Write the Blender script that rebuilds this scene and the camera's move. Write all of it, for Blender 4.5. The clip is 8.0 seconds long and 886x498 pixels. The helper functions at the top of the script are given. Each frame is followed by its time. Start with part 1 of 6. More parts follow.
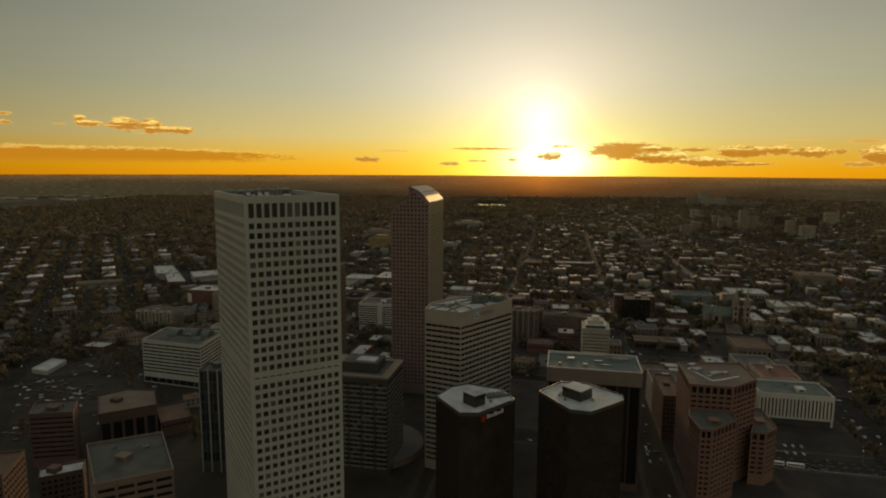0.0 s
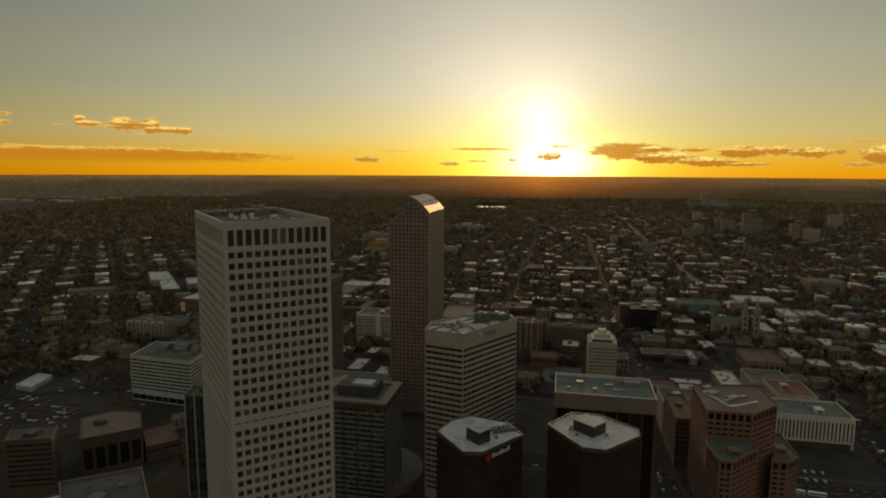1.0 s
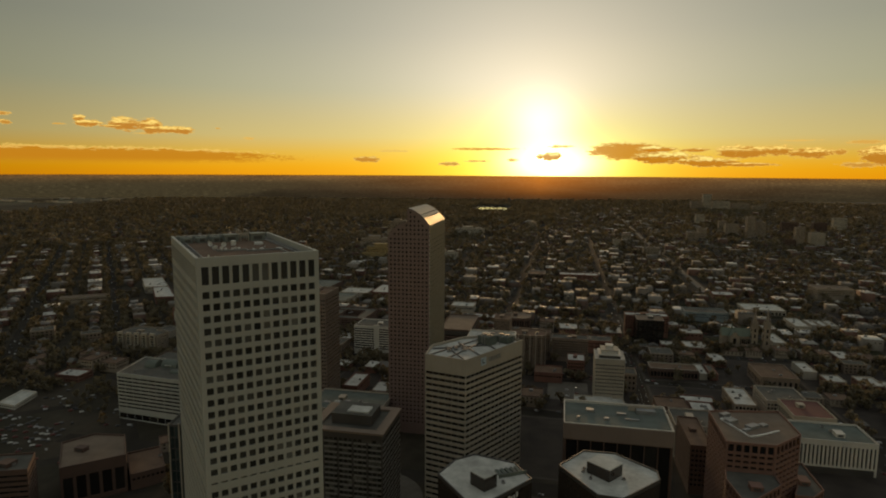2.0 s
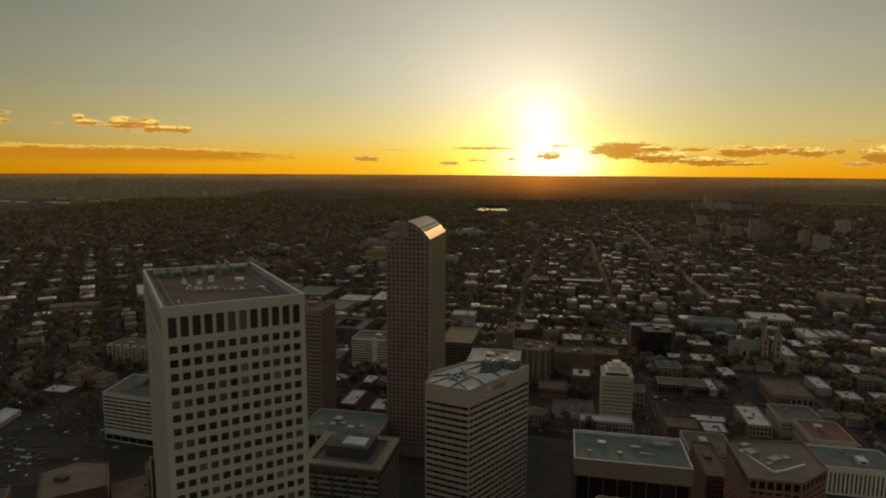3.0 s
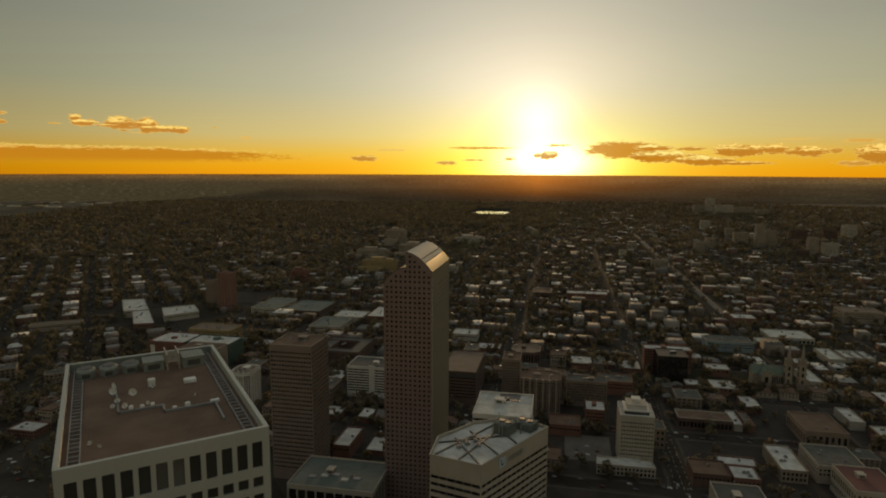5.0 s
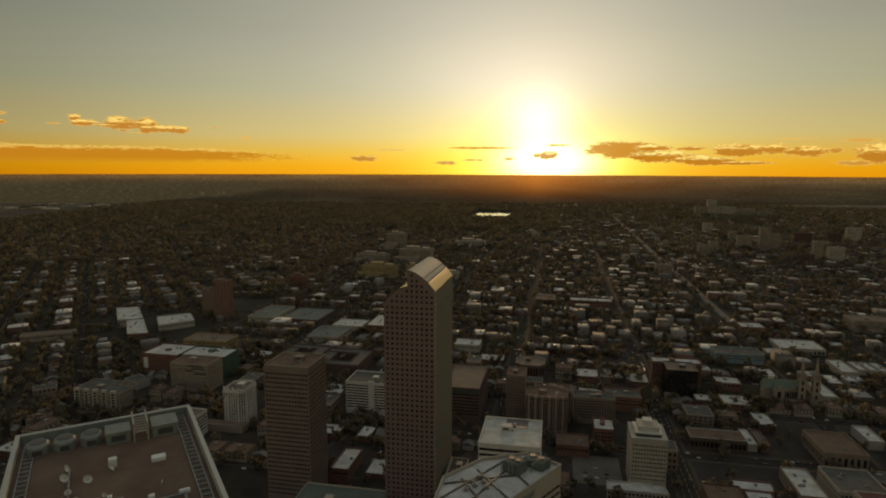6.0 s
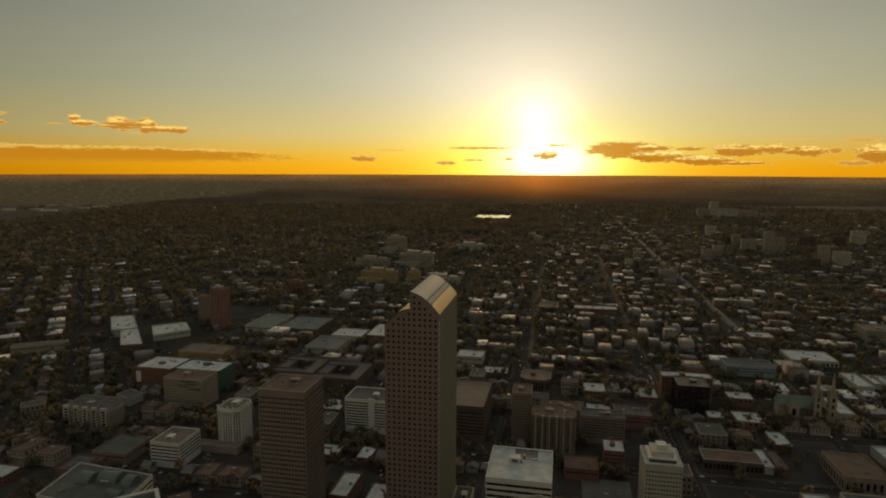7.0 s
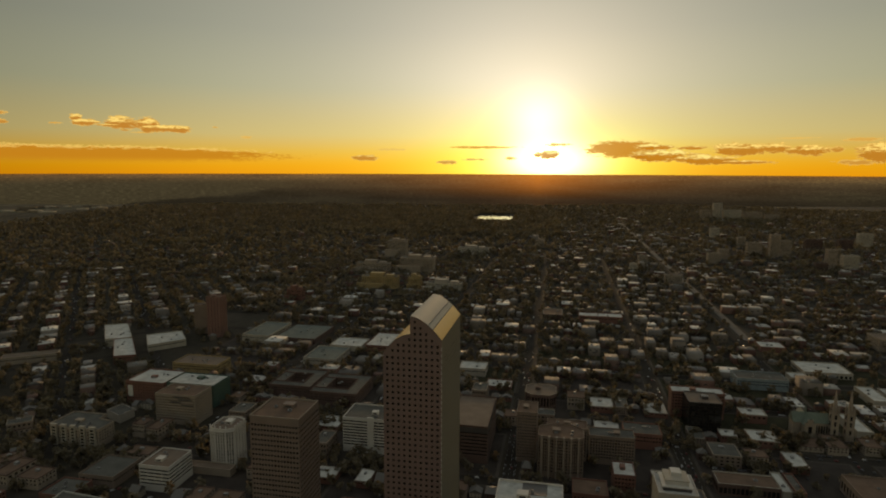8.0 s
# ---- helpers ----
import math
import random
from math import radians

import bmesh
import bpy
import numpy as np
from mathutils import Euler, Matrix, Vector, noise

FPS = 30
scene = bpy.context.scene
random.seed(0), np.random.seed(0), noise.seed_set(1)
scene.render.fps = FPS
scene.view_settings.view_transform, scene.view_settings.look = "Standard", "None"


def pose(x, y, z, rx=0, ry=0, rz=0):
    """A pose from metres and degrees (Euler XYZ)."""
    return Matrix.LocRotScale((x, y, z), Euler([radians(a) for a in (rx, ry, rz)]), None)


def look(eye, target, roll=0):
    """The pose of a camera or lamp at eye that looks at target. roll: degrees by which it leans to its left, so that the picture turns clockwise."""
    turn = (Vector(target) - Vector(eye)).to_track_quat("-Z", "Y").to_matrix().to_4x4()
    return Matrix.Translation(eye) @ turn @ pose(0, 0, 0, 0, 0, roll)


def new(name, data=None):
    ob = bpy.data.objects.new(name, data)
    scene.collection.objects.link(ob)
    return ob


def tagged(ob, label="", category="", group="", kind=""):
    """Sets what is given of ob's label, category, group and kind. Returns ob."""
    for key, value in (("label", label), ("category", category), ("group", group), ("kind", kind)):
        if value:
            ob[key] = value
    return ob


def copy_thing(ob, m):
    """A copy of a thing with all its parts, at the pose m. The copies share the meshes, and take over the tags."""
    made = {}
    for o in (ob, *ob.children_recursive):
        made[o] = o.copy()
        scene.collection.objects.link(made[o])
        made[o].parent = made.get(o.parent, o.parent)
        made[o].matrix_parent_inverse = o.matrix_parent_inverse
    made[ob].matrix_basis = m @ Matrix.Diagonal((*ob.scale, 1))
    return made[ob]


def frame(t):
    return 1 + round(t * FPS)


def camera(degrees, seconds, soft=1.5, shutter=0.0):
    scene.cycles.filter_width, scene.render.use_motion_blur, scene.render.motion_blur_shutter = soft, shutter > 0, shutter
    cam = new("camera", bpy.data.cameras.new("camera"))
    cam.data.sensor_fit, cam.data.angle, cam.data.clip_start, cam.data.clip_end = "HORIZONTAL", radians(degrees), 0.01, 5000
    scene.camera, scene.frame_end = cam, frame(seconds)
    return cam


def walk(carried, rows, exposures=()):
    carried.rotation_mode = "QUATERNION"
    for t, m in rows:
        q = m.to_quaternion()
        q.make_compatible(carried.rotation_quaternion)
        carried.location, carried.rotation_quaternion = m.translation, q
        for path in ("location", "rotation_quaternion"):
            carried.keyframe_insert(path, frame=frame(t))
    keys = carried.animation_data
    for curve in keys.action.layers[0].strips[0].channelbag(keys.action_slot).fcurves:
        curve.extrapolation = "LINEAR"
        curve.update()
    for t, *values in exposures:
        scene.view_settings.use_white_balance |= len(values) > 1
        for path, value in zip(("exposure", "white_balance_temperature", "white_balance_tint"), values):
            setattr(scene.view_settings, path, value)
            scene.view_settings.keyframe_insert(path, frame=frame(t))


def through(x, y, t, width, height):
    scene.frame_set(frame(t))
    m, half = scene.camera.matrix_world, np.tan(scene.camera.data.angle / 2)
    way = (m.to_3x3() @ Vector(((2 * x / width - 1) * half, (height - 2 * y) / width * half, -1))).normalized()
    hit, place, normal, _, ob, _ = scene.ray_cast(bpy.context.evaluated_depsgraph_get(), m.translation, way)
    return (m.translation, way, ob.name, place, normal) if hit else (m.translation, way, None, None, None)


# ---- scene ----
cam = camera(73.02, 8.0, soft=2.0)
# seconds, x, y, z, yaw, pitch, roll
ROWS = [
    (0, 0.00, -0.00, 229.14, 11.400, -7.519, -0.279),
    (0.5, -3.23, 13.25, 233.18, 11.387, -7.509, -0.279),
    (1, -6.33, 26.72, 237.45, 11.381, -7.492, -0.281),
    (1.5, -9.61, 40.27, 242.03, 11.386, -7.486, -0.298),
    (3, -19.53, 80.73, 257.07, 11.341, -7.563, -0.346),
    (3.5, -23.28, 94.41, 262.20, 11.318, -7.591, -0.326),
    (4, -27.35, 108.57, 266.35, 11.235, -7.586, -0.285),
    (4.5, -31.37, 122.00, 270.89, 11.152, -7.585, -0.250),
    (6, -43.24, 159.99, 285.67, 11.061, -7.592, -0.205),
    (6.5, -47.39, 172.85, 290.81, 11.051, -7.579, -0.200),
    (7, -51.62, 186.22, 295.86, 11.056, -7.580, -0.200),
    (7.5, -55.26, 199.97, 300.98, 11.100, -7.600, -0.195),
    (8, -58.01, 213.96, 306.21, 11.164, -7.644, -0.185),
]
walk(cam, [(t, pose(x, y, z, 90 + pitch, roll, yaw)) for t, x, y, z, yaw, pitch, roll in ROWS])

# ---------------------------------------------------------------- sky, distance and sun
SUN_AZ, SUN_EL = -2.2, 4.0        # degrees: clockwise from +y, above the horizon


def lin(r, g, b, a=1.0):
    """A picture colour (0 to 255) as scene-linear RGBA."""
    f = lambda c: c / 12.92 if c <= 0.04045 else ((c + 0.055) / 1.055) ** 2.4
    return (f(r / 255), f(g / 255), f(b / 255), a)


def sun_way():
    a, e = radians(SUN_AZ), radians(SUN_EL)
    return Vector((math.sin(a) * math.cos(e), math.cos(a) * math.cos(e), math.sin(e)))


class Nodes:
    """Short hands for building a node tree."""

    def __init__(self, tree):
        self.tree = tree
        tree.nodes.clear()

    def add(self, kind, **props):
        n = self.tree.nodes.new(kind)
        for k, v in props.items():
            setattr(n, k, v)
        return n

    def put(self, socket, value):
        if isinstance(value, bpy.types.NodeSocket):
            self.tree.links.new(value, socket)
        elif value is not None:
            socket.default_value = value

    def math(self, op, a, b=None, c=None, clamp=False):
        n = self.add("ShaderNodeMath", operation=op, use_clamp=clamp)
        self.put(n.inputs[0], a), self.put(n.inputs[1], b), self.put(n.inputs[2], c)
        return n.outputs[0]

    def mix(self, fac, a, b, blend="MIX"):
        n = self.add("ShaderNodeMix", data_type="RGBA", blend_type=blend)
        self.put(n.inputs[0], fac), self.put(n.inputs[6], a), self.put(n.inputs[7], b)
        return n.outputs[2]

    def ramp(self, fac, stops, interpolation="LINEAR"):
        n = self.add("ShaderNodeValToRGB")
        n.color_ramp.interpolation = interpolation
        e = n.color_ramp.elements
        e[0].position, e[0].color = stops[0]
        e[1].position, e[1].color = stops[-1]
        for p, col in stops[1:-1]:
            e.new(p).color = col
        self.put(n.inputs[0], fac)
        return n.outputs[0]

    def span(self, x, lo, hi, a=0.0, b=1.0, smooth=True):
        n = self.add("ShaderNodeMapRange", interpolation_type="SMOOTHSTEP" if smooth else "LINEAR")
        for k, v in zip((0, 1, 2, 3, 4), (x, lo, hi, a, b)):
            self.put(n.inputs[k], v)
        return n.outputs[0]

    def vec(self, x, y, z):
        n = self.add("ShaderNodeCombineXYZ")
        self.put(n.inputs[0], x), self.put(n.inputs[1], y), self.put(n.inputs[2], z)
        return n.outputs[0]

    def noise(self, vector, scale, detail=4.0, rough=0.55):
        n = self.add("ShaderNodeTexNoise")
        self.put(n.inputs["Vector"], vector)
        n.inputs["Scale"].default_value, n.inputs["Detail"].default_value, n.inputs["Roughness"].default_value = scale, detail, rough
        return n.outputs["Fac"]


# clouds on the sky: azimuth, elevation, half width, half height in degrees, thickness
CLOUDS = [
    (-40.5, 1.00, 15.5, 0.80, 0.95), (-47.5, 1.15, 6.5, 0.72, 0.90), (-42.2, 3.98, 0.45, 0.30, 0.70), (-41.6, 3.62, 0.95, 0.28, 0.80), (-40.0, 3.45, 0.9, 0.12, 0.60), (-38.9, 3.68, 1.15, 0.56, 0.95), (-37.0, 3.62, 0.85, 0.62, 0.90), (-36.2, 3.30, 1.4, 0.30, 0.90),
    (-34.6, 3.30, 0.95, 0.33, 0.90), (-43.6, 3.50, 0.5, 0.08, 0.40), (-37.5, 2.95, 0.9, 0.07, 0.30), (-31.6, 3.55, 0.3, 0.07, 0.40), (-47.1, 4.15, 0.6, 0.17, 0.50), (-47.1, 3.47, 0.4, 0.21, 0.50), (-18.5, 0.98, 1.2, 0.31, 0.50), (-15.9, 1.78, 1.5, 0.13, 0.25),
    (-7.4, 2.01, 3.5, 0.14, 0.50), (-10.8, 0.60, 0.9, 0.21, 0.45), (-8.1, 0.87, 1.5, 0.12, 0.35), (-4.8, 0.99, 0.6, 0.18, 0.35), (-1.2, 1.36, 0.9, 0.40, 1.0),
    (-2.2, 1.31, 0.4, 0.21, 0.70), (-0.4, 2.24, 1.1, 0.15, 0.45), (5.6, 1.81, 3.5, 0.85, 1.00), (11.2, 1.88, 1.4, 0.19, 0.60), (8.8, 1.2, 2.7, 0.55, 0.9), (12.2, 0.85, 2.75, 0.42, 0.9), (15.4, 0.62, 2.0, 0.17, 0.60), (8.0, 1.95, 1.6, 0.30, 0.80),
    (14.9, 1.72, 2.1, 0.55, 0.9), (17.6, 1.80, 1.2, 0.46, 0.9), (19.8, 1.56, 1.6, 0.42, 0.9), (21.9, 1.62, 0.5, 0.22, 0.50), (24.6, 1.37, 1.5, 0.75, 0.95),
    (23.1, 0.60, 1.6, 0.22, 0.45), (23.5, 2.33, 1.4, 0.17, 0.35), (19.2, 2.56, 1.6, 0.09, 0.25), (-29.1, 2.74, 0.5, 0.15, 0.30),
    (38.0, 2.0, 6.0, 0.6, 0.7), (-62.0, 2.2, 9.0, 0.8, 0.6),
]
HORIZON = -0.49                     # the far plain dips below eye level by this many degrees


def build_world():
    world = bpy.data.worlds.new("evening_sky")
    scene.world = world
    world.use_nodes = True
    g = Nodes(world.node_tree)
    way = g.add("ShaderNodeTexCoord").outputs["Generated"]
    sep = g.add("ShaderNodeSeparateXYZ")
    g.put(sep.inputs[0], way)
    x, y, z = sep.outputs
    el = g.math("MULTIPLY", g.math("ARCSINE", z), 57.29578)
    az = g.math("MULTIPLY", g.math("ARCTAN2", x, y), 57.29578)
    dot = g.add("ShaderNodeVectorMath", operation="DOT_PRODUCT")
    g.put(dot.inputs[0], way)
    dot.inputs[1].default_value = sun_way()
    off = g.math("MULTIPLY", g.math("ARCCOSINE", g.math("MINIMUM", dot.outputs["Value"], 0.999999)), 57.29578)

    # the clear sky, from the horizon up
    up = g.math("DIVIDE", g.math("SUBTRACT", el, HORIZON), 90.0)
    clear = g.ramp(up, [(0.0, lin(214, 132, 0)), (0.010, lin(214, 144, 2)), (0.022, lin(200, 155, 52)), (0.040, lin(178, 161, 104)),
                        (0.085, lin(142, 141, 110)), (0.14, lin(121, 122, 103)), (0.20, lin(112, 113, 97)), (0.34, lin(130, 134, 129)),
                        (0.60, lin(143, 146, 142)), (1.0, lin(146, 149, 147))])
    # dimmer beside the sun; the unseen sky opposite is raised to brighten the fronts
    away = g.math("MULTIPLY", g.span(off, 60.0, 150.0, 1.0, SKY_BACK), g.span(off, 26.0, 52.0, 1.0, 0.70))
    col = g.mix(1.0, clear, g.vec(away, away, away), "MULTIPLY")
    # the glow round the sun
    veil = g.add("ShaderNodeVectorMath", operation="DOT_PRODUCT")
    g.put(veil.inputs[0], way)
    veil.inputs[1].default_value = Vector((math.sin(radians(SUN_AZ - 4.5)), math.cos(radians(SUN_AZ - 4.5)), 0.07)).normalized()
    spread = g.math("MULTIPLY", g.math("ARCCOSINE", g.math("MINIMUM", veil.outputs["Value"], 0.999999)), 57.29578)
    wide = g.math("MULTIPLY", g.math("POWER", 2.71828, g.math("DIVIDE", spread, -18.0)), 0.45)
    mid = g.math("MULTIPLY", g.math("POWER", 2.71828, g.math("DIVIDE", off, -7.2)), 0.55)
    q1 = g.math("DIVIDE", g.math("SUBTRACT", az, SUN_AZ), 2.9)
    q2 = g.math("DIVIDE", g.math("SUBTRACT", el, 4.1), 2.7)
    core = g.math("MULTIPLY", g.math("POWER", 2.71828, g.math("MULTIPLY", g.math("ADD", g.math("MULTIPLY", q1, q1), g.math("MULTIPLY", q2, q2)), -1.0)), 0.57)
    d1 = g.math("DIVIDE", g.math("SUBTRACT", az, SUN_AZ + 1.0), 4.0)
    d2 = g.math("DIVIDE", g.math("SUBTRACT", el, 0.7), 1.7)
    foot = g.math("MULTIPLY", g.math("POWER", 2.71828, g.math("MULTIPLY", g.math("ADD", g.math("MULTIPLY", d1, d1), g.math("MULTIPLY", d2, d2)), -1.0)), 1.5)
    low = g.span(el, -0.5, 9.0)
    tint = g.mix(low, (0.71, 0.79, 0.07, 1), (0.76, 0.69, 0.56, 1))
    # a bright band along the horizon below the sun
    side = g.math("DIVIDE", g.math("SUBTRACT", az, SUN_AZ + 0.6), 8.5)
    rise = g.math("DIVIDE", g.math("SUBTRACT", el, HORIZON), 3.4)
    band = g.math("POWER", 2.71828, g.math("MULTIPLY", g.math("ADD", g.math("MULTIPLY", side, side), g.math("MULTIPLY", rise, rise)), -1.0))
    wash = g.mix(low, (0.92, 0.60, 0.04, 1), (0.74, 0.68, 0.62, 1))
    for f, c in ((wide, wash), (mid, tint), (core, (1.0, 0.90, 0.80, 1)), (foot, (1.0, 0.94, 0.74, 1)), (band, (0.46, 0.58, 0.10, 1))):
        col = g.mix(1.0, col, g.mix(1.0, c, g.vec(f, f, f), "MULTIPLY"), "ADD")

    # clouds: soft banks with ragged edges
    at = g.vec(g.math("MULTIPLY", az, 0.42), g.math("MULTIPLY", el, 1.5), 0.0)
    rag = g.math("SUBTRACT", g.noise(at, 1.7, 8.0, 0.62), 0.5)
    fine = g.math("SUBTRACT", g.noise(at, 5.5, 6.0, 0.6), 0.5)
    heap, bank, crest, lit = None, None, None, None
    for a, e, w, h, thick in CLOUDS:
        u = g.math("DIVIDE", g.math("SUBTRACT", az, a), w)
        v = g.math("DIVIDE", g.math("SUBTRACT", el, e), h)
        r = g.math("SUBTRACT", 1.0, g.math("ADD", g.math("MULTIPLY", u, u), g.math("MULTIPLY", v, v)))
        torn = 0.7 if w > 5 else 1.0 if w > 2.8 else 1.3
        r = g.math("ADD", r, g.math("ADD", g.math("MULTIPLY", rag, 2.4 * torn), g.math("MULTIPLY", fine, 2.2 * torn)))
        m = g.math("MULTIPLY", g.span(r, -0.30, 0.75), thick)
        high = g.math("ADD", v, g.math("MULTIPLY", fine, 1.6))
        if w > 2.8:
            top = g.math("MULTIPLY", m, g.math("MULTIPLY", g.span(high, 0.35, 0.8), g.math("SUBTRACT", 1.0, g.span(r, 0.1, 0.55))))
            if w > 5:
                m, top = g.math("MULTIPLY", m, g.span(v, -1.3, 0.6, 0.0, 0.8)), g.math("MULTIPLY", top, 0.7)       # its foot melts into the haze
            bank = m if bank is None else g.math("MAXIMUM", bank, m)
            crest = top if crest is None else g.math("MAXIMUM", crest, top)
        else:
            top = g.math("MULTIPLY", m, g.span(high, -0.25, 0.7))
            heap = m if heap is None else g.math("MAXIMUM", heap, m)
            lit = top if lit is None else g.math("MAXIMUM", lit, top)
    warm = g.span(off, 2.0, 22.0)
    lobes = g.noise(g.vec(g.math("MULTIPLY", az, 0.9), g.math("MULTIPLY", el, 2.6), 7.0), 1.6, 4.0, 0.55)
    rim = g.mix(warm, lin(255, 244, 150), lin(250, 212, 112))
    body = g.mix(warm, lin(184, 112, 8), lin(184, 120, 34))
    thin = g.math("SUBTRACT", 1.0, g.span(heap, 0.15, 0.6))
    shade = g.mix(g.math("MAXIMUM", g.math("MULTIPLY", thin, 0.6), g.math("MULTIPLY", g.span(lit, 0.15, 0.65), g.span(lobes, 0.30, 0.55))), body, rim)
    col = g.mix(g.math("MULTIPLY", g.span(bank, 0.05, 0.6), 0.86), col, g.mix(warm, lin(182, 108, 10), lin(190, 122, 22)))
    col = g.mix(g.math("MULTIPLY", g.span(crest, 0.02, 0.3), 0.55), col, rim)
    over = g.math("MULTIPLY", g.span(heap, 0.02, 0.35), g.span(off, 0.8, 3.5, 0.86, 0.94))
    col = g.mix(over, col, shade)

    sky = g.add("ShaderNodeTexSky", sky_type="NISHITA", sun_disc=False, sun_elevation=radians(SUN_EL), sun_rotation=radians(SUN_AZ))
    air = g.math("MULTIPLY", g.span(el, 0.0, 12.0), 0.010)
    col = g.mix(1.0, col, g.mix(1.0, sky.outputs[0], g.vec(air, air, air), "MULTIPLY"), "ADD")

    # the plain beyond the city, far below, with distance haze painted into its colour
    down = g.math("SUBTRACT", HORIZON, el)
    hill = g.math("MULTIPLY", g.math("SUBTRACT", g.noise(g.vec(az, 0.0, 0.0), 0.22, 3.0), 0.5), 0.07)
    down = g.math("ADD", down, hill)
    # paler brown just under the horizon imitates haze
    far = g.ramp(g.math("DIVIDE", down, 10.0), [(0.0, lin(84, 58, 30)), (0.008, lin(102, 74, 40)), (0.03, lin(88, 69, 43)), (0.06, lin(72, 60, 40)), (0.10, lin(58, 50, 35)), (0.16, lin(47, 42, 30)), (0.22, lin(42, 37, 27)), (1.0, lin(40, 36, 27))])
    streak = g.noise(g.vec(g.math("MULTIPLY", az, 3.2), g.math("MULTIPLY", down, 22.0), 0.0), 1.0, 5.0, 0.62)
    patch = g.noise(g.vec(g.math("MULTIPLY", az, 0.16), g.math("MULTIPLY", down, 1.4), 3.0), 1.0, 4.0, 0.6)
    far = g.mix(1.0, far, g.ramp(streak, [(0.28, (0.72, 0.73, 0.74, 1)), (0.48, (1, 1, 1, 1)), (0.60, (1.35, 1.33, 1.25, 1)), (0.70, (2.6, 2.5, 2.3, 1))]), "MULTIPLY")
    far = g.mix(1.0, far, g.ramp(patch, [(0.35, (0.72, 0.72, 0.72, 1)), (0.55, (1, 1, 1, 1)), (0.7, (1.25, 1.27, 1.2, 1))]), "MULTIPLY")
    # fields and sheds past the western edge of the town
    edge = g.math("ADD", 1.25, g.math("MULTIPLY", g.math("SUBTRACT", -25.0, az), 0.11))
    wave = g.math("MULTIPLY", g.math("SUBTRACT", patch, 0.5), 1.6)
    open_west = g.math("MULTIPLY", g.span(az, -17.0, -28.0), g.math("MULTIPLY", g.span(down, 0.55, 0.85), g.span(g.math("SUBTRACT", g.math("ADD", edge, wave), down), 0.0, 0.25)))
    bars = g.noise(g.vec(g.math("MULTIPLY", az, 2.2), g.math("MULTIPLY", down, 20.0), 11.0), 1.0, 6.0, 0.68)
    land = g.ramp(bars, [(0.32, lin(50, 43, 29)), (0.50, lin(60, 53, 36)), (0.60, lin(74, 66, 45)), (0.66, lin(104, 94, 66)), (0.72, lin(165, 150, 112))])
    far = g.mix(g.math("MULTIPLY", open_west, 0.8), far, land)
    # orange sun glow painted over the plain's colour, fading sideways and downwards
    haze_glow = g.math("MULTIPLY", g.math("POWER", 2.71828, g.math("DIVIDE", g.math("ABSOLUTE", g.math("SUBTRACT", az, SUN_AZ)), -6.5)), g.span(down, 0.0, 2.6, 0.95, 0.05))
    far = g.mix(1.0, far, g.mix(1.0, lin(182, 98, 0), g.vec(haze_glow, haze_glow, haze_glow), "MULTIPLY"), "ADD")
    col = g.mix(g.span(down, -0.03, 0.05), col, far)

    base = g.add("ShaderNodeBackground")
    g.put(base.inputs["Color"], col)
    base.inputs["Strength"].default_value = SKY_STRENGTH
    out = g.add("ShaderNodeOutputWorld")
    g.put(out.inputs["Surface"], base.outputs[0])


SKY_STRENGTH, SKY_BACK = 0.95, 1.45
build_world()
lamp = bpy.data.lights.new("sun", "SUN")
lamp.energy, lamp.angle, lamp.color = 1.15, radians(4.0), (1.0, 0.62, 0.28)
sun = new("sun", lamp)
sun.matrix_basis = look(sun_way() * 3000, (0, 0, 0))
scene.view_settings.exposure = 0.21

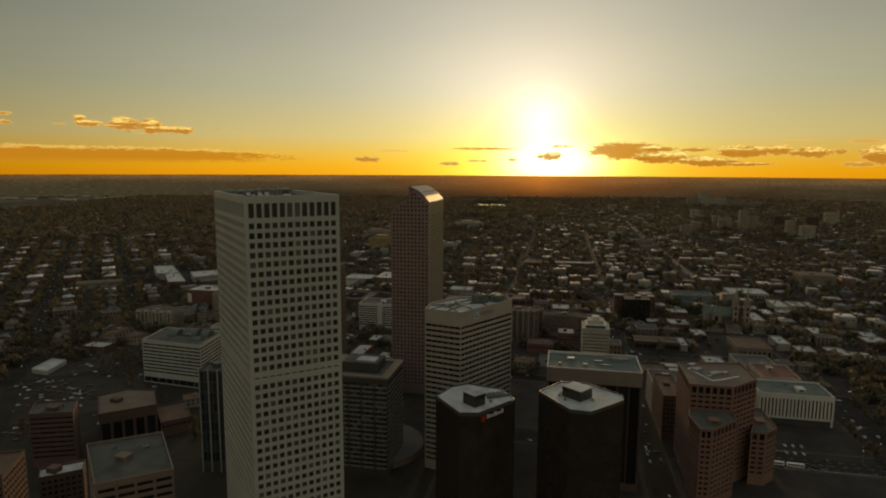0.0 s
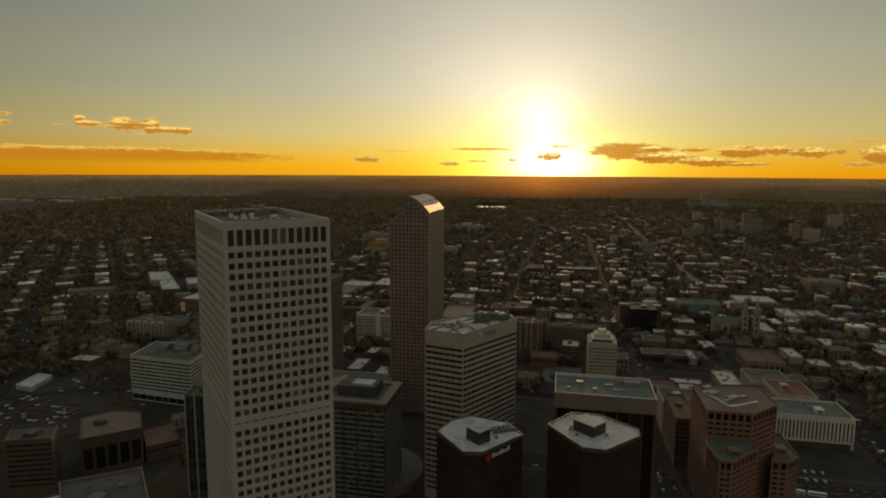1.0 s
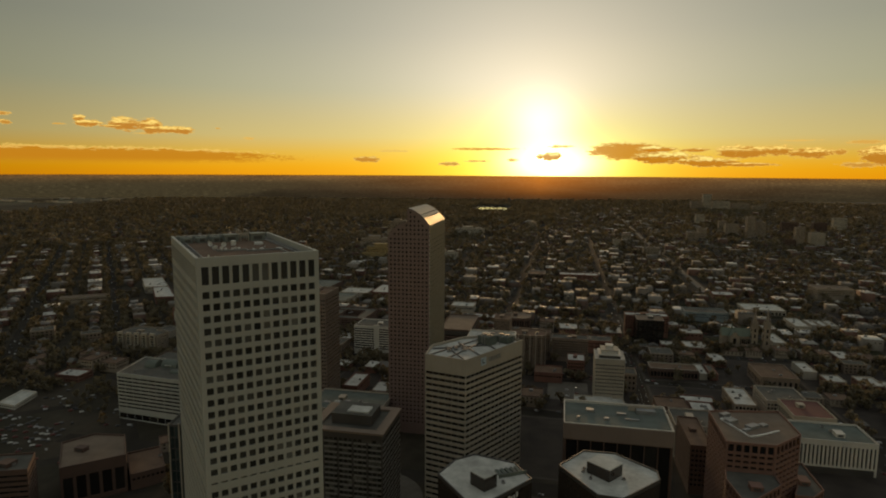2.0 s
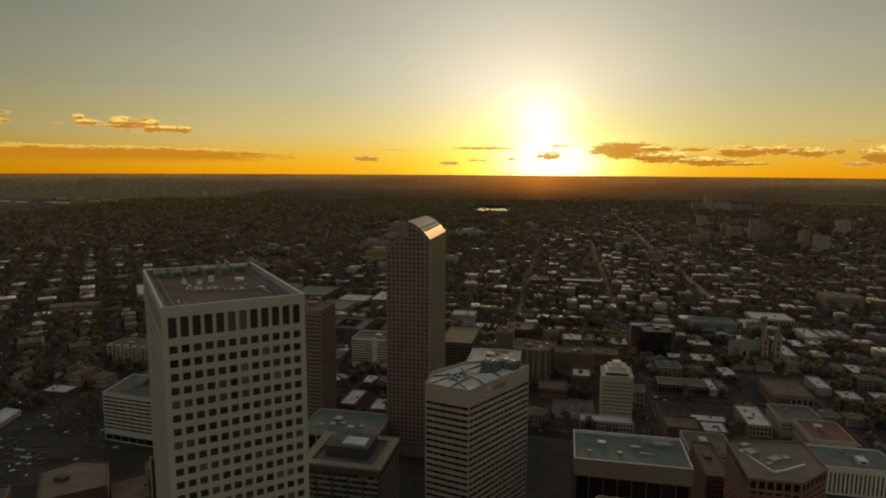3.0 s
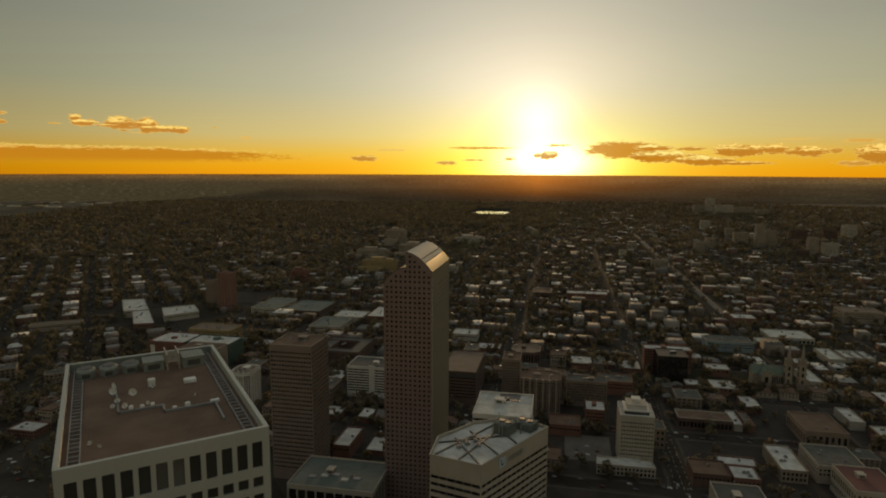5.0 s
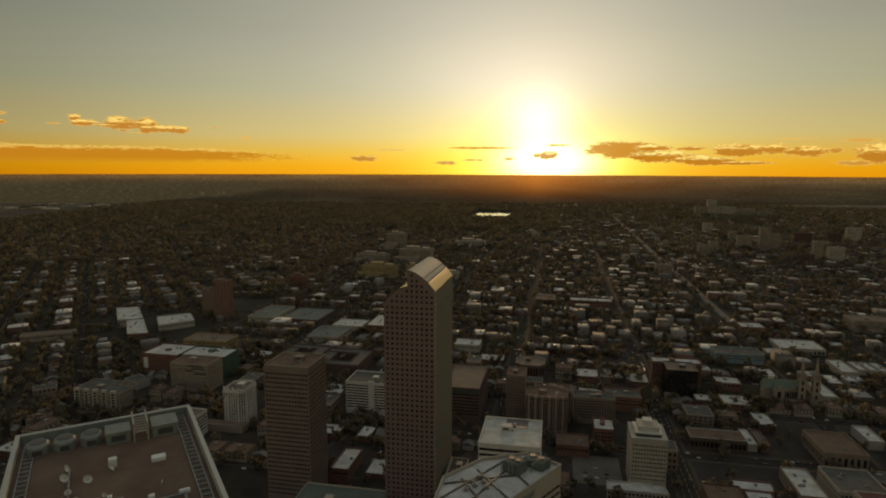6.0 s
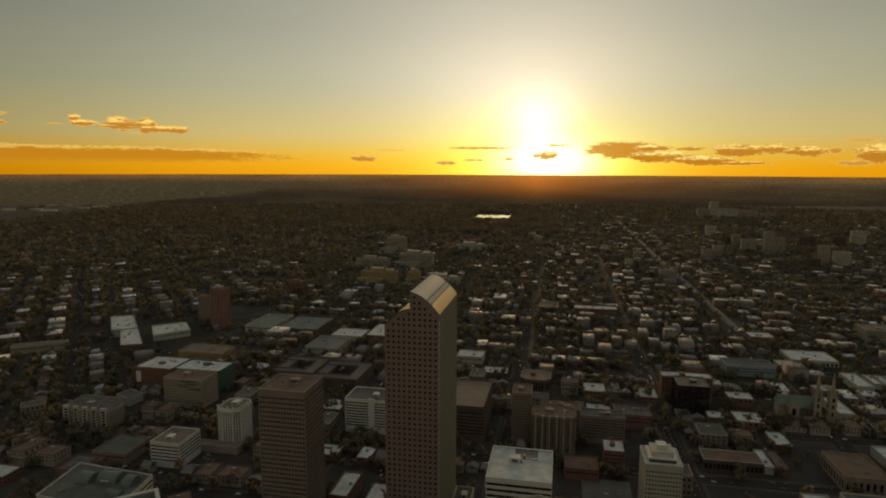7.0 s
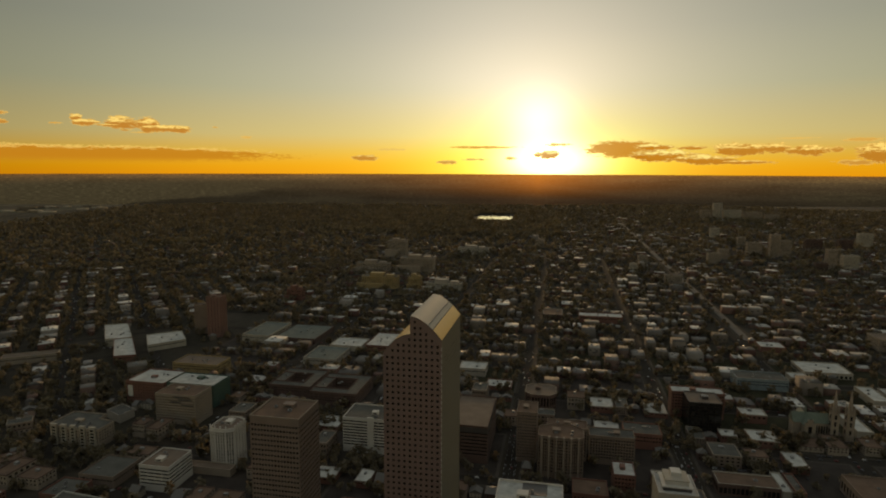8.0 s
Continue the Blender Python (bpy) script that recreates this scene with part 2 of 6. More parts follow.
# ---------------------------------------------------------------- materials
def surface(name, color, rough=0.8, vary=0.18, scale=0.15, grain=3.0, metal=0.0, spec=0.5, bump=0.15, per="", stain=0.0, spread=0.25, through=0.0):
    """A weathered surface: broad patches and fine grain over one colour; per: "object" or "island" gives each piece its own tone."""
    m = bpy.data.materials.new(name)
    m.use_nodes = True
    g = Nodes(m.node_tree)
    place = g.add("ShaderNodeNewGeometry").outputs["Position"]
    broad = g.noise(place, scale, 5.0, 0.6)
    fine = g.noise(place, grain, 4.0, 0.6)
    lo = tuple(c * (1 - vary) for c in color) + (1,)
    hi = tuple(min(1, c * (1 + vary)) for c in color) + (1,)
    col = g.ramp(broad, [(0.3, lo), (0.7, hi)])
    v = g.math("ADD", 1.0 - vary * 0.5, g.math("MULTIPLY", fine, vary))
    if per:
        pick = g.add("ShaderNodeObjectInfo").outputs["Random"] if per == "object" else g.add("ShaderNodeNewGeometry").outputs["Random Per Island"]
        v = g.math("MULTIPLY", v, g.math("ADD", 1.0 - spread, g.math("MULTIPLY", pick, 2 * spread)))
    col = g.mix(1.0, col, g.vec(v, v, v), "MULTIPLY")
    if stain:
        sp = g.add("ShaderNodeSeparateXYZ")
        g.put(sp.inputs[0], place)
        runs = g.noise(g.vec(sp.outputs[0], sp.outputs[1], g.math("MULTIPLY", sp.outputs[2], 0.06)), 0.9, 4.0, 0.6)
        col = g.mix(g.math("MULTIPLY", g.span(runs, 0.5, 0.75), stain), col, tuple(c * 0.45 for c in color) + (1,))
    p = g.add("ShaderNodeBsdfPrincipled")
    g.put(p.inputs["Base Color"], col)
    p.inputs["Metallic"].default_value = metal
    p.inputs["Specular IOR Level"].default_value = spec
    g.put(p.inputs["Roughness"], g.math("ADD", rough - 0.08, g.math("MULTIPLY", broad, 0.16), clamp=True))
    if bump:
        b = g.add("ShaderNodeBump")
        b.inputs["Strength"].default_value, b.inputs["Distance"].default_value = bump, 0.1
        g.put(b.inputs["Height"], fine)
        g.put(p.inputs["Normal"], b.outputs[0])
    shader = p.outputs[0]
    if through:                      # thin leaves let light through
        t = g.add("ShaderNodeBsdfTranslucent")
        g.put(t.inputs["Color"], g.mix(1.0, col, (1.9, 1.6, 0.9, 1), "MULTIPLY"))
        both = g.add("ShaderNodeMixShader")
        g.put(both.inputs[0], through), g.put(both.inputs[1], shader), g.put(both.inputs[2], t.outputs[0])
        shader = both.outputs[0]
    g.put(g.add("ShaderNodeOutputMaterial").inputs["Surface"], shader)
    return m


def glazing(name, dark, light, rough=0.12, share=0.75, per="object"):
    """Window glass over dim rooms; some panes have pale blinds behind them."""
    m = bpy.data.materials.new(name)
    m.use_nodes = True
    g = Nodes(m.node_tree)
    pick = g.add("ShaderNodeObjectInfo").outputs["Random"] if per == "object" else g.add("ShaderNodeNewGeometry").outputs["Random Per Island"]
    place = g.add("ShaderNodeNewGeometry").outputs["Position"]
    drift = g.noise(place, 0.05, 3.0)
    tone = g.math("ADD", g.math("MULTIPLY", pick, 0.7), g.math("MULTIPLY", drift, 0.45))
    col = g.ramp(tone, [(0.0, dark + (1,)), (share, tuple(0.7 * a + 0.3 * b for a, b in zip(dark, light)) + (1,)), (1.0, light + (1,))])
    p = g.add("ShaderNodeBsdfPrincipled")
    g.put(p.inputs["Base Color"], col)
    p.inputs["Roughness"].default_value = rough
    p.inputs["IOR"].default_value = 1.5
    g.put(g.add("ShaderNodeOutputMaterial").inputs["Surface"], p.outputs[0])
    return m


def palette(name, colors, rough=0.85, per="island", grain=0.6, spec=0.3):
    """Each separate piece takes one of several colours."""
    m = bpy.data.materials.new(name)
    m.use_nodes = True
    g = Nodes(m.node_tree)
    pick = g.add("ShaderNodeObjectInfo").outputs["Random"] if per == "object" else g.add("ShaderNodeNewGeometry").outputs["Random Per Island"]
    col = g.ramp(pick, [(k / len(colors), c + (1,)) for k, c in enumerate(colors)], "CONSTANT")
    fine = g.noise(g.add("ShaderNodeNewGeometry").outputs["Position"], grain, 4.0, 0.6)
    v = g.math("ADD", 0.75, g.math("MULTIPLY", fine, 0.5))
    p = g.add("ShaderNodeBsdfPrincipled")
    g.put(p.inputs["Base Color"], g.mix(1.0, col, g.vec(v, v, v), "MULTIPLY"))
    p.inputs["Roughness"].default_value, p.inputs["Specular IOR Level"].default_value = rough, spec
    g.put(g.add("ShaderNodeOutputMaterial").inputs["Surface"], p.outputs[0])
    return m


def glow(name, color, strength):
    m = bpy.data.materials.new(name)
    m.use_nodes = True
    g = Nodes(m.node_tree)
    e = g.add("ShaderNodeEmission")
    e.inputs["Color"].default_value, e.inputs["Strength"].default_value = color + (1,), strength
    g.put(g.add("ShaderNodeOutputMaterial").inputs["Surface"], e.outputs[0])
    return m


def earth(name):
    """The plain: worn grass, bare soil and paving in patches."""
    m = bpy.data.materials.new(name)
    m.use_nodes = True
    g = Nodes(m.node_tree)
    place = g.add("ShaderNodeNewGeometry").outputs["Position"]
    broad = g.noise(place, 0.012, 6.0, 0.65)
    mid = g.noise(place, 0.09, 5.0, 0.6)
    fine = g.noise(place, 1.2, 4.0, 0.6)
    col = g.ramp(broad, [(0.30, (0.028, 0.026, 0.015, 1)), (0.48, (0.038, 0.032, 0.022, 1)), (0.62, (0.052, 0.042, 0.030, 1)), (0.75, (0.036, 0.031, 0.025, 1))])
    # open dry prairie and fields past the edge of the town
    sp = g.add("ShaderNodeSeparateXYZ")
    g.put(sp.inputs[0], place)
    px, py = sp.outputs[0], sp.outputs[1]
    wander = g.math("MULTIPLY", g.math("SUBTRACT", g.noise(place, 0.0011, 5.0, 0.6), 0.5), 1900.0)
    west = g.math("ADD", g.math("ADD", px, g.math("MULTIPLY", g.math("SUBTRACT", py, 2900.0), 0.22)), g.math("ADD", 3050.0, wander))
    dry = g.math("MAXIMUM", g.math("MULTIPLY", g.span(west, 100.0, -500.0), g.span(py, 2300.0, 3000.0)), 0.0)
    plots = g.noise(g.vec(g.math("MULTIPLY", px, 0.0022), g.math("MULTIPLY", py, 0.0011), 0.0), 1.0, 6.0, 0.65)
    grass = g.ramp(plots, [(0.32, (0.034, 0.030, 0.018, 1)), (0.45, (0.06, 0.048, 0.029, 1)), (0.56, (0.10, 0.084, 0.052, 1)), (0.66, (0.065, 0.068, 0.040, 1)), (0.76, (0.20, 0.17, 0.12, 1))])
    col = g.mix(dry, col, grass)
    v = g.math("MULTIPLY", g.math("ADD", 0.55, g.math("MULTIPLY", mid, 0.9)), g.math("ADD", 0.75, g.math("MULTIPLY", fine, 0.5)))
    p = g.add("ShaderNodeBsdfPrincipled")
    g.put(p.inputs["Base Color"], g.mix(1.0, col, g.vec(v, v, v), "MULTIPLY"))
    p.inputs["Roughness"].default_value, p.inputs["Specular IOR Level"].default_value = 0.88, 0.15
    g.put(g.add("ShaderNodeOutputMaterial").inputs["Surface"], p.outputs[0])
    return m


GROUND = earth("worn_ground")
ASPHALT = surface("asphalt", (0.042, 0.037, 0.031), 0.95, 0.3, 0.03, 0.8, spec=0.03, stain=0.3)
LOT = surface("old_asphalt", (0.042, 0.034, 0.028), 0.9, 0.35, 0.05, 0.7, spec=0.2)
PAVING = surface("concrete_paving", (0.066, 0.056, 0.046), 0.9, 0.25, 0.08, 1.0, spec=0.2)
LAWN = surface("dry_lawn", (0.036, 0.034, 0.019), 0.95, 0.35, 0.05, 0.9, spec=0.1)
PAINT = surface("road_paint", (0.5, 0.5, 0.47), 0.8, 0.2)
GRANITE = surface("pale_granite", (0.375, 0.375, 0.33), 0.55, 0.07, 0.04, 1.5, stain=0.14, bump=0.05)
ROSE = surface("rose_brown_granite", (0.185, 0.128, 0.112), 0.5, 0.10, 0.05, 1.5, bump=0.05)
BUFF = surface("buff_panel", (0.190, 0.172, 0.128), 0.45, 0.08, 0.05, 1.2, bump=0.05)
BEIGE = surface("beige_concrete", (0.33, 0.295, 0.24), 0.8, 0.10, 0.06, 1.2, stain=0.22)
TAN = surface("tan_concrete", (0.27, 0.22, 0.165), 0.85, 0.12, 0.06, 1.2, stain=0.25)
DUSTBROWN = surface("grey_brown_panel", (0.185, 0.140, 0.112), 0.75, 0.12, 0.06, 1.2, stain=0.15)
TANDARK = surface("dark_tan_brick", (0.185, 0.14, 0.105), 0.9, 0.14, 0.06, 1.4, stain=0.25)
CREAM = surface("cream_stucco", (0.36, 0.32, 0.25), 0.85, 0.10, 0.06, 1.2, stain=0.2)
WHITE = surface("white_precast", (0.50, 0.475, 0.42), 0.75, 0.10, 0.06, 1.2, stain=0.22)
REDSTONE = surface("red_brown_panel", (0.180, 0.098, 0.074), 0.8, 0.12, 0.08, 1.6)
PALEGREY = surface("pale_grey_panel", (0.37, 0.37, 0.335), 0.75, 0.10, 0.06, 1.2, stain=0.2)
GRIDMETAL = surface("grey_window_grid", (0.060, 0.052, 0.046), 0.6, 0.12, 0.1, 1.0)
SPANDREL = surface("pale_spandrel", (0.20, 0.19, 0.17), 0.7, 0.12, 0.1, 1.0)
BRICK = surface("red_brick", (0.165, 0.080, 0.056), 0.9, 0.16, 0.08, 2.0)
BROWN = surface("brown_brick", (0.100, 0.062, 0.047), 0.9, 0.14, 0.08, 2.0)
DARKSTEEL = surface("dark_steel", (0.055, 0.050, 0.046), 0.5, 0.15, 0.1, 1.0)
BLACKGLASS = surface("black_curtain_glass", (0.036, 0.029, 0.024), 0.12, 0.25, 0.1, 0.5, bump=0.0)
GREYMETAL = surface("grey_metal", (0.22, 0.22, 0.215), 0.5, 0.2, 0.2, 1.0, metal=0.3)
WHITEMETAL = surface("white_metal", (0.62, 0.61, 0.57), 0.5, 0.1, 0.3, 1.0)
# roof glass with the sunset's gold reflection put into its base colour
SUNSETGOLD = surface("sunset_gold_glass", (0.42, 0.29, 0.12), 0.42, 0.08, 0.2, 1.0, metal=0.9, bump=0.0)
GOLDGLASS = surface("pale_roof_metal", (0.27, 0.27, 0.235), 0.66, 0.06, 0.2, 1.0, metal=0.2, bump=0.0)
ROOFDARK = surface("dark_gravel_roof", (0.140, 0.093, 0.064), 0.95, 0.22, 0.10, 1.8, bump=0.3, spec=0.2)
ROOFGREY = surface("grey_membrane_roof", (0.094, 0.090, 0.077), 0.85, 0.28, 0.09, 1.2, stain=0.2, spec=0.2)
ROOFTEAL = surface("weathered_teal_roof", (0.112, 0.128, 0.112), 0.8, 0.25, 0.08, 1.0, spec=0.2)
ROOFPALE = surface("pale_membrane_roof", (0.44, 0.435, 0.395), 0.8, 0.30, 0.10, 0.9, stain=0.4, spec=0.2)
ROOFTAN = surface("tan_roof", (0.165, 0.126, 0.094), 0.9, 0.2, 0.08, 1.2, spec=0.2)
LOTPALE = surface("pale_concrete_lot", (0.105, 0.092, 0.074), 0.9, 0.25, 0.08, 0.9, stain=0.3)
ROOFRED = surface("red_tile_roof", (0.125, 0.048, 0.036), 0.85, 0.2, 0.1, 1.4)
COPPER = surface("green_copper", (0.11, 0.135, 0.10), 0.7, 0.2, 0.2, 1.0)
GREENPANEL = surface("dark_green_cladding", (0.045, 0.085, 0.066), 0.6, 0.15, 0.1, 1.0)
PANE = glazing("office_glass", (0.012, 0.012, 0.011), (0.17, 0.165, 0.145))
PANEJ = glazing("office_glass_joined", (0.012, 0.012, 0.011), (0.17, 0.165, 0.145), per="island")
PANED = glazing("dark_glass", (0.010, 0.009, 0.009), (0.035, 0.033, 0.030))
PANEDJ = glazing("dark_glass_joined", (0.010, 0.009, 0.009), (0.035, 0.033, 0.030), per="island")
PANEB = glazing("blue_green_glass", (0.014, 0.022, 0.024), (0.05, 0.07, 0.072))
WATER = surface("lake_water", (0.02, 0.022, 0.02), 0.05, 0.1, 0.02, 0.3, bump=0.0)
COOLER = surface("weathered_green_grey_metal", (0.175, 0.19, 0.165), 0.75, 0.2, 0.3, 1.2, stain=0.35)
YELLOWBRICK = surface("yellow_brick", (0.30, 0.22, 0.10), 0.9)
BARK = surface("bark", (0.075, 0.055, 0.04), 0.95, 0.2, 0.5, 4.0)
LEAVES = surface("leaves", (0.120, 0.102, 0.069), 0.7, 0.38, 0.008, 0.5, spec=0.35, through=0.27, per="island", spread=0.32, bump=0.0)
HOUSEWALL = palette("house_walls", [(0.15, 0.082, 0.058), (0.12, 0.074, 0.055), (0.17, 0.14, 0.11), (0.11, 0.072, 0.056), (0.20, 0.175, 0.145), (0.12, 0.095, 0.07), (0.10, 0.05, 0.036), (0.12, 0.105, 0.09)])
PITCHED = palette("pitched_roofs", [(0.085, 0.078, 0.070), (0.11, 0.084, 0.066), (0.17, 0.16, 0.145), (0.06, 0.054, 0.048), (0.12, 0.112, 0.10), (0.27, 0.255, 0.235), (0.12, 0.070, 0.054), (0.075, 0.068, 0.060)], rough=0.7, spec=0.4)
FLATROOF = palette("flat_roofs", [(0.42, 0.41, 0.375), (0.16, 0.148, 0.135), (0.30, 0.29, 0.26), (0.09, 0.081, 0.072), (0.58, 0.57, 0.53), (0.20, 0.185, 0.165), (0.14, 0.128, 0.112), (0.48, 0.47, 0.435), (0.12, 0.11, 0.10)], rough=0.8, spec=0.25)
CARPAINT = palette("car_paint", [(0.5, 0.5, 0.5), (0.03, 0.03, 0.035), (0.25, 0.25, 0.26), (0.6, 0.6, 0.58), (0.12, 0.02, 0.02), (0.03, 0.05, 0.10), (0.08, 0.08, 0.085)], 0.3, "object", spec=0.6)
SHEDS = palette("shed_walls", [(0.22, 0.18, 0.12), (0.30, 0.26, 0.19), (0.13, 0.105, 0.07), (0.10, 0.08, 0.055), (0.36, 0.32, 0.24)], rough=0.9, spec=0.1)
RUBBER = surface("tyre_rubber", (0.02, 0.02, 0.02), 0.9, 0.1)
LAMPGLOW = glow("street_lamp_light", (1.0, 0.86, 0.62), 5.0)
SIGNRED = surface("sign_red", (0.30, 0.02, 0.015), 0.5, 0.1)
SIGNWHITE = surface("sign_white", (0.62, 0.60, 0.56), 0.5, 0.1)
SIGNBLUE = surface("sign_pale_blue", (0.36, 0.45, 0.52), 0.5, 0.1)

# ---------------------------------------------------------------- building tools
class Shape:
    """Gathers faces, then becomes one mesh."""

    def __init__(self):
        self.v, self.f = [], []

    def quad(self, a, b, c, d):
        n = len(self.v)
        self.v += [a, b, c, d]
        self.f.append((n, n + 1, n + 2, n + 3))

    def box(self, x0, y0, z0, x1, y1, z1):
        n = len(self.v)
        self.v += [(x0, y0, z0), (x1, y0, z0), (x1, y1, z0), (x0, y1, z0), (x0, y0, z1), (x1, y0, z1), (x1, y1, z1), (x0, y1, z1)]
        self.f += [tuple(n + k for k in q) for q in ((0, 3, 2, 1), (4, 5, 6, 7), (0, 1, 5, 4), (1, 2, 6, 5), (2, 3, 7, 6), (3, 0, 4, 7))]
        return self

    def cut_box(self, x0, y0, z0, x1, y1, z1, c=0.15):
        """A box with its upper edges cut off."""
        self.prism([(x0, y0), (x1, y0), (x1, y1), (x0, y1)], z0, z1 - c)
        self.loft([(x0, y0), (x1, y0), (x1, y1), (x0, y1)], [(x0 + c, y0 + c), (x1 - c, y0 + c), (x1 - c, y1 - c), (x0 + c, y1 - c)], z1 - c, z1)
        return self

    def prism(self, poly, z0, z1):
        n, k = len(self.v), len(poly)
        self.v += [(x, y, z0) for x, y in poly] + [(x, y, z1) for x, y in poly]
        self.f += [(n + i, n + (i + 1) % k, n + k + (i + 1) % k, n + k + i) for i in range(k)]
        self.f += [tuple(n + k + i for i in range(k)), tuple(n + i for i in reversed(range(k)))]
        return self

    def loft(self, a, b, z0, z1):
        n, k = len(self.v), len(a)
        self.v += [(x, y, z0) for x, y in a] + [(x, y, z1) for x, y in b]
        self.f += [(n + i, n + (i + 1) % k, n + k + (i + 1) % k, n + k + i) for i in range(k)]
        self.f.append(tuple(n + k + i for i in range(k)))
        return self

    def tube(self, x, y, z0, z1, r, r1=None, k=10):
        r1 = r if r1 is None else r1
        ring = [(math.cos(2 * math.pi * i / k), math.sin(2 * math.pi * i / k)) for i in range(k)]
        n = len(self.v)
        self.v += [(x + r * a, y + r * b, z0) for a, b in ring] + [(x + r1 * a, y + r1 * b, z1) for a, b in ring]
        self.f += [(n + i, n + (i + 1) % k, n + k + (i + 1) % k, n + k + i) for i in range(k)]
        self.f += [tuple(n + k + i for i in range(k)), tuple(n + i for i in reversed(range(k)))]
        return self

    def beam(self, a, b, w):
        """A square bar from a to b."""
        a, b = Vector(a), Vector(b)
        d = (b - a).normalized()
        s = d.cross(Vector((0, 0, 1)))
        s = (s if s.length > 0.01 else Vector((1, 0, 0))).normalized() * w / 2
        u = s.cross(d).normalized() * w / 2
        n = len(self.v)
        self.v += [tuple(p + i * s + j * u) for p in (a, b) for i, j in ((-1, -1), (1, -1), (1, 1), (-1, 1))]
        self.f += [tuple(n + k for k in q) for q in ((0, 1, 2, 3), (7, 6, 5, 4), (0, 4, 5, 1), (1, 5, 6, 2), (2, 6, 7, 3), (3, 7, 4, 0))]
        return self

    def mesh(self, name, material):
        me = bpy.data.meshes.new(name)
        me.from_pydata(self.v, [], self.f)
        for m in material if isinstance(material, (list, tuple)) else [material]:
            me.materials.append(m)
        return me


def thing(name, label, category, at=(0, 0, 0), turn=0, group="", kind=""):
    ob = new(name)
    ob.matrix_basis = pose(*at, 0, 0, turn)
    return tagged(ob, label, category, group, kind)


def part(name, data, material, parent, label="", at=None, turn=0):
    """One mesh object under a thing or under a part."""
    me = data.mesh(name, material) if isinstance(data, Shape) else data
    ob = new(name, me)
    ob.parent = parent
    if at is not None:
        ob.matrix_basis = pose(*at, 0, 0, turn)
    return tagged(ob, label)


def rows_of(z0, z1, pitch, h):
    """Window rows of height h from z1 down to z0."""
    n = int((z1 - z0) / pitch)
    return [(z1 - (k + 1) * pitch + (pitch - h) / 2, z1 - (k + 1) * pitch + (pitch + h) / 2) for k in range(n)]


def cols_of(length, count, share, margin=0.6):
    w = (length - 2 * margin) / count
    return [(margin + w * (k + 0.5 - share / 2), margin + w * (k + 0.5 + share / 2)) for k in range(count)]


def inset(poly, d):
    """The outline moved inwards by d."""
    out, k = [], len(poly)
    for i in range(k):
        p, c, n = Vector(poly[i - 1]), Vector(poly[i]), Vector(poly[(i + 1) % k])
        a, b = (c - p).normalized(), (n - c).normalized()
        na, nb = Vector((-a.y, a.x)), Vector((-b.y, b.x))
        m = na + nb
        m = m / max(0.25, 1 + na.dot(nb))
        out.append((c.x + m.x * d, c.y + m.y * d))
    return out


class Facade:
    """Walls with real openings for one building, and a pane behind each."""

    def __init__(self, parent, wall, pane, joined, budget=40, depth=0.4):
        self.parent, self.wall, self.pane, self.joined, self.budget, self.depth = parent, wall, pane, joined, budget, depth
        self.walls, self.rest, self.made = Shape(), Shape(), {}

    def side(self, p, q, z0, z1, rows, cols, depth=None):
        p, q = Vector(p), Vector(q)
        d = self.depth if depth is None else depth
        t = (q - p).normalized()
        n = Vector((t.y, -t.x))
        L = (q - p).length
        at = lambda u, z, k=0.0: (p.x + t.x * u - n.x * k, p.y + t.y * u - n.y * k, z)
        w, holes = self.walls, []
        low = z0
        for lo, hi in sorted(rows):
            if hi <= z0 or lo >= z1:
                continue
            w.quad(at(0, low), at(L, low), at(L, lo), at(0, lo))
            u = 0.0
            for a, b in cols:
                if a > u + 1e-4:
                    w.quad(at(u, lo), at(a, lo), at(a, hi), at(u, hi))
                w.quad(at(a, lo), at(a, lo, d), at(a, hi, d), at(a, hi))
                w.quad(at(b, lo, d), at(b, lo), at(b, hi), at(b, hi, d))
                w.quad(at(a, lo), at(b, lo), at(b, lo, d), at(a, lo, d))
                w.quad(at(a, hi, d), at(b, hi, d), at(b, hi), at(a, hi))
                holes.append((lo, hi, a, b))
                u = b
            if u < L - 1e-4:
                w.quad(at(u, lo), at(L, lo), at(L, hi), at(u, hi))
            low = hi
        w.quad(at(0, low), at(L, low), at(L, z1), at(0, z1))
        for lo, hi, a, b in sorted(holes, reverse=True):
            self.glass(at, a, b, lo, hi, d, t)

    def glass(self, at, a, b, lo, hi, d, t):
        if self.budget <= 0:
            self.rest.quad(at(a, lo, d), at(b, lo, d), at(b, hi, d), at(a, hi, d))
            return
        self.budget -= 1
        key = (round(b - a, 2), round(hi - lo, 2))
        if key not in self.made:
            self.made[key] = Shape().box(-(b - a) / 2, 0, 0, (b - a) / 2, 0.08, hi - lo).mesh("pane", self.pane)
        part("pane", self.made[key], None, self.parent, at=at((a + b) / 2, lo, d), turn=math.degrees(math.atan2(t.y, t.x)))

    def done(self, label=""):
        part("wall", self.walls, self.wall, self.parent, label)
        if self.rest.f:
            tagged(part("glazing", self.rest, self.joined, self.parent), kind="stuff")


def rect(x0, y0, x1, y1):
    return [(x0, y0), (x1, y0), (x1, y1), (x0, y1)]


TAKEN = []                          # outlines' boxes, so that trees and houses keep clear


def footprint(poly, pad=3.0):
    xs, ys = [p[0] for p in poly], [p[1] for p in poly]
    TAKEN.append((min(xs) - pad, min(ys) - pad, max(xs) + pad, max(ys) + pad))


def clear_of(x, y, r=0.0):
    return not any(a - r < x < c + r and b - r < y < d + r for a, b, c, d in TAKEN)


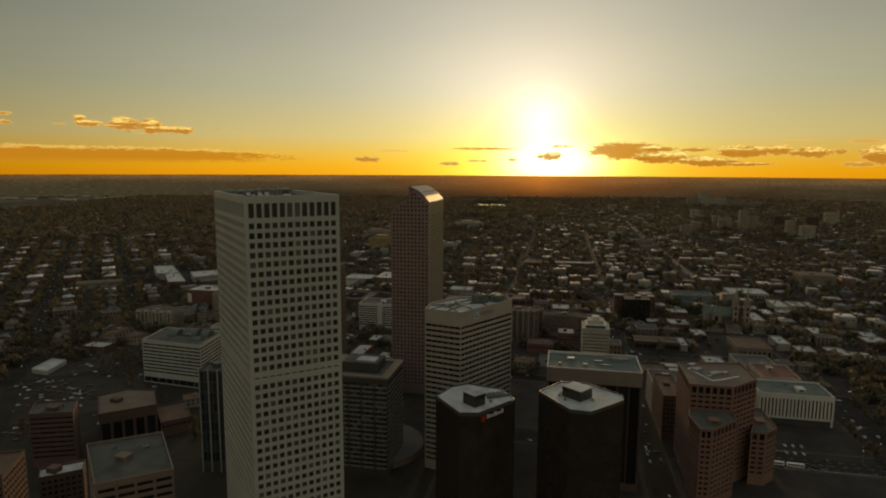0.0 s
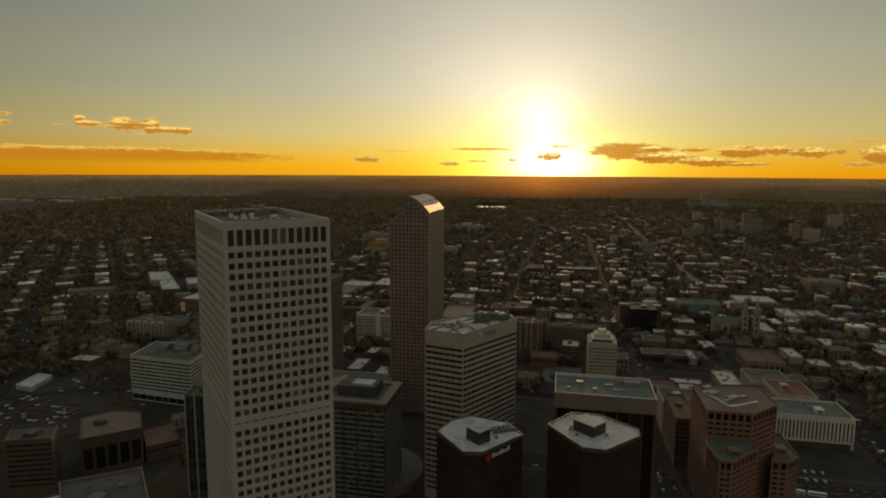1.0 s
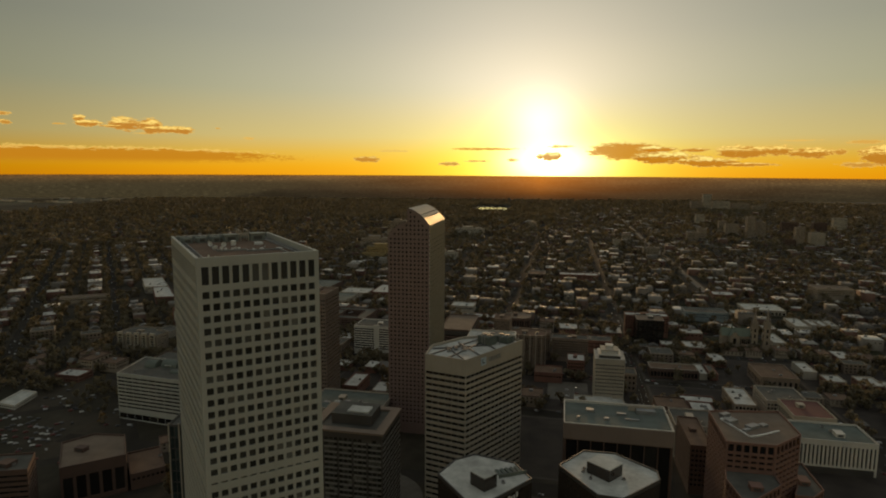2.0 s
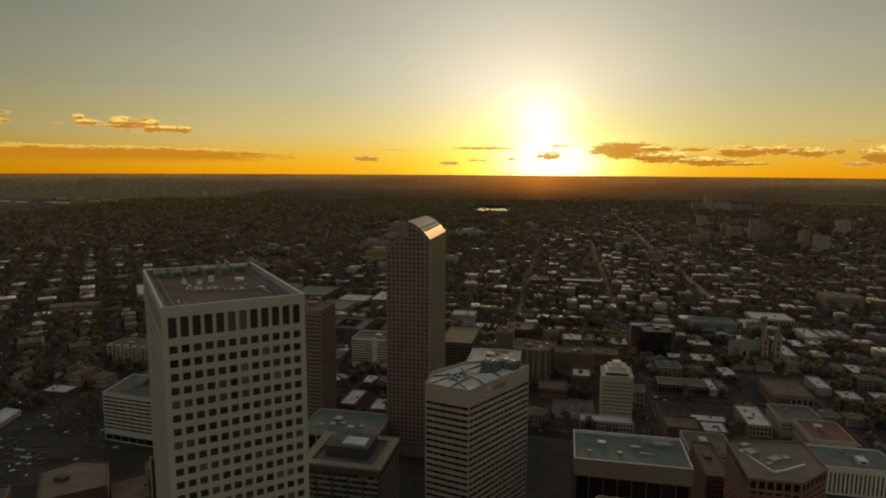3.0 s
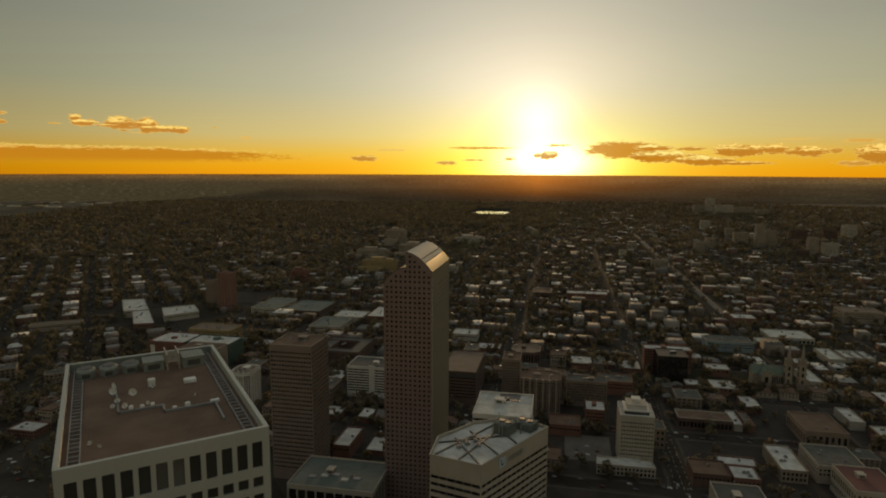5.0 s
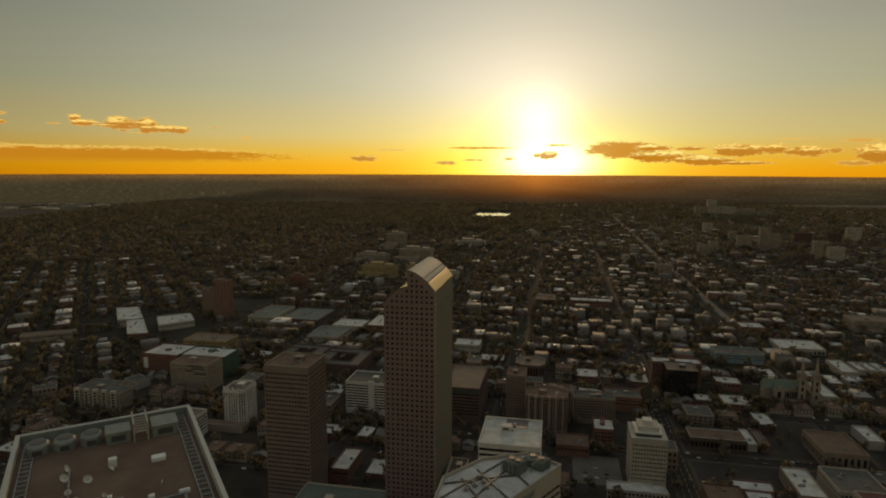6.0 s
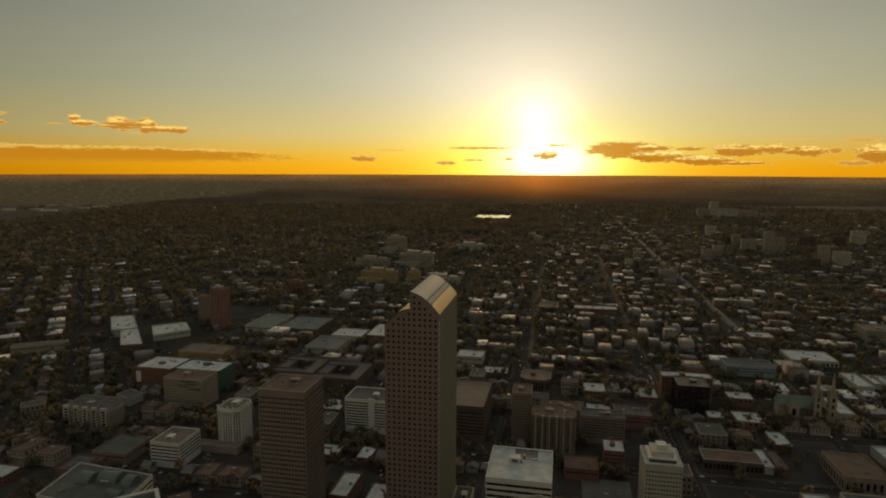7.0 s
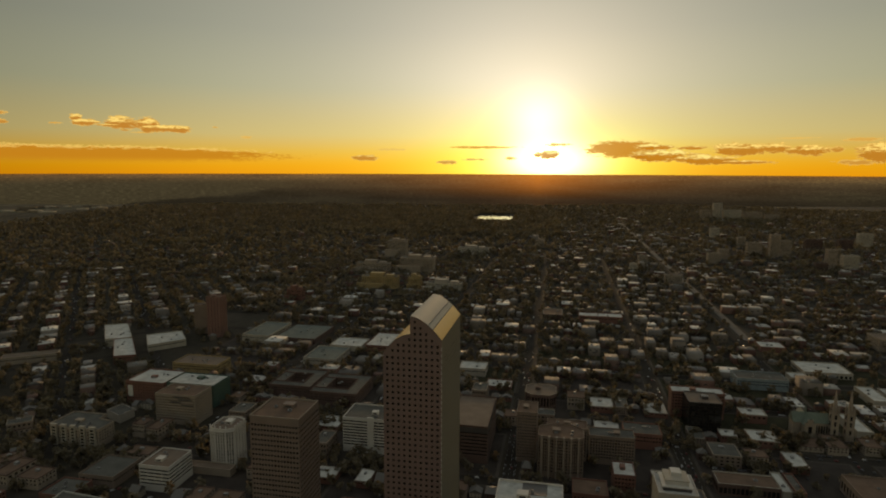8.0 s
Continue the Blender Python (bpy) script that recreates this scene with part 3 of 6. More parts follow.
def roof_unit(kind, parent, x, y, z, w, d, h, turn=0):
    """A piece of roof machinery: a cased unit with its fan ring, or a plant room with a coping and door."""
    u = thing_part = Shape()
    if kind == "fan":
        u.cut_box(-w / 2, -d / 2, 0.25, w / 2, d / 2, h)
        for sx in (-1, 1):
            u.box(sx * w * 0.4 - 0.1, -d / 2, 0, sx * w * 0.4 + 0.1, d / 2, 0.25)
        ob = part("roof_unit", thing_part, GREYMETAL, parent, at=(x, y, z), turn=turn)
        part("fan_ring", Shape().tube(0, 0, h, h + 0.5, min(w, d) * 0.36, k=14), DARKSTEEL, ob)
    else:
        u.box(-w / 2, -d / 2, 0, w / 2, d / 2, h - 0.3)
        u.box(-w / 2 - 0.15, -d / 2 - 0.15, h - 0.3, w / 2 + 0.15, d / 2 + 0.15, h)
        ob = part("plant_room", thing_part, kind, parent, at=(x, y, z), turn=turn)
        part("louvre", Shape().box(-w * 0.3, -d / 2 - 0.06, h * 0.2, w * 0.3, -d / 2 + 0.02, h * 0.7), DARKSTEEL, ob)
    return ob


def ring_wall(out, inner, z0, z1, zi):
    """One closed rim along an outline: outer face, top and inner face."""
    s, k = Shape(), len(out)
    s.v = [(*p, z0) for p in out] + [(*p, z1) for p in out] + [(*p, z1) for p in inner] + [(*p, zi) for p in inner]
    s.f = [(r * k + i, r * k + (i + 1) % k, (r + 1) * k + (i + 1) % k, (r + 1) * k + i) for r in range(3) for i in range(k)]
    return s


def building(name, label, poly, height, wall=BEIGE, pane=PANE, joined=PANEJ, roof=ROOFGREY, pitch=3.9, win=1.9, col=3.4, share=0.62,
             top=2.5, base=4.5, depth=0.35, budget=40, parapet=1.1, coping=None, band=False, units=2, rows=None, category="building", seed=0, z0=0.0, group=""):
    """A flat-roofed building on an outline given counter-clockwise."""
    rnd = random.Random(seed + int(poly[0][0] * 7 + poly[0][1] * 3))
    cx, cy = sum(p[0] for p in poly) / len(poly), sum(p[1] for p in poly) / len(poly)
    footprint(poly)
    loc = [(x - cx, y - cy) for x, y in poly]
    ob = thing(name, label, category, (cx, cy, z0), group=group)
    f = Facade(ob, wall, pane, joined, budget, depth)
    edges = [(loc[i], loc[(i + 1) % len(loc)]) for i in range(len(loc))]
    # the fronts that face the open side first
    edges.sort(key=lambda e: -((Vector(e[0]) + Vector(e[1])) / 2).normalized().dot(Vector((-cx, 120 - cy)).normalized()))
    rr = rows or rows_of(base, height - top, pitch, win)
    for p, q in edges:
        L = (Vector(q) - Vector(p)).length
        if L < 2.5:
            f.side(p, q, 0, height, [], [])
        elif band:
            f.side(p, q, 0, height, rr, cols_of(L, max(1, round(L / col)), 0.985, 0.5))
        else:
            f.side(p, q, 0, height, rr, cols_of(L, max(1, round(L / col)), share))
    f.done()
    part("roof", Shape().prism(inset(loc, 0.45), height - parapet - 0.4, height - parapet), roof, ob)
    part("parapet", ring_wall(inset(loc, -0.12), inset(loc, 0.5), height - 0.35, height + 0.25, height - parapet - 0.05), coping or wall, ob)
    w = max(p[0] for p in loc) - min(p[0] for p in loc)
    d = max(p[1] for p in loc) - min(p[1] for p in loc)
    for i in range(units):
        ux, uy = rnd.uniform(-0.26, 0.26) * w, rnd.uniform(-0.26, 0.26) * d
        if i == 0 and height > 20:
            roof_unit(wall, ob, ux * 0.5, uy * 0.5, height - parapet, min(w, 26) * rnd.uniform(0.22, 0.34), min(d, 26) * rnd.uniform(0.22, 0.34), rnd.uniform(2.6, 3.8))
        else:
            roof_unit("fan", ob, ux, uy, height - parapet, rnd.uniform(2, 3.6), rnd.uniform(1.8, 2.8), rnd.uniform(1.4, 2.0))
    return ob

# ---------------------------------------------------------------- ground, roads and pavements
AVENUES = [-102.0 + 180.0 * k for k in range(-22, 18)]        # run away from the towers
STREETS = [650.0 + 118.0 * k for k in range(0, 36)]           # run across


def sheet():
    s = Shape()
    k, n = 96, 1
    s.v = [(-20, 100, 0)]
    for r in (400, 1200, 2600, 4200, 7000):
        s.v += [(-20 + r * math.cos(2 * math.pi * i / k), 100 + r * math.sin(2 * math.pi * i / k), 0) for i in range(k)]
    s.f = [(0, 1 + i, 1 + (i + 1) % k) for i in range(k)]
    for j in range(4):
        a, b = 1 + j * k, 1 + (j + 1) * k
        s.f += [(a + i, b + i, b + (i + 1) % k, a + (i + 1) % k) for i in range(k)]
    tagged(new("ground", s.mesh("ground", GROUND)), "dark worn ground with dry grass and bare soil", "ground", kind="structure")


sheet()


LAID = []                            # roads and slabs, to know how high the ground is


def level(x, y):
    """The height of the ground or paving at a place."""
    top = 0.0
    for x0, y0, x1, y1, w, z in LAID:
        d = Vector((x1 - x0, y1 - y0))
        L = d.length
        d /= L
        u, v = (x - x0) * d.x + (y - y0) * d.y, -(x - x0) * d.y + (y - y0) * d.x
        if 0 <= u <= L and abs(v) <= w / 2:
            top = max(top, z)
    return top


def road(name, x0, y0, x1, y1, w, z=0.06, label="dark asphalt city street", material=None):
    LAID.append((x0, y0, x1, y1, w, z))
    d = Vector((x1 - x0, y1 - y0)).normalized()
    n = Vector((-d.y, d.x)) * w / 2
    s = Shape()
    L = (Vector((x1, y1)) - Vector((x0, y0))).length
    k = max(1, int(L / 60))
    for i in range(k):
        a = Vector((x0, y0)) + d * L * i / k
        b = Vector((x0, y0)) + d * L * (i + 1) / k
        s.quad((*(a - n), z), (*(b - n), z), (*(b + n), z), (*(a + n), z))
    return tagged(new(name, s.mesh(name, material or ASPHALT)), label, "road", kind="structure")


def grid_left(x, y):
    """True in the quarter where the streets run aslant."""
    return x < -620 - max(0.0, (y - 900)) * 0.25 and y < 1750


for i, x in enumerate(AVENUES):
    wide = 17 if i % 3 == 0 else 13
    start = 650 if x > -620 else 1750
    if -640 < x < 620:
        start = 120 if x > -110 else 640
    road("road", x, start, x, 4600, wide, 0.06)
for y in STREETS[:24]:
    road("road", -660 - max(0.0, (y - 900)) * 0.25 if y < 1750 else -4200, y, 3600, y, 12, 0.10)
ANG = 41.0                           # the slanting quarter's streets, degrees from the y axis
CA, SA = math.cos(radians(ANG)), math.sin(radians(ANG))


def slant(u, v):
    """A place in the slanting quarter: u across its long streets, v along them."""
    return (-733 + u * CA - v * SA, 897 + u * SA + v * CA)


for k in range(-9, 7):
    a = slant(k * 128.0, -620 if k < 1 else -140)
    b = slant(k * 128.0, 1400)
    road("road", *a, *b, 14, 0.08)
for k in range(-5, 12):
    a = slant(-1150, k * 132.0)
    b = slant(130 if k > 0 else -40, k * 132.0)
    road("road", *a, *b, 12, 0.12)
road("road", 281, 1350, 281, 4600, 14, 0.13, "broad pale avenue that runs to the horizon", LOTPALE)
# the downtown streets beside the towers
road("road", 110, 495, 700, 495, 20, 0.09, "broad dark asphalt street")
road("road", -460, 500, 110, 500, 18, 0.09, "dark asphalt street between towers")
road("road", 78, 120, 78, 650, 18, 0.075, "dark asphalt street between towers")
road("road", -102, 120, -102, 420, 16, 0.075, "dark asphalt street between towers")
road("road", 270, 300, 270, 660, 26, 0.105, "broad dark boulevard with traffic")
for k in range(3):
    a = slant(140 + 118 * k, -680)
    b = slant(140 + 118 * k, -150)
    road("road", *a, *b, 16, 0.11)


def pavement_block(x0, y0, x1, y1, inner):
    """A block's raised pavement with its kerb, and what lies within it."""
    LAID.append((x0, (y0 + y1) / 2, x1, (y0 + y1) / 2, y1 - y0, 0.16))
    s = Shape()
    w = 3.2
    for a, b, c, d in ((x0, y0, x1, y0 + w), (x0, y1 - w, x1, y1), (x0, y0 + w, x0 + w, y1 - w), (x1 - w, y0 + w, x1, y1 - w)):
        s.box(a, b, 0, c, d, 0.20)
    tagged(new("pavement", s.mesh("pavement", PAVING)), "raised concrete pavement with kerb round a block", "pavement", kind="structure")
    p = Shape().box(x0 + w, y0 + w, 0, x1 - w, y1 - w, 0.16)
    tagged(new("yard", p.mesh("yard", inner)), "worn ground inside a city block", "ground", kind="structure")


BLOCKS = []
for x in AVENUES:
    for y in STREETS[:5]:
        if -660 < x < 560 and not grid_left(x + 20, y + 60):
            BLOCKS.append((x + 10, y + 8, x + 170, y + 110))
rb = random.Random(5)
for b in BLOCKS:
    pavement_block(*b, LOT if b[1] < 880 else LAWN if rb.random() < 0.6 else LOT)
for b in ((-90, 515, 66, 640), (90, 515, 255, 640), (-90, 300, 66, 488), (90, 300, 255, 484), (290, 300, 520, 484), (290, 510, 520, 640)):
    pavement_block(*b, LOT)

lake = Shape()
lake.prism([(-585, 4010), (-560, 3880), (-500, 3850), (-455, 3800), (-400, 3790), (-355, 3860), (-360, 4060), (-420, 4180), (-480, 4260), (-540, 4160)], 0.02, 0.14)
tagged(new("lake", lake.mesh("lake", WATER)), "still lake in a park that mirrors the low sun", "water", kind="structure")
TAKEN.append((-600, 3640, -345, 4280))

# ---------------------------------------------------------------- the tall towers
def granite_tower():
    """The pale tower: a grid of square windows under a band of tall louvred openings, with a sunk roof."""
    L, W, H = 41.2, 73.0, 218.0
    turn = 41.3
    footprint([(-129.5, 226.5), (-98.5, 253.5), (-146.5, 308), (-177.5, 281)], 1)
    ob = thing("office_tower", "tall pale granite office tower with a grid of square windows", "tower", (-129.4, 226.4, 0), turn)
    f = Facade(ob, GRANITE, PANE, PANEJ, 300, 0.55)
    rows = [(H - 9.2, H - 3.1)]
    for k in range(48):
        c = H - 12.6 - 4.13 * k
        rows.append((c - 0.3, c + 0.35) if k == 16 else (c - 1.25, c + 1.17))
    front, side = cols_of(L, 12, 0.69, 1.1), cols_of(W, 21, 0.69, 1.1)
    f.side((0, 0), (L, 0), 0, H, rows, front)
    f.budget = 0
    f.side((0, W), (0, 0), 0, H, rows, side)
    f.side((L, 0), (L, W), 0, H, rows, side)
    f.side((L, W), (0, W), 0, H, rows, front)
    f.done()
    # sunk roof, parapet walk and the washing-cradle rails
    part("roof", Shape().box(0.8, 0.8, H - 2.6, L - 0.8, W - 0.8, H - 2.2), ROOFDARK, ob, "dark brown gravel roof")
    rim = Shape()
    for a, b, c, d in ((0, 0, L, 0.9), (0, W - 0.9, L, W), (0, 0.9, 0.9, W - 0.9), (L - 0.9, 0.9, L, W - 0.9)):
        rim.box(a - 0.03, b - 0.03, H - 2.4, c + 0.03, d + 0.03, H + 0.05)
    part("parapet", rim, GRANITE, ob)
    for x in (2.0, L - 4.4):
        rail = Shape()
        for dx in (0, 2.2):
            rail.box(x + dx, 1.6, H - 2.2, x + dx + 0.25, W - 1.6, H - 1.75)
        for k in range(30):
            rail.box(x, 2 + k * 2.35, H - 2.15, x + 2.4, 2.3 + k * 2.35, H - 1.8)
        part("cradle_rail", rail, GREYMETAL, ob, "pale steel rail with cross ties")
    track = Shape().box(12, 30, H - 2.2, 22, 30.4, H - 1.6).box(22, 25.5, H - 2.2, 22.4, 30.4, H - 1.6).box(22, 25.5, H - 2.2, L - 7, 25.9, H - 1.6).box(12, 30, H - 2.2, 12.4, 50, H - 1.6).box(L - 7.4, 14, H - 2.2, L - 7, 25.9, H - 1.6)
    part("pipe_run", track, GREYMETAL, ob)
    # plant along the far edge: three fan housings and an open stair frame
    for k in range(3):
        x = 5.2 + k * 5.7
        u = Shape()
        ring = [(math.cos(a) * 2.55, math.sin(a) * 3.3) for a in [math.pi / 8 + i * math.pi / 4 for i in range(8)]]
        u.prism(ring, 0, 2.2)
        u.loft(ring, [(p * 0.8, q * 0.8) for p, q in ring], 2.2, 2.7)
        c = part("cooling_tower", u, COOLER, ob, "pale green rounded fan housing", at=(x, W - 8.5, H - 2.2))
        # closed dark disc stands in for the shaded open mouth
        part("fan_ring", Shape().tube(0, 0, 2.7, 2.85, 1.75, k=16), DARKSTEEL, c)
        part("intake", Shape().box(-1.0, -3.2, 0.5, 1.0, -3.02, 1.7), DARKSTEEL, c)
    roof_unit(COOLER, ob, 22.6, W - 9.5, H - 2.2, 5.5, 6, 3.0)
    roof_unit(COOLER, ob, 33.5, W - 10, H - 2.2, 6, 7, 3.2)
    lining = Shape().box(1.0, W - 1.1, H - 2.2, L - 1.0, W - 0.95, H - 0.2)
    part("parapet_lining", lining, COOLER, ob, "weathered greenish parapet lining")
    fr = Shape()
    for x in (26.0, 29.2):
        for y in (W - 14, W - 9.5, W - 5):
            fr.box(x, y, H - 2.2, x + 0.35, y + 0.35, H + 2.6)
        fr.box(x, W - 14, H + 2.3, x + 0.35, W - 4.6, H + 2.65)
    for k in range(6):
        fr.box(26, W - 14 + 1.85 * k, H + 0.3, 29.5, W - 13.6 + 1.85 * k, H + 0.6)
    part("stair_frame", fr, BEIGE, ob, "pale open steel stair frame")
    rnd = random.Random(3)
    # aerials: dishes on posts and small cabinets
    for x, y, r in ((11.5, 44, 1.0), (12.2, 37.5, 0.7), (16.0, 41, 1.0), (13.6, 33.0, 0.7), (11.0, 34.5, 0.6), (21, 45, 0.7), (12.0, 49, 0.9), (6, 14, 0.55), (8.0, 11.8, 0.4), (19, 33, 0.5), (30, 33, 0.5)):
        post = part("dish_post", Shape().tube(x, y, H - 2.2, H - 2.2 + r * 1.4, 0.12, k=8), GREYMETAL, ob)
        d = Shape()
        k = 14
        d.v = [(0, 0, 0)] + [(r * 0.6 * math.cos(2 * math.pi * i / k), 0.12 * r, r * 0.6 * math.sin(2 * math.pi * i / k)) for i in range(k)] \
            + [(r * math.cos(2 * math.pi * i / k), 0.36 * r, r * math.sin(2 * math.pi * i / k)) for i in range(k)]
        d.f = [(0, 1 + i, 1 + (i + 1) % k) for i in range(k)] + [(1 + i, 1 + k + i, 1 + k + (i + 1) % k, 1 + (i + 1) % k) for i in range(k)]
        part("dish", d, WHITEMETAL, post, "white dish aerial", at=(x, y, H - 2.2 + r * 1.5), turn=rnd.uniform(120, 240))
    for x, y, w, dd, h in ((29, 45, 3.2, 2.2, 1.0), (20, 47, 1.8, 1.6, 2.0), (27, 27, 1.2, 1.0, 1.0), (33, 26.5, 2.2, 0.9, 0.8), (14.5, 31, 1.0, 0.8, 1.2), (17, 31, 1.0, 0.7, 1.0), (19.4, 31, 0.9, 0.7, 1.1), (24, 26.4, 0.9, 0.7, 0.9)):
        part("equipment_cabinet", Shape().cut_box(x, y, H - 2.2, x + w, y + dd, H - 2.2 + h), WHITEMETAL, ob)


granite_tower()


def arched_tower():
    """The rose-brown tower with a stepped, barrel-curved glass top."""
    x0, x1, xm, y0, y1 = -169.0, -130.0, -150.8, 576.5, 648.0
    cx, cy = (x0 + x1) / 2, (y0 + y1) / 2
    footprint(rect(x0, y0, x1, y1), 1)
    ob = thing("arched_tower", "rose-brown granite tower with a curved bronze glass roof", "tower", (cx, cy, 0))
    a, b, m, f, r = x0 - cx, x1 - cx, xm - cx, y0 - cy, y1 - cy
    fac = Facade(ob, ROSE, PANED, PANEDJ, 300, 0.5)
    top = 187.5
    rows = rows_of(6, top - 1.0, 3.93, 1.75)
    fac.side((a, f), (b, f), 0, top, rows[:46], cols_of(b - a, 10, 0.46, 0.8))
    fac.budget = 0
    fac.side((b, r), (a, r), 0, top, rows, cols_of(b - a, 10, 0.46, 0.8))
    fac.side((a, r), (a, f), 0, top, rows, cols_of(r - f, 20, 0.46, 1.0))
    fac.done()
    # the long flank in buff panels with shallow joints
    flank = Facade(ob, BUFF, PANED, PANEDJ, 0, 0.06)
    flank.side((b, f), (b, r), 0, 197.3, [(z - 0.3, z) for z, _ in rows], cols_of(r - f, 20, 0.92, 0.6))
    flank.done("buff side wall")
    # profile of the top: a low quarter curve, a step, a high quarter curve
    k = 14
    low = [(a + (m - a) * i / k, top + 13.0 * (1 - (1 - i / k) ** 1.9)) for i in range(k + 1)]
    high = [(m + (b - m) * i / k, 197.5 + 15.0 * (1 - (i / k) ** 1.8)) for i in range(k + 1)]
    for nm, prof, base in (("low_vault", low, top), ("high_vault", high, top)):
        ends = Shape()
        for y, flip in ((f, False), (r, True)):
            for (xa, za), (xb, zb) in zip(prof, prof[1:]):
                q = [(xa, y, base), (xb, y, base), (xb, y, zb), (xa, y, za)]
                ends.quad(*(reversed(q) if flip else q))
        if nm == "high_vault":
            ends.quad((m, r, top), (m, f, top), (m, f, prof[0][1]), (m, r, prof[0][1]))
        g = part("gable", ends, ROSE, ob)
        # gable windows in rows, where the curve leaves room for them
        gw = Shape()
        for row in range(6):
            z = top + 0.9 + row * 3.93
            for c in range(10):
                u = a + 0.8 + (b - a - 1.6) / 10 * (c + 0.5)
                lim = min((zz for xx, zz in prof if abs(xx - u) < 2.4), default=0)
                if prof[0][0] <= u <= prof[-1][0] and z + 3.4 < lim:
                    gw.box(u - 0.75, f - 0.02, z, u + 0.75, f + 0.1, z + 1.75)
        if gw.f:
            part("gable_panes", gw, PANEDJ, g)
        cutoff = 10 if nm == "high_vault" else 4
        # the gold parts carry the reflected sunset in their colour
        for label, mat, lo, hi in (("pale curved metal roof", GOLDGLASS, 0, cutoff), ("glazed roof edge coloured gold for the sunset's reflection", SUNSETGOLD, cutoff, 14)) if nm == "high_vault" else (("glazed slope coloured gold for the sunset's reflection", SUNSETGOLD, 0, 14),):
            skin = Shape()
            for (xa, za), (xb, zb) in zip(prof[lo:hi], prof[lo + 1:hi + 1]):
                skin.quad((xa, f - 0.3, za + 0.05), (xb, f - 0.3, zb + 0.05), (xb, r + 0.3, zb + 0.05), (xa, r + 0.3, za + 0.05))
            v = part(nm, skin, mat, ob, label)
        ribs = Shape()
        for i in ((8, 10) if nm == "high_vault" else ()):
            ribs.beam((prof[i][0], f, prof[i][1] + 0.1), (prof[i][0], r, prof[i][1] + 0.1), 0.45)
        for (xa, za), (xb, zb) in zip(prof, prof[1:]):
            ribs.beam((xa, f - 0.2, za + 0.1), (xb, f - 0.2, zb + 0.1), 0.3)
        part("roof_ribs", ribs, DARKSTEEL, v)
    corner = Shape()
    for k in range(48):
        corner.box(b - 0.15, f - 0.12, 6 + 3.93 * k, b + 0.12, f + 0.15, 8.2 + 3.93 * k)
    part("corner_trim", corner, WHITEMETAL, ob)


arched_tower()


def banded_tower():
    """The beige tower with dark window bands and a cut corner; its roof carries ducts and cooling plant."""
    poly = [(-99.5, 428), (-71, 421), (-38.5, 475.5), (-58, 486), (-82, 474), (-99.5, 450)]
    H = 126.0
    ob = building("banded_tower", "beige office tower with dark horizontal window bands", poly, H, BEIGE, PANED, PANEDJ, ROOFPALE, 4.05, 2.0, 4.6, top=10.0, base=6,
                  depth=0.5, budget=260, band=True, units=0, category="tower", parapet=1.6)
    cx, cy = sum(p[0] for p in poly) / 6, sum(p[1] for p in poly) / 6
    z = H - 1.6
    loc = lambda x, y: (x - cx, y - cy)
    for a, b in (((-97, 431), (-70, 475)), ((-72, 424), (-90, 452)), ((-64, 437), (-83, 463)), ((-55, 452), (-70, 474)), ((-98, 445), (-60, 462)), ((-84, 427), (-62, 480))):
        p, q = loc(*a), loc(*b)
        part("roof_duct", Shape().beam((*p, z + 0.45), (*q, z + 0.45), 0.8), DARKSTEEL, ob)
    for x, y in ((-86, 441), (-82, 446), (-78, 450), (-84, 449), (-80, 455), (-76, 445)):
        roof_unit("fan", ob, *loc(x, y), z, 2.4, 2.0, 1.6, 30)
    for x, y, w, d, h in ((-63, 466, 10, 9, 6.5), (-51.5, 474, 12, 9, 5.0)):
        c = part("cooling_plant", Shape().cut_box(-w / 2, -d / 2, 0.6, w / 2, d / 2, h, 0.5).box(-w / 2 + 0.4, -d / 2 + 0.4, 0, w / 2 - 0.4, d / 2 - 0.4, 0.6), ROOFTEAL, ob, at=(*loc(x, y), z), turn=-30)
        part("fan_ring", Shape().tube(-w * 0.22, 0, h, h + 0.7, 1.7, k=14).tube(w * 0.22, 0, h, h + 0.7, 1.7, k=14), DARKSTEEL, c)
    for x, y, h in ((-66, 461, 14), (-64, 459, 10), (-60, 462, 12), (-57, 470, 9), (-54, 466, 8), (-49, 471, 10), (-47, 477, 7), (-70, 463, 7), (-45, 472, 6)):
        part("roof_mast", Shape().tube(*loc(x, y), z, z + h, 0.3, 0.14, k=8), GREYMETAL, ob)
    for a, b in (((-66, 461, 9), (-64, 459, 7.5)), ((-66, 461, 6), (-60, 462, 6)), ((-57, 470, 5), (-49, 471, 5)), ((-54, 466, 5), (-47, 477, 4))):
        part("aerial_bar", Shape().beam((*loc(*a[:2]), z + a[2]), (*loc(*b[:2]), z + b[2]), 0.25), GREYMETAL, ob)
    # square emblem with bars for the lettering on the right-hand front
    p, q = Vector(loc(-71, 421)), Vector(loc(-38.5, 475.5))
    t = (q - p).normalized()
    turn = math.degrees(math.atan2(t.y, t.x))
    s = part("sign", Shape().box(0, -0.35, 0, 5.2, 0, 5.2), SIGNBLUE, ob, "square pale blue sign", at=(*(p + t * 15.5), H - 7.6), turn=turn)
    part("sign_inset", Shape().box(1.2, -0.42, 1.2, 2.0, -0.34, 4.2).box(2.0, -0.42, 1.2, 4.0, -0.34, 2.0), DARKSTEEL, s)
    for k in range(5):
        part("lettering_bar", Shape().box(k * 2.8, -0.25, 0, k * 2.8 + 2.0, 0, 3.0), GREYMETAL, ob, at=(*(p + t * (24 + 0)), H - 6.6), turn=turn)


banded_tower()


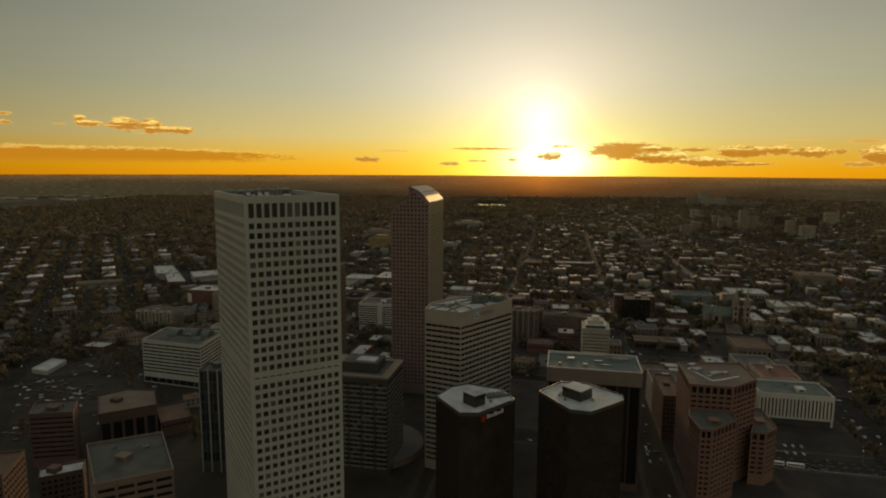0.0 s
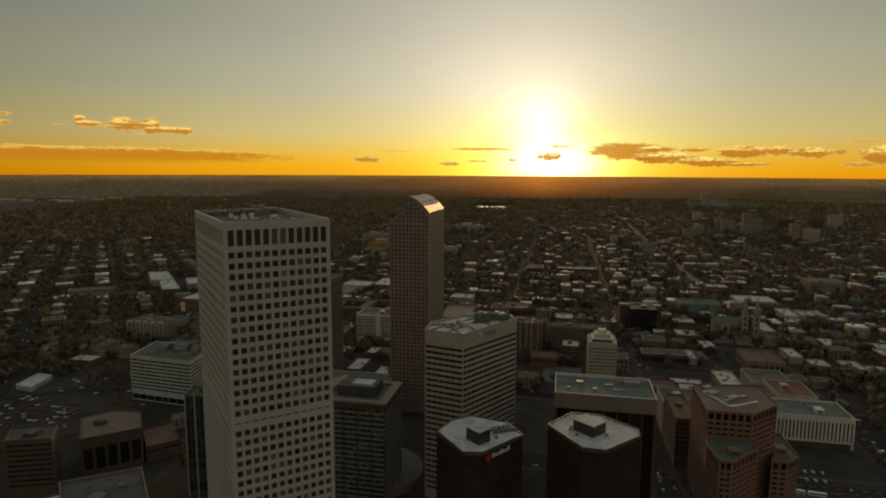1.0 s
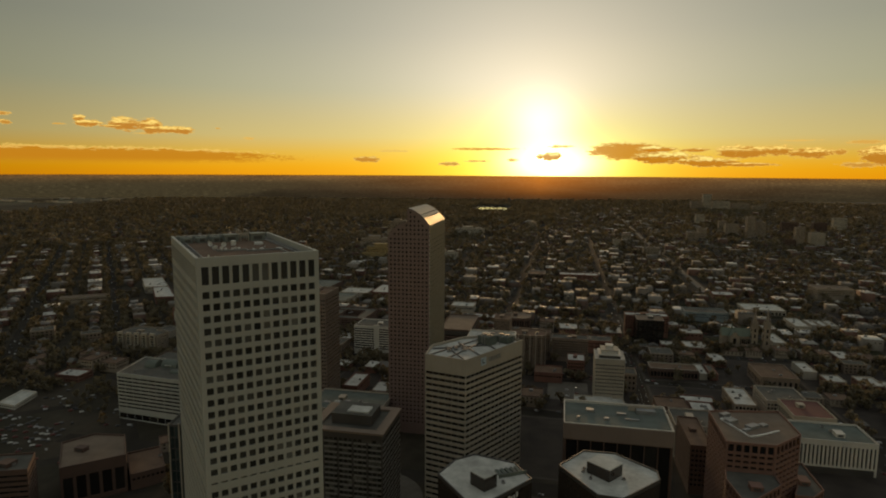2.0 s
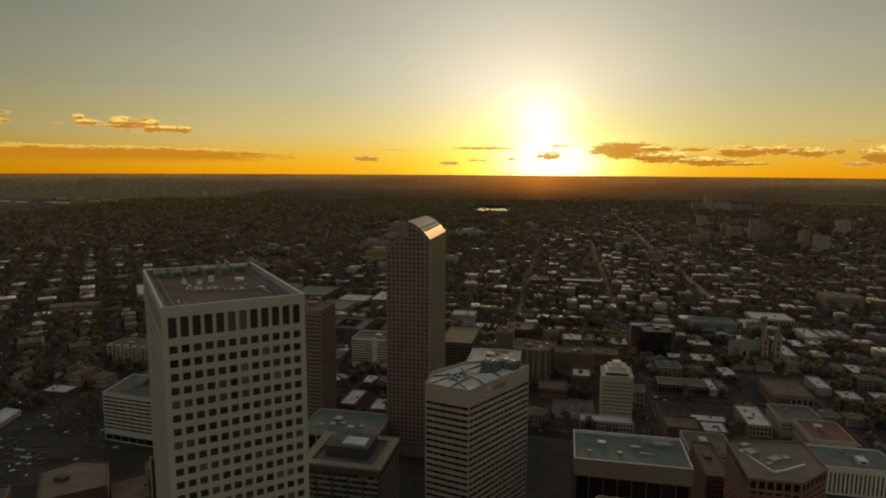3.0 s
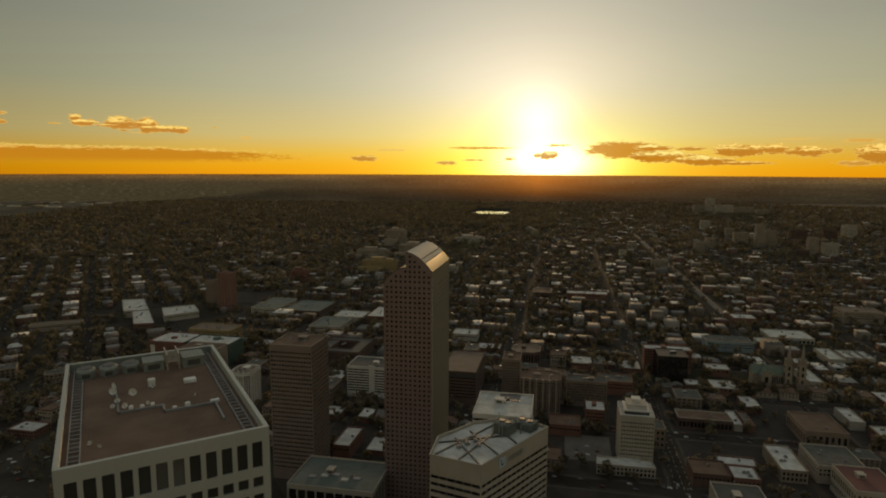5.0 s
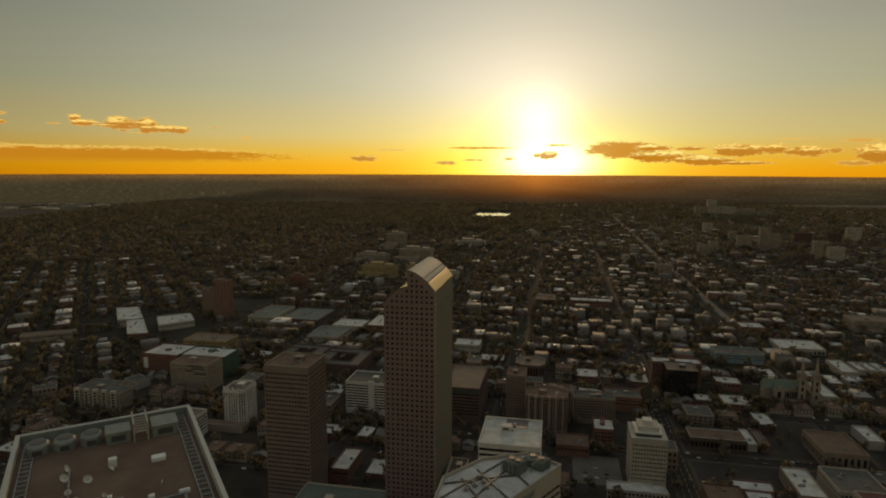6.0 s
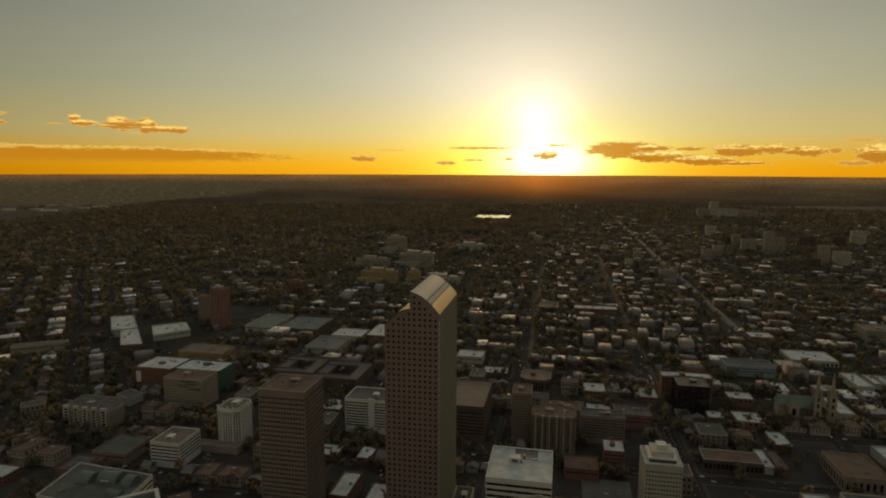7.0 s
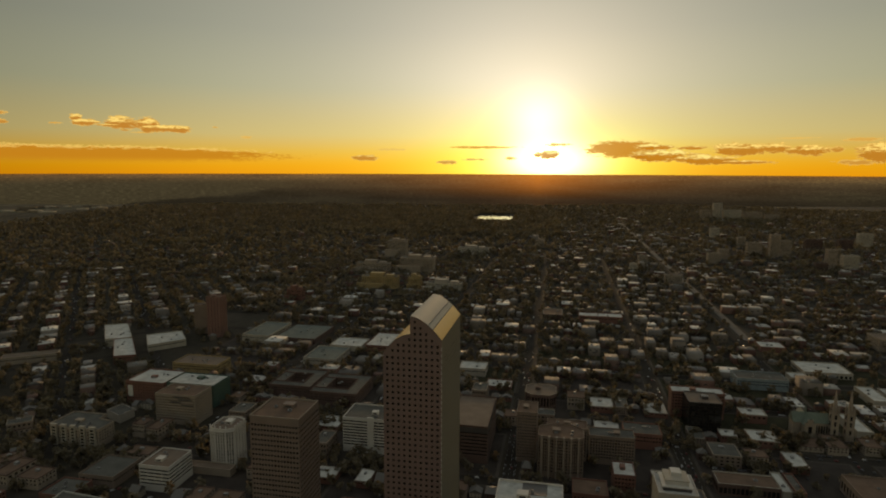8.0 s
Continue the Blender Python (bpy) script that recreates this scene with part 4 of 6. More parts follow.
def black_tower(poly, H, pent, sign):
    cx, cy = sum(p[0] for p in poly) / len(poly), sum(p[1] for p in poly) / len(poly)
    footprint(poly, 1)
    loc = [(x - cx, y - cy) for x, y in poly]
    ob = thing("black_glass_tower", "faceted black glass office tower with a pale roof", "tower", (cx, cy, 0), group="twin black towers")
    k = len(loc)
    part("core", Shape().prism(inset(loc, 0.2), 0, H - 1.45), BLACKGLASS, ob)
    # glazing: one pane a storey and bay, set in thin dark joints
    n = 0
    rest = Shape()
    for i in sorted(range(k), key=lambda i: (loc[i][1] + loc[(i + 1) % k][1])):
        p, q = Vector(loc[i]), Vector(loc[(i + 1) % k])
        L = (q - p).length
        if L < 2:
            continue
        t = (q - p) / L
        nn = Vector((t.y, -t.x))
        bays = max(1, round(L / 4.4))
        me = None
        w = L / bays - 0.14
        for zrow in range(28):
            z = H - 2.0 - 3.95 * (zrow + 1)
            if z < 3:
                break
            for c in range(bays):
                u = L / bays * (c + 0.5)
                o = p + t * u
                if n < 150:
                    me = me or Shape().box(-w / 2, -0.02, 0, w / 2, 0.12, 3.8).mesh("pane", BLACKGLASS)
                    part("pane", me, None, ob, at=(o.x, o.y, z), turn=math.degrees(math.atan2(t.y, t.x)))
                    n += 1
                else:
                    a, b = o - t * w / 2 + nn * 0.02, o + t * w / 2 + nn * 0.02
                    rest.quad((a.x, a.y, z), (b.x, b.y, z), (b.x, b.y, z + 3.8), (a.x, a.y, z + 3.8))
    tagged(part("curtain_wall", rest, BLACKGLASS, ob), kind="stuff")
    part("roof", Shape().prism(inset(loc, 0.47), H - 1.4, H - 0.7), ROOFPALE, ob, "pale stained membrane roof")
    part("parapet", ring_wall(inset(loc, -0.05), inset(loc, 0.45), H - 2, H, H - 1.2), DARKSTEEL, ob)
    x, y, w, d, h, turn = pent
    ph = part("plant_room", Shape().box(-w / 2, -d / 2, 0, w / 2, d / 2, h - 0.4), BLACKGLASS, ob, "black plant room", at=(x - cx, y - cy, H - 1.0), turn=turn)
    part("plant_roof", Shape().box(-w / 2 - 0.1, -d / 2 - 0.1, h - 0.4, w / 2 + 0.1, d / 2 + 0.1, h), ROOFPALE, ph)
    rnd = random.Random(int(x))
    for i in range(5):
        a = rnd.uniform(0, 6.28)
        roof_unit("fan", ob, x - cx + 10 * math.cos(a), y - cy + 9 * math.sin(a), H - 1.0, 1.8, 1.4, 1.0, rnd.uniform(0, 90))
    track = Shape()
    ring = inset(loc, 2.6)
    for i in range(k):
        j = (i + 1) % k
        track.beam((*ring[i], H - 0.9), (*ring[j], H - 0.9), 0.25)
    part("cradle_rail", track, GREYMETAL, ob)
    if sign:
        p, q = Vector(loc[sign]), Vector(loc[sign + 1])
        t = (q - p).normalized()
        turn = math.degrees(math.atan2(t.y, t.x))
        part("sign_emblem", Shape().box(0, -0.4, 0, 3.6, 0, 2.6).box(0.8, -0.5, -0.9, 2.2, -0.1, 0), SIGNRED, ob, "red emblem", at=(*(p + t * 2.0), H - 5.2), turn=turn)
        for i, (w, h) in enumerate(((1.1, 2.3), (0.9, 1.5), (0.9, 1.5), (1.1, 2.3), (0.9, 1.5), (0.9, 1.5), (0.9, 2.3))):
            part("sign_bar", Shape().box(0, -0.4, 0, w, 0, h), SIGNWHITE, ob, "white sign bar", at=(*(p + t * (6.6 + i * 1.95)), H - 5.0), turn=turn)
        dk = Shape()
        for i in range(5):
            dk.box(-6 + i * 2.6, -3, 0, -4.4 + i * 2.6, 3, 1.3)
        part("roof_plant", dk.box(-7, -4, 0, 8, -3.6, 2.0), ROOFTEAL, ob, at=(12.5, 6, H - 1.0), turn=32)
    return ob


black_tower([(-68.5, 322), (-51, 300.5), (-41, 302.5), (-23.5, 326.5), (-33, 341), (-54, 346), (-63, 338)], 101.0, (-45.5, 316.5, 9.5, 8.0, 7.0, -38), 2)
black_tower([(-11, 345), (6.5, 320), (18, 319), (37, 340), (37, 348.5), (18, 364), (2, 364)], 100.0, (11.0, 341.5, 13.0, 11.0, 6.5, -38), 0)

# slab with a deep blank cornice over tall piers
slab = building("pier_fronted_tower", "office slab with a deep blank tan cornice over tall piers", rect(-8, 423.5, 58, 463), 89.0, BROWN, PANED, PANEDJ, ROOFTEAL, rows=[(5, 78.0)],
                col=8.2, share=0.93, depth=1.6, budget=32, units=0, parapet=1.6, coping=WHITE, category="tower")
for x, y, w, d, h in ((20, 10, 12, 6, 2.6), (-16, 6, 5, 4, 1.6), (-6, -6, 3, 3, 1.4), (4, 4, 6, 2, 1.2), (-24, -8, 2, 2, 1.8), (10, -4, 9, 1.5, 1.0)):
    part("roof_plant", Shape().cut_box(-w / 2, -d / 2, 0, w / 2, d / 2, h), GREYMETAL, slab, at=(x, y, 87.4))
ring = Shape()
for a, b, c, d in ((-33.15, -19.9, 33.15, -19.7), (-33.15, 19.7, 33.15, 19.9), (-33.15, -19.7, -32.95, 19.7), (32.95, -19.7, 33.15, 19.7)):
    ring.box(a, b, 78.5, c, d, 88.6)
part("cornice", ring, DUSTBROWN, slab, "deep blank tan cornice")
part("roof_screen", Shape().box(9, 12, 87.4, 26, 12.3, 91.0).box(25.7, 12, 87.4, 26, 18, 91.0), BEIGE, slab)

# dark gridded tower behind the granite one
dark = building("gridded_tower", "dark office tower with a pale flat cornice and window grid", rect(-174, 407, -123, 450), 77.0, GRIDMETAL, PANE, PANEJ, ROOFGREY, 3.7, 2.2, 3.4, 0.8, 4.0, 5, 0.4, 130,
                coping=TAN, units=0, category="tower")
part("cornice", Shape().box(-26.4, -22.4, 76.2, 26.4, -17, 77.6).box(-26.4, 17, 76.2, 26.4, 22.4, 77.6).box(20, -17, 76.2, 26.4, 17, 77.6).box(-26.4, -17, 76.2, -20, 17, 77.6), TANDARK, dark)
part("plant_room", Shape().box(-14, -9, 76, 14, 12, 83), DARKSTEEL, dark, "dark plant room")
part("plant_roof", Shape().box(-14.2, -9.2, 83, 14.2, 12.2, 83.5), ROOFGREY, dark)
part("plant_tray", Shape().cut_box(-4, -6, 83.5, 11, 4, 84.6), ROOFPALE, dark)
# pale spandrels between dark piers on its fronts
bar_front = Shape().box(-4.2, -0.3, 0, 4.2, 0, 1.15).mesh("spandrel", SPANDREL)
bar_side = Shape().box(-3.5, -0.3, 0, 3.5, 0, 1.15).mesh("spandrel", SPANDREL)
for z, _ in rows_of(5, 73.0, 3.7, 2.2):
    for k in range(5):
        part("spandrel", bar_front, None, dark, at=(-20.4 + 10.2 * k, -21.5, z - 1.25))
        part("spandrel", bar_side, None, dark, at=(25.5, -17.2 + 8.6 * k, z - 1.25), turn=90)
# the round podium at its foot
wing = thing("round_podium", "low round podium with a grey deck round a dark tower", "building", (-148, 452, 0))
part("drum", Shape().tube(0, 0, 0, 5, 40, k=64), TANDARK, wing)
part("deck", Shape().tube(0, 0, 5, 5.4, 40.4, k=64), LOTPALE, wing)
footprint(rect(-188, 412, -108, 492))


def brick_tower():
    """The stepped brown tower with canted corners, piers and dark window bands."""
    lab = "stepped reddish-brown tower with canted corners and dark windows"
    ob = building("stepped_tower", lab, [(94.5, 447), (124, 447), (145.5, 468), (144.5, 507), (95, 498)], 75.5, REDSTONE, PANED, PANEDJ, ROOFTAN, 3.75, 1.9, 4.9, 0.72, base=5,
                  rows=[(68.9, 73.9)] + rows_of(5, 68.2, 3.75, 1.75), depth=0.9, budget=150, units=0, category="tower")
    cx, cy = 120.7, 473.4
    H = 74.4
    for a, b in (((100, 486), (112, 459)), ((112, 459), (118, 462)), ((118, 462), (134, 473)), ((100, 486), (108, 490))):
        part("roof_duct", Shape().beam((a[0] - cx, a[1] - cy, H + 0.4), (b[0] - cx, b[1] - cy, H + 0.4), 0.9), WHITEMETAL, ob)
    for x, y, w, d, h in ((106, 482, 8, 5, 2.2), (118, 476, 9, 5, 1.8), (126, 480, 5, 4, 1.4), (113, 470, 6, 3, 1.2), (104, 491, 7, 4, 2.8)):
        part("roof_plant", Shape().cut_box(-w / 2, -d / 2, 0, w / 2, d / 2, h), GREYMETAL, ob, at=(x - cx, y - cy, H), turn=35)
    building("stepped_tower_wing", "lower canted wing of the brown tower with a flat grey roof", [(92, 433), (95, 411), (103, 411), (123.5, 432), (124, 446.6), (94.6, 446.6)], 57.0, REDSTONE, PANED, PANEDJ, ROOFGREY, 3.75, 1.9,
             4.6, 0.7, rows=[(50.6, 55.6)] + rows_of(5, 50, 3.75, 1.75), depth=0.9, budget=90, units=1)
    building("stepped_tower_wing", "low brown wing beside the stepped tower", [(139, 452), (150, 452), (160, 463), (160, 500), (146, 500), (146, 468)], 41.0, REDSTONE, PANED, PANEDJ, ROOFGREY, 3.75, 1.9,
             4.6, 0.7, rows=[(34.8, 39.6)] + rows_of(5, 34, 3.75, 1.75), depth=0.9, budget=60, units=1)


brick_tower()

finned = building("finned_building", "white office building with close vertical fins over a dark base", rect(182, 574, 244, 613), 28.5, WHITE, PANED, PANEDJ, ROOFTEAL, rows=[(7.0, 24.0)], col=3.05, share=0.42,
                  depth=0.9, budget=60, units=3, parapet=1.4, coping=WHITE)
# dark panel on the front imitates the shade of a set-back base
part("undercroft", Shape().box(-29, -19.9, 0.2, 29, -19.6, 5.5), DARKSTEEL, finned)
building("red_roofed_hall", "cream civic hall with a red tiled flat roof", rect(203, 637, 239, 682), 23.0, CREAM, PANED, PANEDJ, ROOFRED, rows=[(4, 9), (12, 19)], col=4.2, share=0.5, budget=30, units=1, parapet=0.9)
building("grey_roofed_block", "grey civic block with stepped flat roofs", rect(196, 690, 236, 735), 17.0, BEIGE, PANED, PANEDJ, ROOFGREY, budget=16, units=3)

# ---------------------------------------------------------------- other buildings of the inner city
building("banded_block", "pale office block with thin window bands and roof tanks", [(-440, 549), (-366, 542), (-373, 594), (-447, 600)], 47.0, PALEGREY, PANED, PANEDJ, ROOFGREY, 3.7, 1.7, 9.0, band=True,
         rows=[(1.0, 6.5)] + rows_of(8, 44.5, 3.7, 1.7), budget=60, units=2)
tank = thing("roof_tanks", "grey rounded roof tanks on the pale office block", "tank", (-398, 574, 45.9))
for k, (x, y, r, l) in enumerate(((-22, 4, 7.0, 12), (-3, 8, 7.5, 17), (16, 6, 7.0, 9), (14, -10, 3.2, 12))):
    s = Shape()
    n = 12
    for i in range(n):
        a, b = math.pi * i / n, math.pi * (i + 1) / n
        s.quad((x - l / 2, y + r * math.cos(a), r * 0.9 * math.sin(a)), (x + l / 2, y + r * math.cos(a), r * 0.9 * math.sin(a)), (x + l / 2, y + r * math.cos(b), r * 0.9 * math.sin(b)), (x - l / 2, y + r * math.cos(b), r * 0.9 * math.sin(b)))
    for e in (-1, 1):
        m = len(s.v)
        s.v += [(x + e * l / 2, y + r * math.cos(math.pi * i / n), r * 0.9 * math.sin(math.pi * i / n)) for i in range(n + 1)]
        s.f.append(tuple(m + i for i in range(n + 1)))
    part("tank", s, ROOFTEAL, tank)
glass = building("glass_tower", "slim blue-green glass tower with white frames", [(-263, 386), (-243, 389), (-247, 408), (-267, 405)], 80.0, DARKSTEEL, PANEB, PANEB, ROOFGREY, 7.8, 7.2, 3.4, 0.86, 1.0, 4, 0.2, 90, units=1, category="tower")
fr = Shape()
for x, y in ((-8, -10.5), (-1, -9.8), (6, -8.8), (12, -8)):
    fr.box(x - 0.4, y - 0.6, 0, x + 0.4, y + 0.2, 81)
part("white_frame", fr, BEIGE, glass)
building("pillared_hall", "low brown hall with a tan roof and tall dark bays", [(-367, 402), (-335, 431), (-360, 461), (-386, 458), (-399, 438)], 30.0, BROWN, PANED, PANEDJ, ROOFTAN, rows=[(3, 21)], col=8.5, share=0.74,
         depth=1.4, budget=20, units=1, coping=BROWN)
building("brown_annex", "low dark roofed annex beside the brown hall", [(-333, 432), (-316, 450), (-343, 480), (-361, 463)], 13.0, BROWN, PANED, PANEDJ, ROOFDARK, budget=12, units=1)
building("flat_roofed_office", "dark tan office block with a grey flat roof", [(-229, 245), (-200, 267.5), (-236, 307), (-268, 283)], 70.0, TANDARK, PANED, PANEDJ, ROOFGREY, 4.2, 2.0, 9.0, 0.86, budget=40, units=3)
building("brown_brick_block", "dark brown brick block with low window bands", [(-393, 363), (-364, 374), (-380, 396), (-409, 385)], 44.0, BROWN, PANED, PANEDJ, ROOFGREY, 3.8, 1.6, 6.0, band=True, budget=36, units=3)
building("pale_roofed_block", "low brown block with a pale greenish flat roof", [(-328, 306), (-309, 322), (-318, 334), (-338, 317)], 30.0, BROWN, PANED, PANEDJ, ROOFPALE, budget=10, units=1)
building("corner_block", "brown office block with a dark flat roof", [(-334, 250), (-305, 262), (-319, 290), (-349, 276)], 58.0, BROWN, PANED, PANEDJ, ROOFDARK, budget=20, units=2)
teal = building("banking_hall", "low glass-fronted hall with white columns and a teal roof", rect(-238, 541, -168, 588), 33.0, BEIGE, PANED, PANEDJ, ROOFTEAL, rows=[(2, 29)], col=7.5, share=0.88, depth=1.5, budget=20, units=2, coping=BEIGE)
for i in range(5):
    part("skylight", Shape().cut_box(-3, -2, 0, 3, 2, 1.2, 0.5), ROOFPALE if i % 2 else GREYMETAL, teal, at=(-20 + 9 * i, -8 + 3 * (i % 3), 31.9))
building("brown_banded_tower", "brown office tower with window bands and a plain top", rect(-281, 603, -242, 640), 124.0, DUSTBROWN, PANED, PANEDJ, ROOFDARK, 3.9, 1.7, 2.6, 0.7, 5.0, 6, 0.35, 240, units=3, category="tower", coping=TAN)
white_low = building("low_annex", "low block with a white roof at a parking lot", rect(-243, 648, -226, 690), 14.0, BRICK, PANED, PANEDJ, ROOFPALE, budget=6, units=1)
tw = building("apartment_tower", "cream apartment tower with dark recessed bays", [(-404, 739), (-397, 736), (-385, 736), (-378, 741), (-378, 764), (-385, 768), (-397, 768), (-404, 763)], 44.0, WHITE, PANED, PANEDJ, ROOFTAN, 3.3, 2.5,
              2.9, 0.52, budget=110, units=2, parapet=1.5, coping=WHITE)
part("cornice", Shape().prism([(-13.6, -14), (-6.5, -17), (6.5, -17), (13.6, -12), (13.6, 13), (6.5, 17), (-6.5, 17), (-13.6, 12)], 40.6, 41.3), WHITE, tw)
pil = Shape().box(-0.55, -0.5, 0, 0.55, 0.1, 45.2).cut_box(-0.8, -0.7, 45.2, 0.8, 0.3, 46.4, 0.2).mesh("pilaster", WHITE)
ring_at = [(-13, -11.4), (-6, -14.4), (6, -14.4), (13, -9.4), (13, 13.6)]
for (ax0, ay0), (bx0, by0) in zip(ring_at, ring_at[1:]):
    span_ = math.hypot(bx0 - ax0, by0 - ay0)
    for k in range(max(1, round(span_ / 5.8))):
        u = k / max(1, round(span_ / 5.8))
        part("pilaster", pil, None, tw, at=(ax0 + (bx0 - ax0) * u, ay0 + (by0 - ay0) * u, 0), turn=math.degrees(math.atan2(by0 - ay0, bx0 - ax0)))
building("podium", "tan podium at the foot of the apartment tower", rect(-424, 724, -374, 735.5), 8.0, TAN, PANED, PANEDJ, ROOFTAN, budget=8, units=0)
nb = building("balconied_block", "white apartment block with balcony bands and a blank fin", rect(-284, 801, -228, 840), 39.0, WHITE, PANED, PANEDJ, ROOFGREY, 3.25, 1.7, 8.0, band=True, budget=60, units=3)
part("stair_fin", Shape().box(0, -20.8, 0, 7, -19.4, 41), WHITE, nb, "blank white fin")
hotel = building("beige_hotel", "beige hotel block with rows of small windows", rect(-532, 826, -479, 861), 37.0, TAN, PANED, PANEDJ, ROOFDARK, 3.3, 1.5, 3.0, 0.6, budget=150, units=3)
# dark strips on the wall imitate the shade in balcony recesses
for k, (x, w) in enumerate(((-2, 22), (4, 18), (-6, 14), (8, 16))):
    part("balcony_recess", Shape().box(x, -17.75, 33.6 - 3.3 * k, x + w, -17.4, 35.0 - 3.3 * k), DARKSTEEL, hotel)
building("brick_wing", "red brick wing with a white flat roof", rect(-611, 874, -556, 922), 30.0, BRICK, PANED, PANEDJ, ROOFPALE, 3.6, 1.6, 4.0, 0.5, budget=40, units=4)
part("white_panel", Shape().box(-25, -24.25, 9, -18, -23.9, 24), WHITE, bpy.data.objects["brick_wing"], "white wall panel")
building("green_clad_wing", "dark green clad wing with a white flat roof", rect(-555, 879, -488, 918), 30.0, GREENPANEL, PANED, PANEDJ, ROOFPALE, 3.6, 1.2, 5.0, 0.4, budget=30, units=4)
building("courtyard_apartments", "tan apartment block with many bays and roof plant", [(-615, 757), (-592, 751), (-549, 753), (-548, 776), (-570, 780), (-571, 792), (-614, 792)], 21.5, TAN, PANED, PANEDJ, ROOFGREY, 3.3, 1.7, 3.6, 0.5, budget=80, units=5)
court = bpy.data.objects["courtyard_apartments"]
for x, w in ((-28, 7), (-15, 6), (-3, 6), (9, 6), (21, 7)):
    bay = part("bay", Shape().box(0, -2.2, 0, w, 0.3, 23.5).box(-0.3, -2.5, 23.5, w + 0.3, 0.5, 24.3), CREAM, court, "pale projecting bay", at=(x, -18.6, 0))
    for z in range(6):
        part("bay_window", Shape().box(1.2, -2.32, 1.4 + 3.5 * z, w - 1.2, -2.18, 3.5 + 3.5 * z), PANED, bay)
building("striped_office", "small pale office with dark window bands and a tan roof", rect(-446, 686, -414, 722), 26.0, WHITE, PANED, PANEDJ, ROOFTAN, 3.5, 1.6, 9.0, band=True, budget=40, units=3)
building("grey_garage", "low grey garage with a flat roof", rect(-510, 682, -472, 722), 12.0, TANDARK, PANED, PANEDJ, ROOFGREY, budget=8, units=1)
building("pale_roofed_shop", "low shop with a stained pale roof", rect(-521, 647, -490, 677), 10.0, BRICK, PANED, PANEDJ, ROOFGREY, budget=6, units=4)
building("grey_hall", "low hall with a flat grey roof", [(-601, 826), (-573, 814), (-570, 836), (-596, 847)], 10.0, BEIGE, PANED, PANEDJ, ROOFGREY, budget=6, units=1)
building("yellow_brick_block", "yellow brick block with stepped roofs", rect(-626, 990, -553, 1030), 16.0, YELLOWBRICK, PANED, PANEDJ, ROOFTAN, budget=40, units=4)
building("brick_tower_block", "tall plain red-brown brick tower block", rect(-686, 1176, -660, 1200), 74.0, REDSTONE, PANED, PANEDJ, ROOFDARK, 3.2, 1.3, 6.0, 0.35, budget=50, units=1, category="tower")
building("brick_slab", "red-brown brick slab block", rect(-722, 1192, -688, 1212), 54.0, TANDARK, PANED, PANEDJ, ROOFDARK, 3.2, 1.3, 4.0, 0.4, budget=50, units=1, category="tower")

wb = building("cream_office_tower", "cream office tower with rows of small windows and a stepped top", rect(25.5, 688, 56, 722), 50.0, CREAM, PANED, PANEDJ, ROOFPALE, 3.9, 1.7, 2.5, 0.56, 5.0, 6, 0.4, 150, units=0, coping=WHITE, category="tower")
a = part("upper_storey", Shape().box(-11, -11, 48.5, 11, 11, 52), DARKSTEEL, wb)
part("upper_slab", Shape().box(-12, -12, 52, 12, 12, 53), WHITE, a)
b = part("penthouse", Shape().box(-9, -9, 53, 9, 9, 57).box(-4, -2, 57, 4, 7, 60.5), WHITE, wb, "white stepped penthouse")
part("penthouse_coping", Shape().box(-9.3, -9.3, 56.6, 9.3, 9.3, 57.2), CREAM, b)
building("low_white_roofed_shop", "low cream shop row with a white roof", [(4, 668), (56, 669), (54, 684), (44, 684), (44, 687.5), (24, 687.5), (24, 684), (5, 684)], 10.0, CREAM, PANED, PANEDJ, ROOFPALE, rows=[(1, 4), (5.5, 7.8)], budget=30, units=0)
wp = building("white_roofed_tower", "pale office tower with a white roof and plant", rect(-93.5, 547, -51.5, 592), 100.0, WHITE, PANED, PANEDJ, ROOFPALE, 4.0, 2.0, 6.0, band=True, budget=80, units=3, category="tower")
# low dark slab stands in for the shaded pit and its plant
part("plant_pit", Shape().box(-5, 8, 98.9, 11, 22, 99.3), DARKSTEEL, wp, "flat dark slab for a shaded roof pit with plant")
building("low_white_block", "narrow pale block beside the arched tower", rect(-126, 600, -112, 628), 46.0, BEIGE, PANED, PANEDJ, ROOFGREY, budget=20, units=1)
rs = building("brick_banded_block", "red-brown block with pale window bands and a dark top storey", rect(-168, 802, -126, 885), 41.0, BROWN, PANED, PANEDJ, ROOFTAN, 3.8, 1.6, 8.0, band=True, budget=60, units=0)
# dark band laid round the upper walls
part("top_storey", Shape().box(-21.2, -41.7, 33.5, 21.2, 41.7, 39.0), DARKSTEEL, rs, "dark band round the top storey")
building("tan_apartment_tower", "narrow tan apartment tower", rect(-97, 815, -76, 846), 55.0, TANDARK, PANED, PANEDJ, ROOFDARK, 3.2, 1.5, 2.6, 0.45, budget=110, units=1)
building("tan_apartments", "brown apartment block with tall vertical bays", [(-74, 790), (-58, 787), (-44, 787), (-29, 791), (-29, 812), (-40, 820), (-60, 820), (-73.8, 812)], 43.0, TANDARK, PANED, PANEDJ, ROOFDARK, 3.2, 2.2, 2.4, 0.55, budget=180, units=5)
for k in range(6):
    part("bay_pier", Shape().box(-20 + k * 7.2, -17.2 if 0 < k < 5 else -14.5, 0, -18.2 + k * 7.2, -13, 43.4), TAN, bpy.data.objects["tan_apartments"])
building("tan_apartment_wing", "brown apartment wing behind the bays", rect(-66, 828, -24, 850), 36.0, TANDARK, PANED, PANEDJ, ROOFDARK, 3.2, 2.0, 2.8, 0.55, budget=70, units=4)
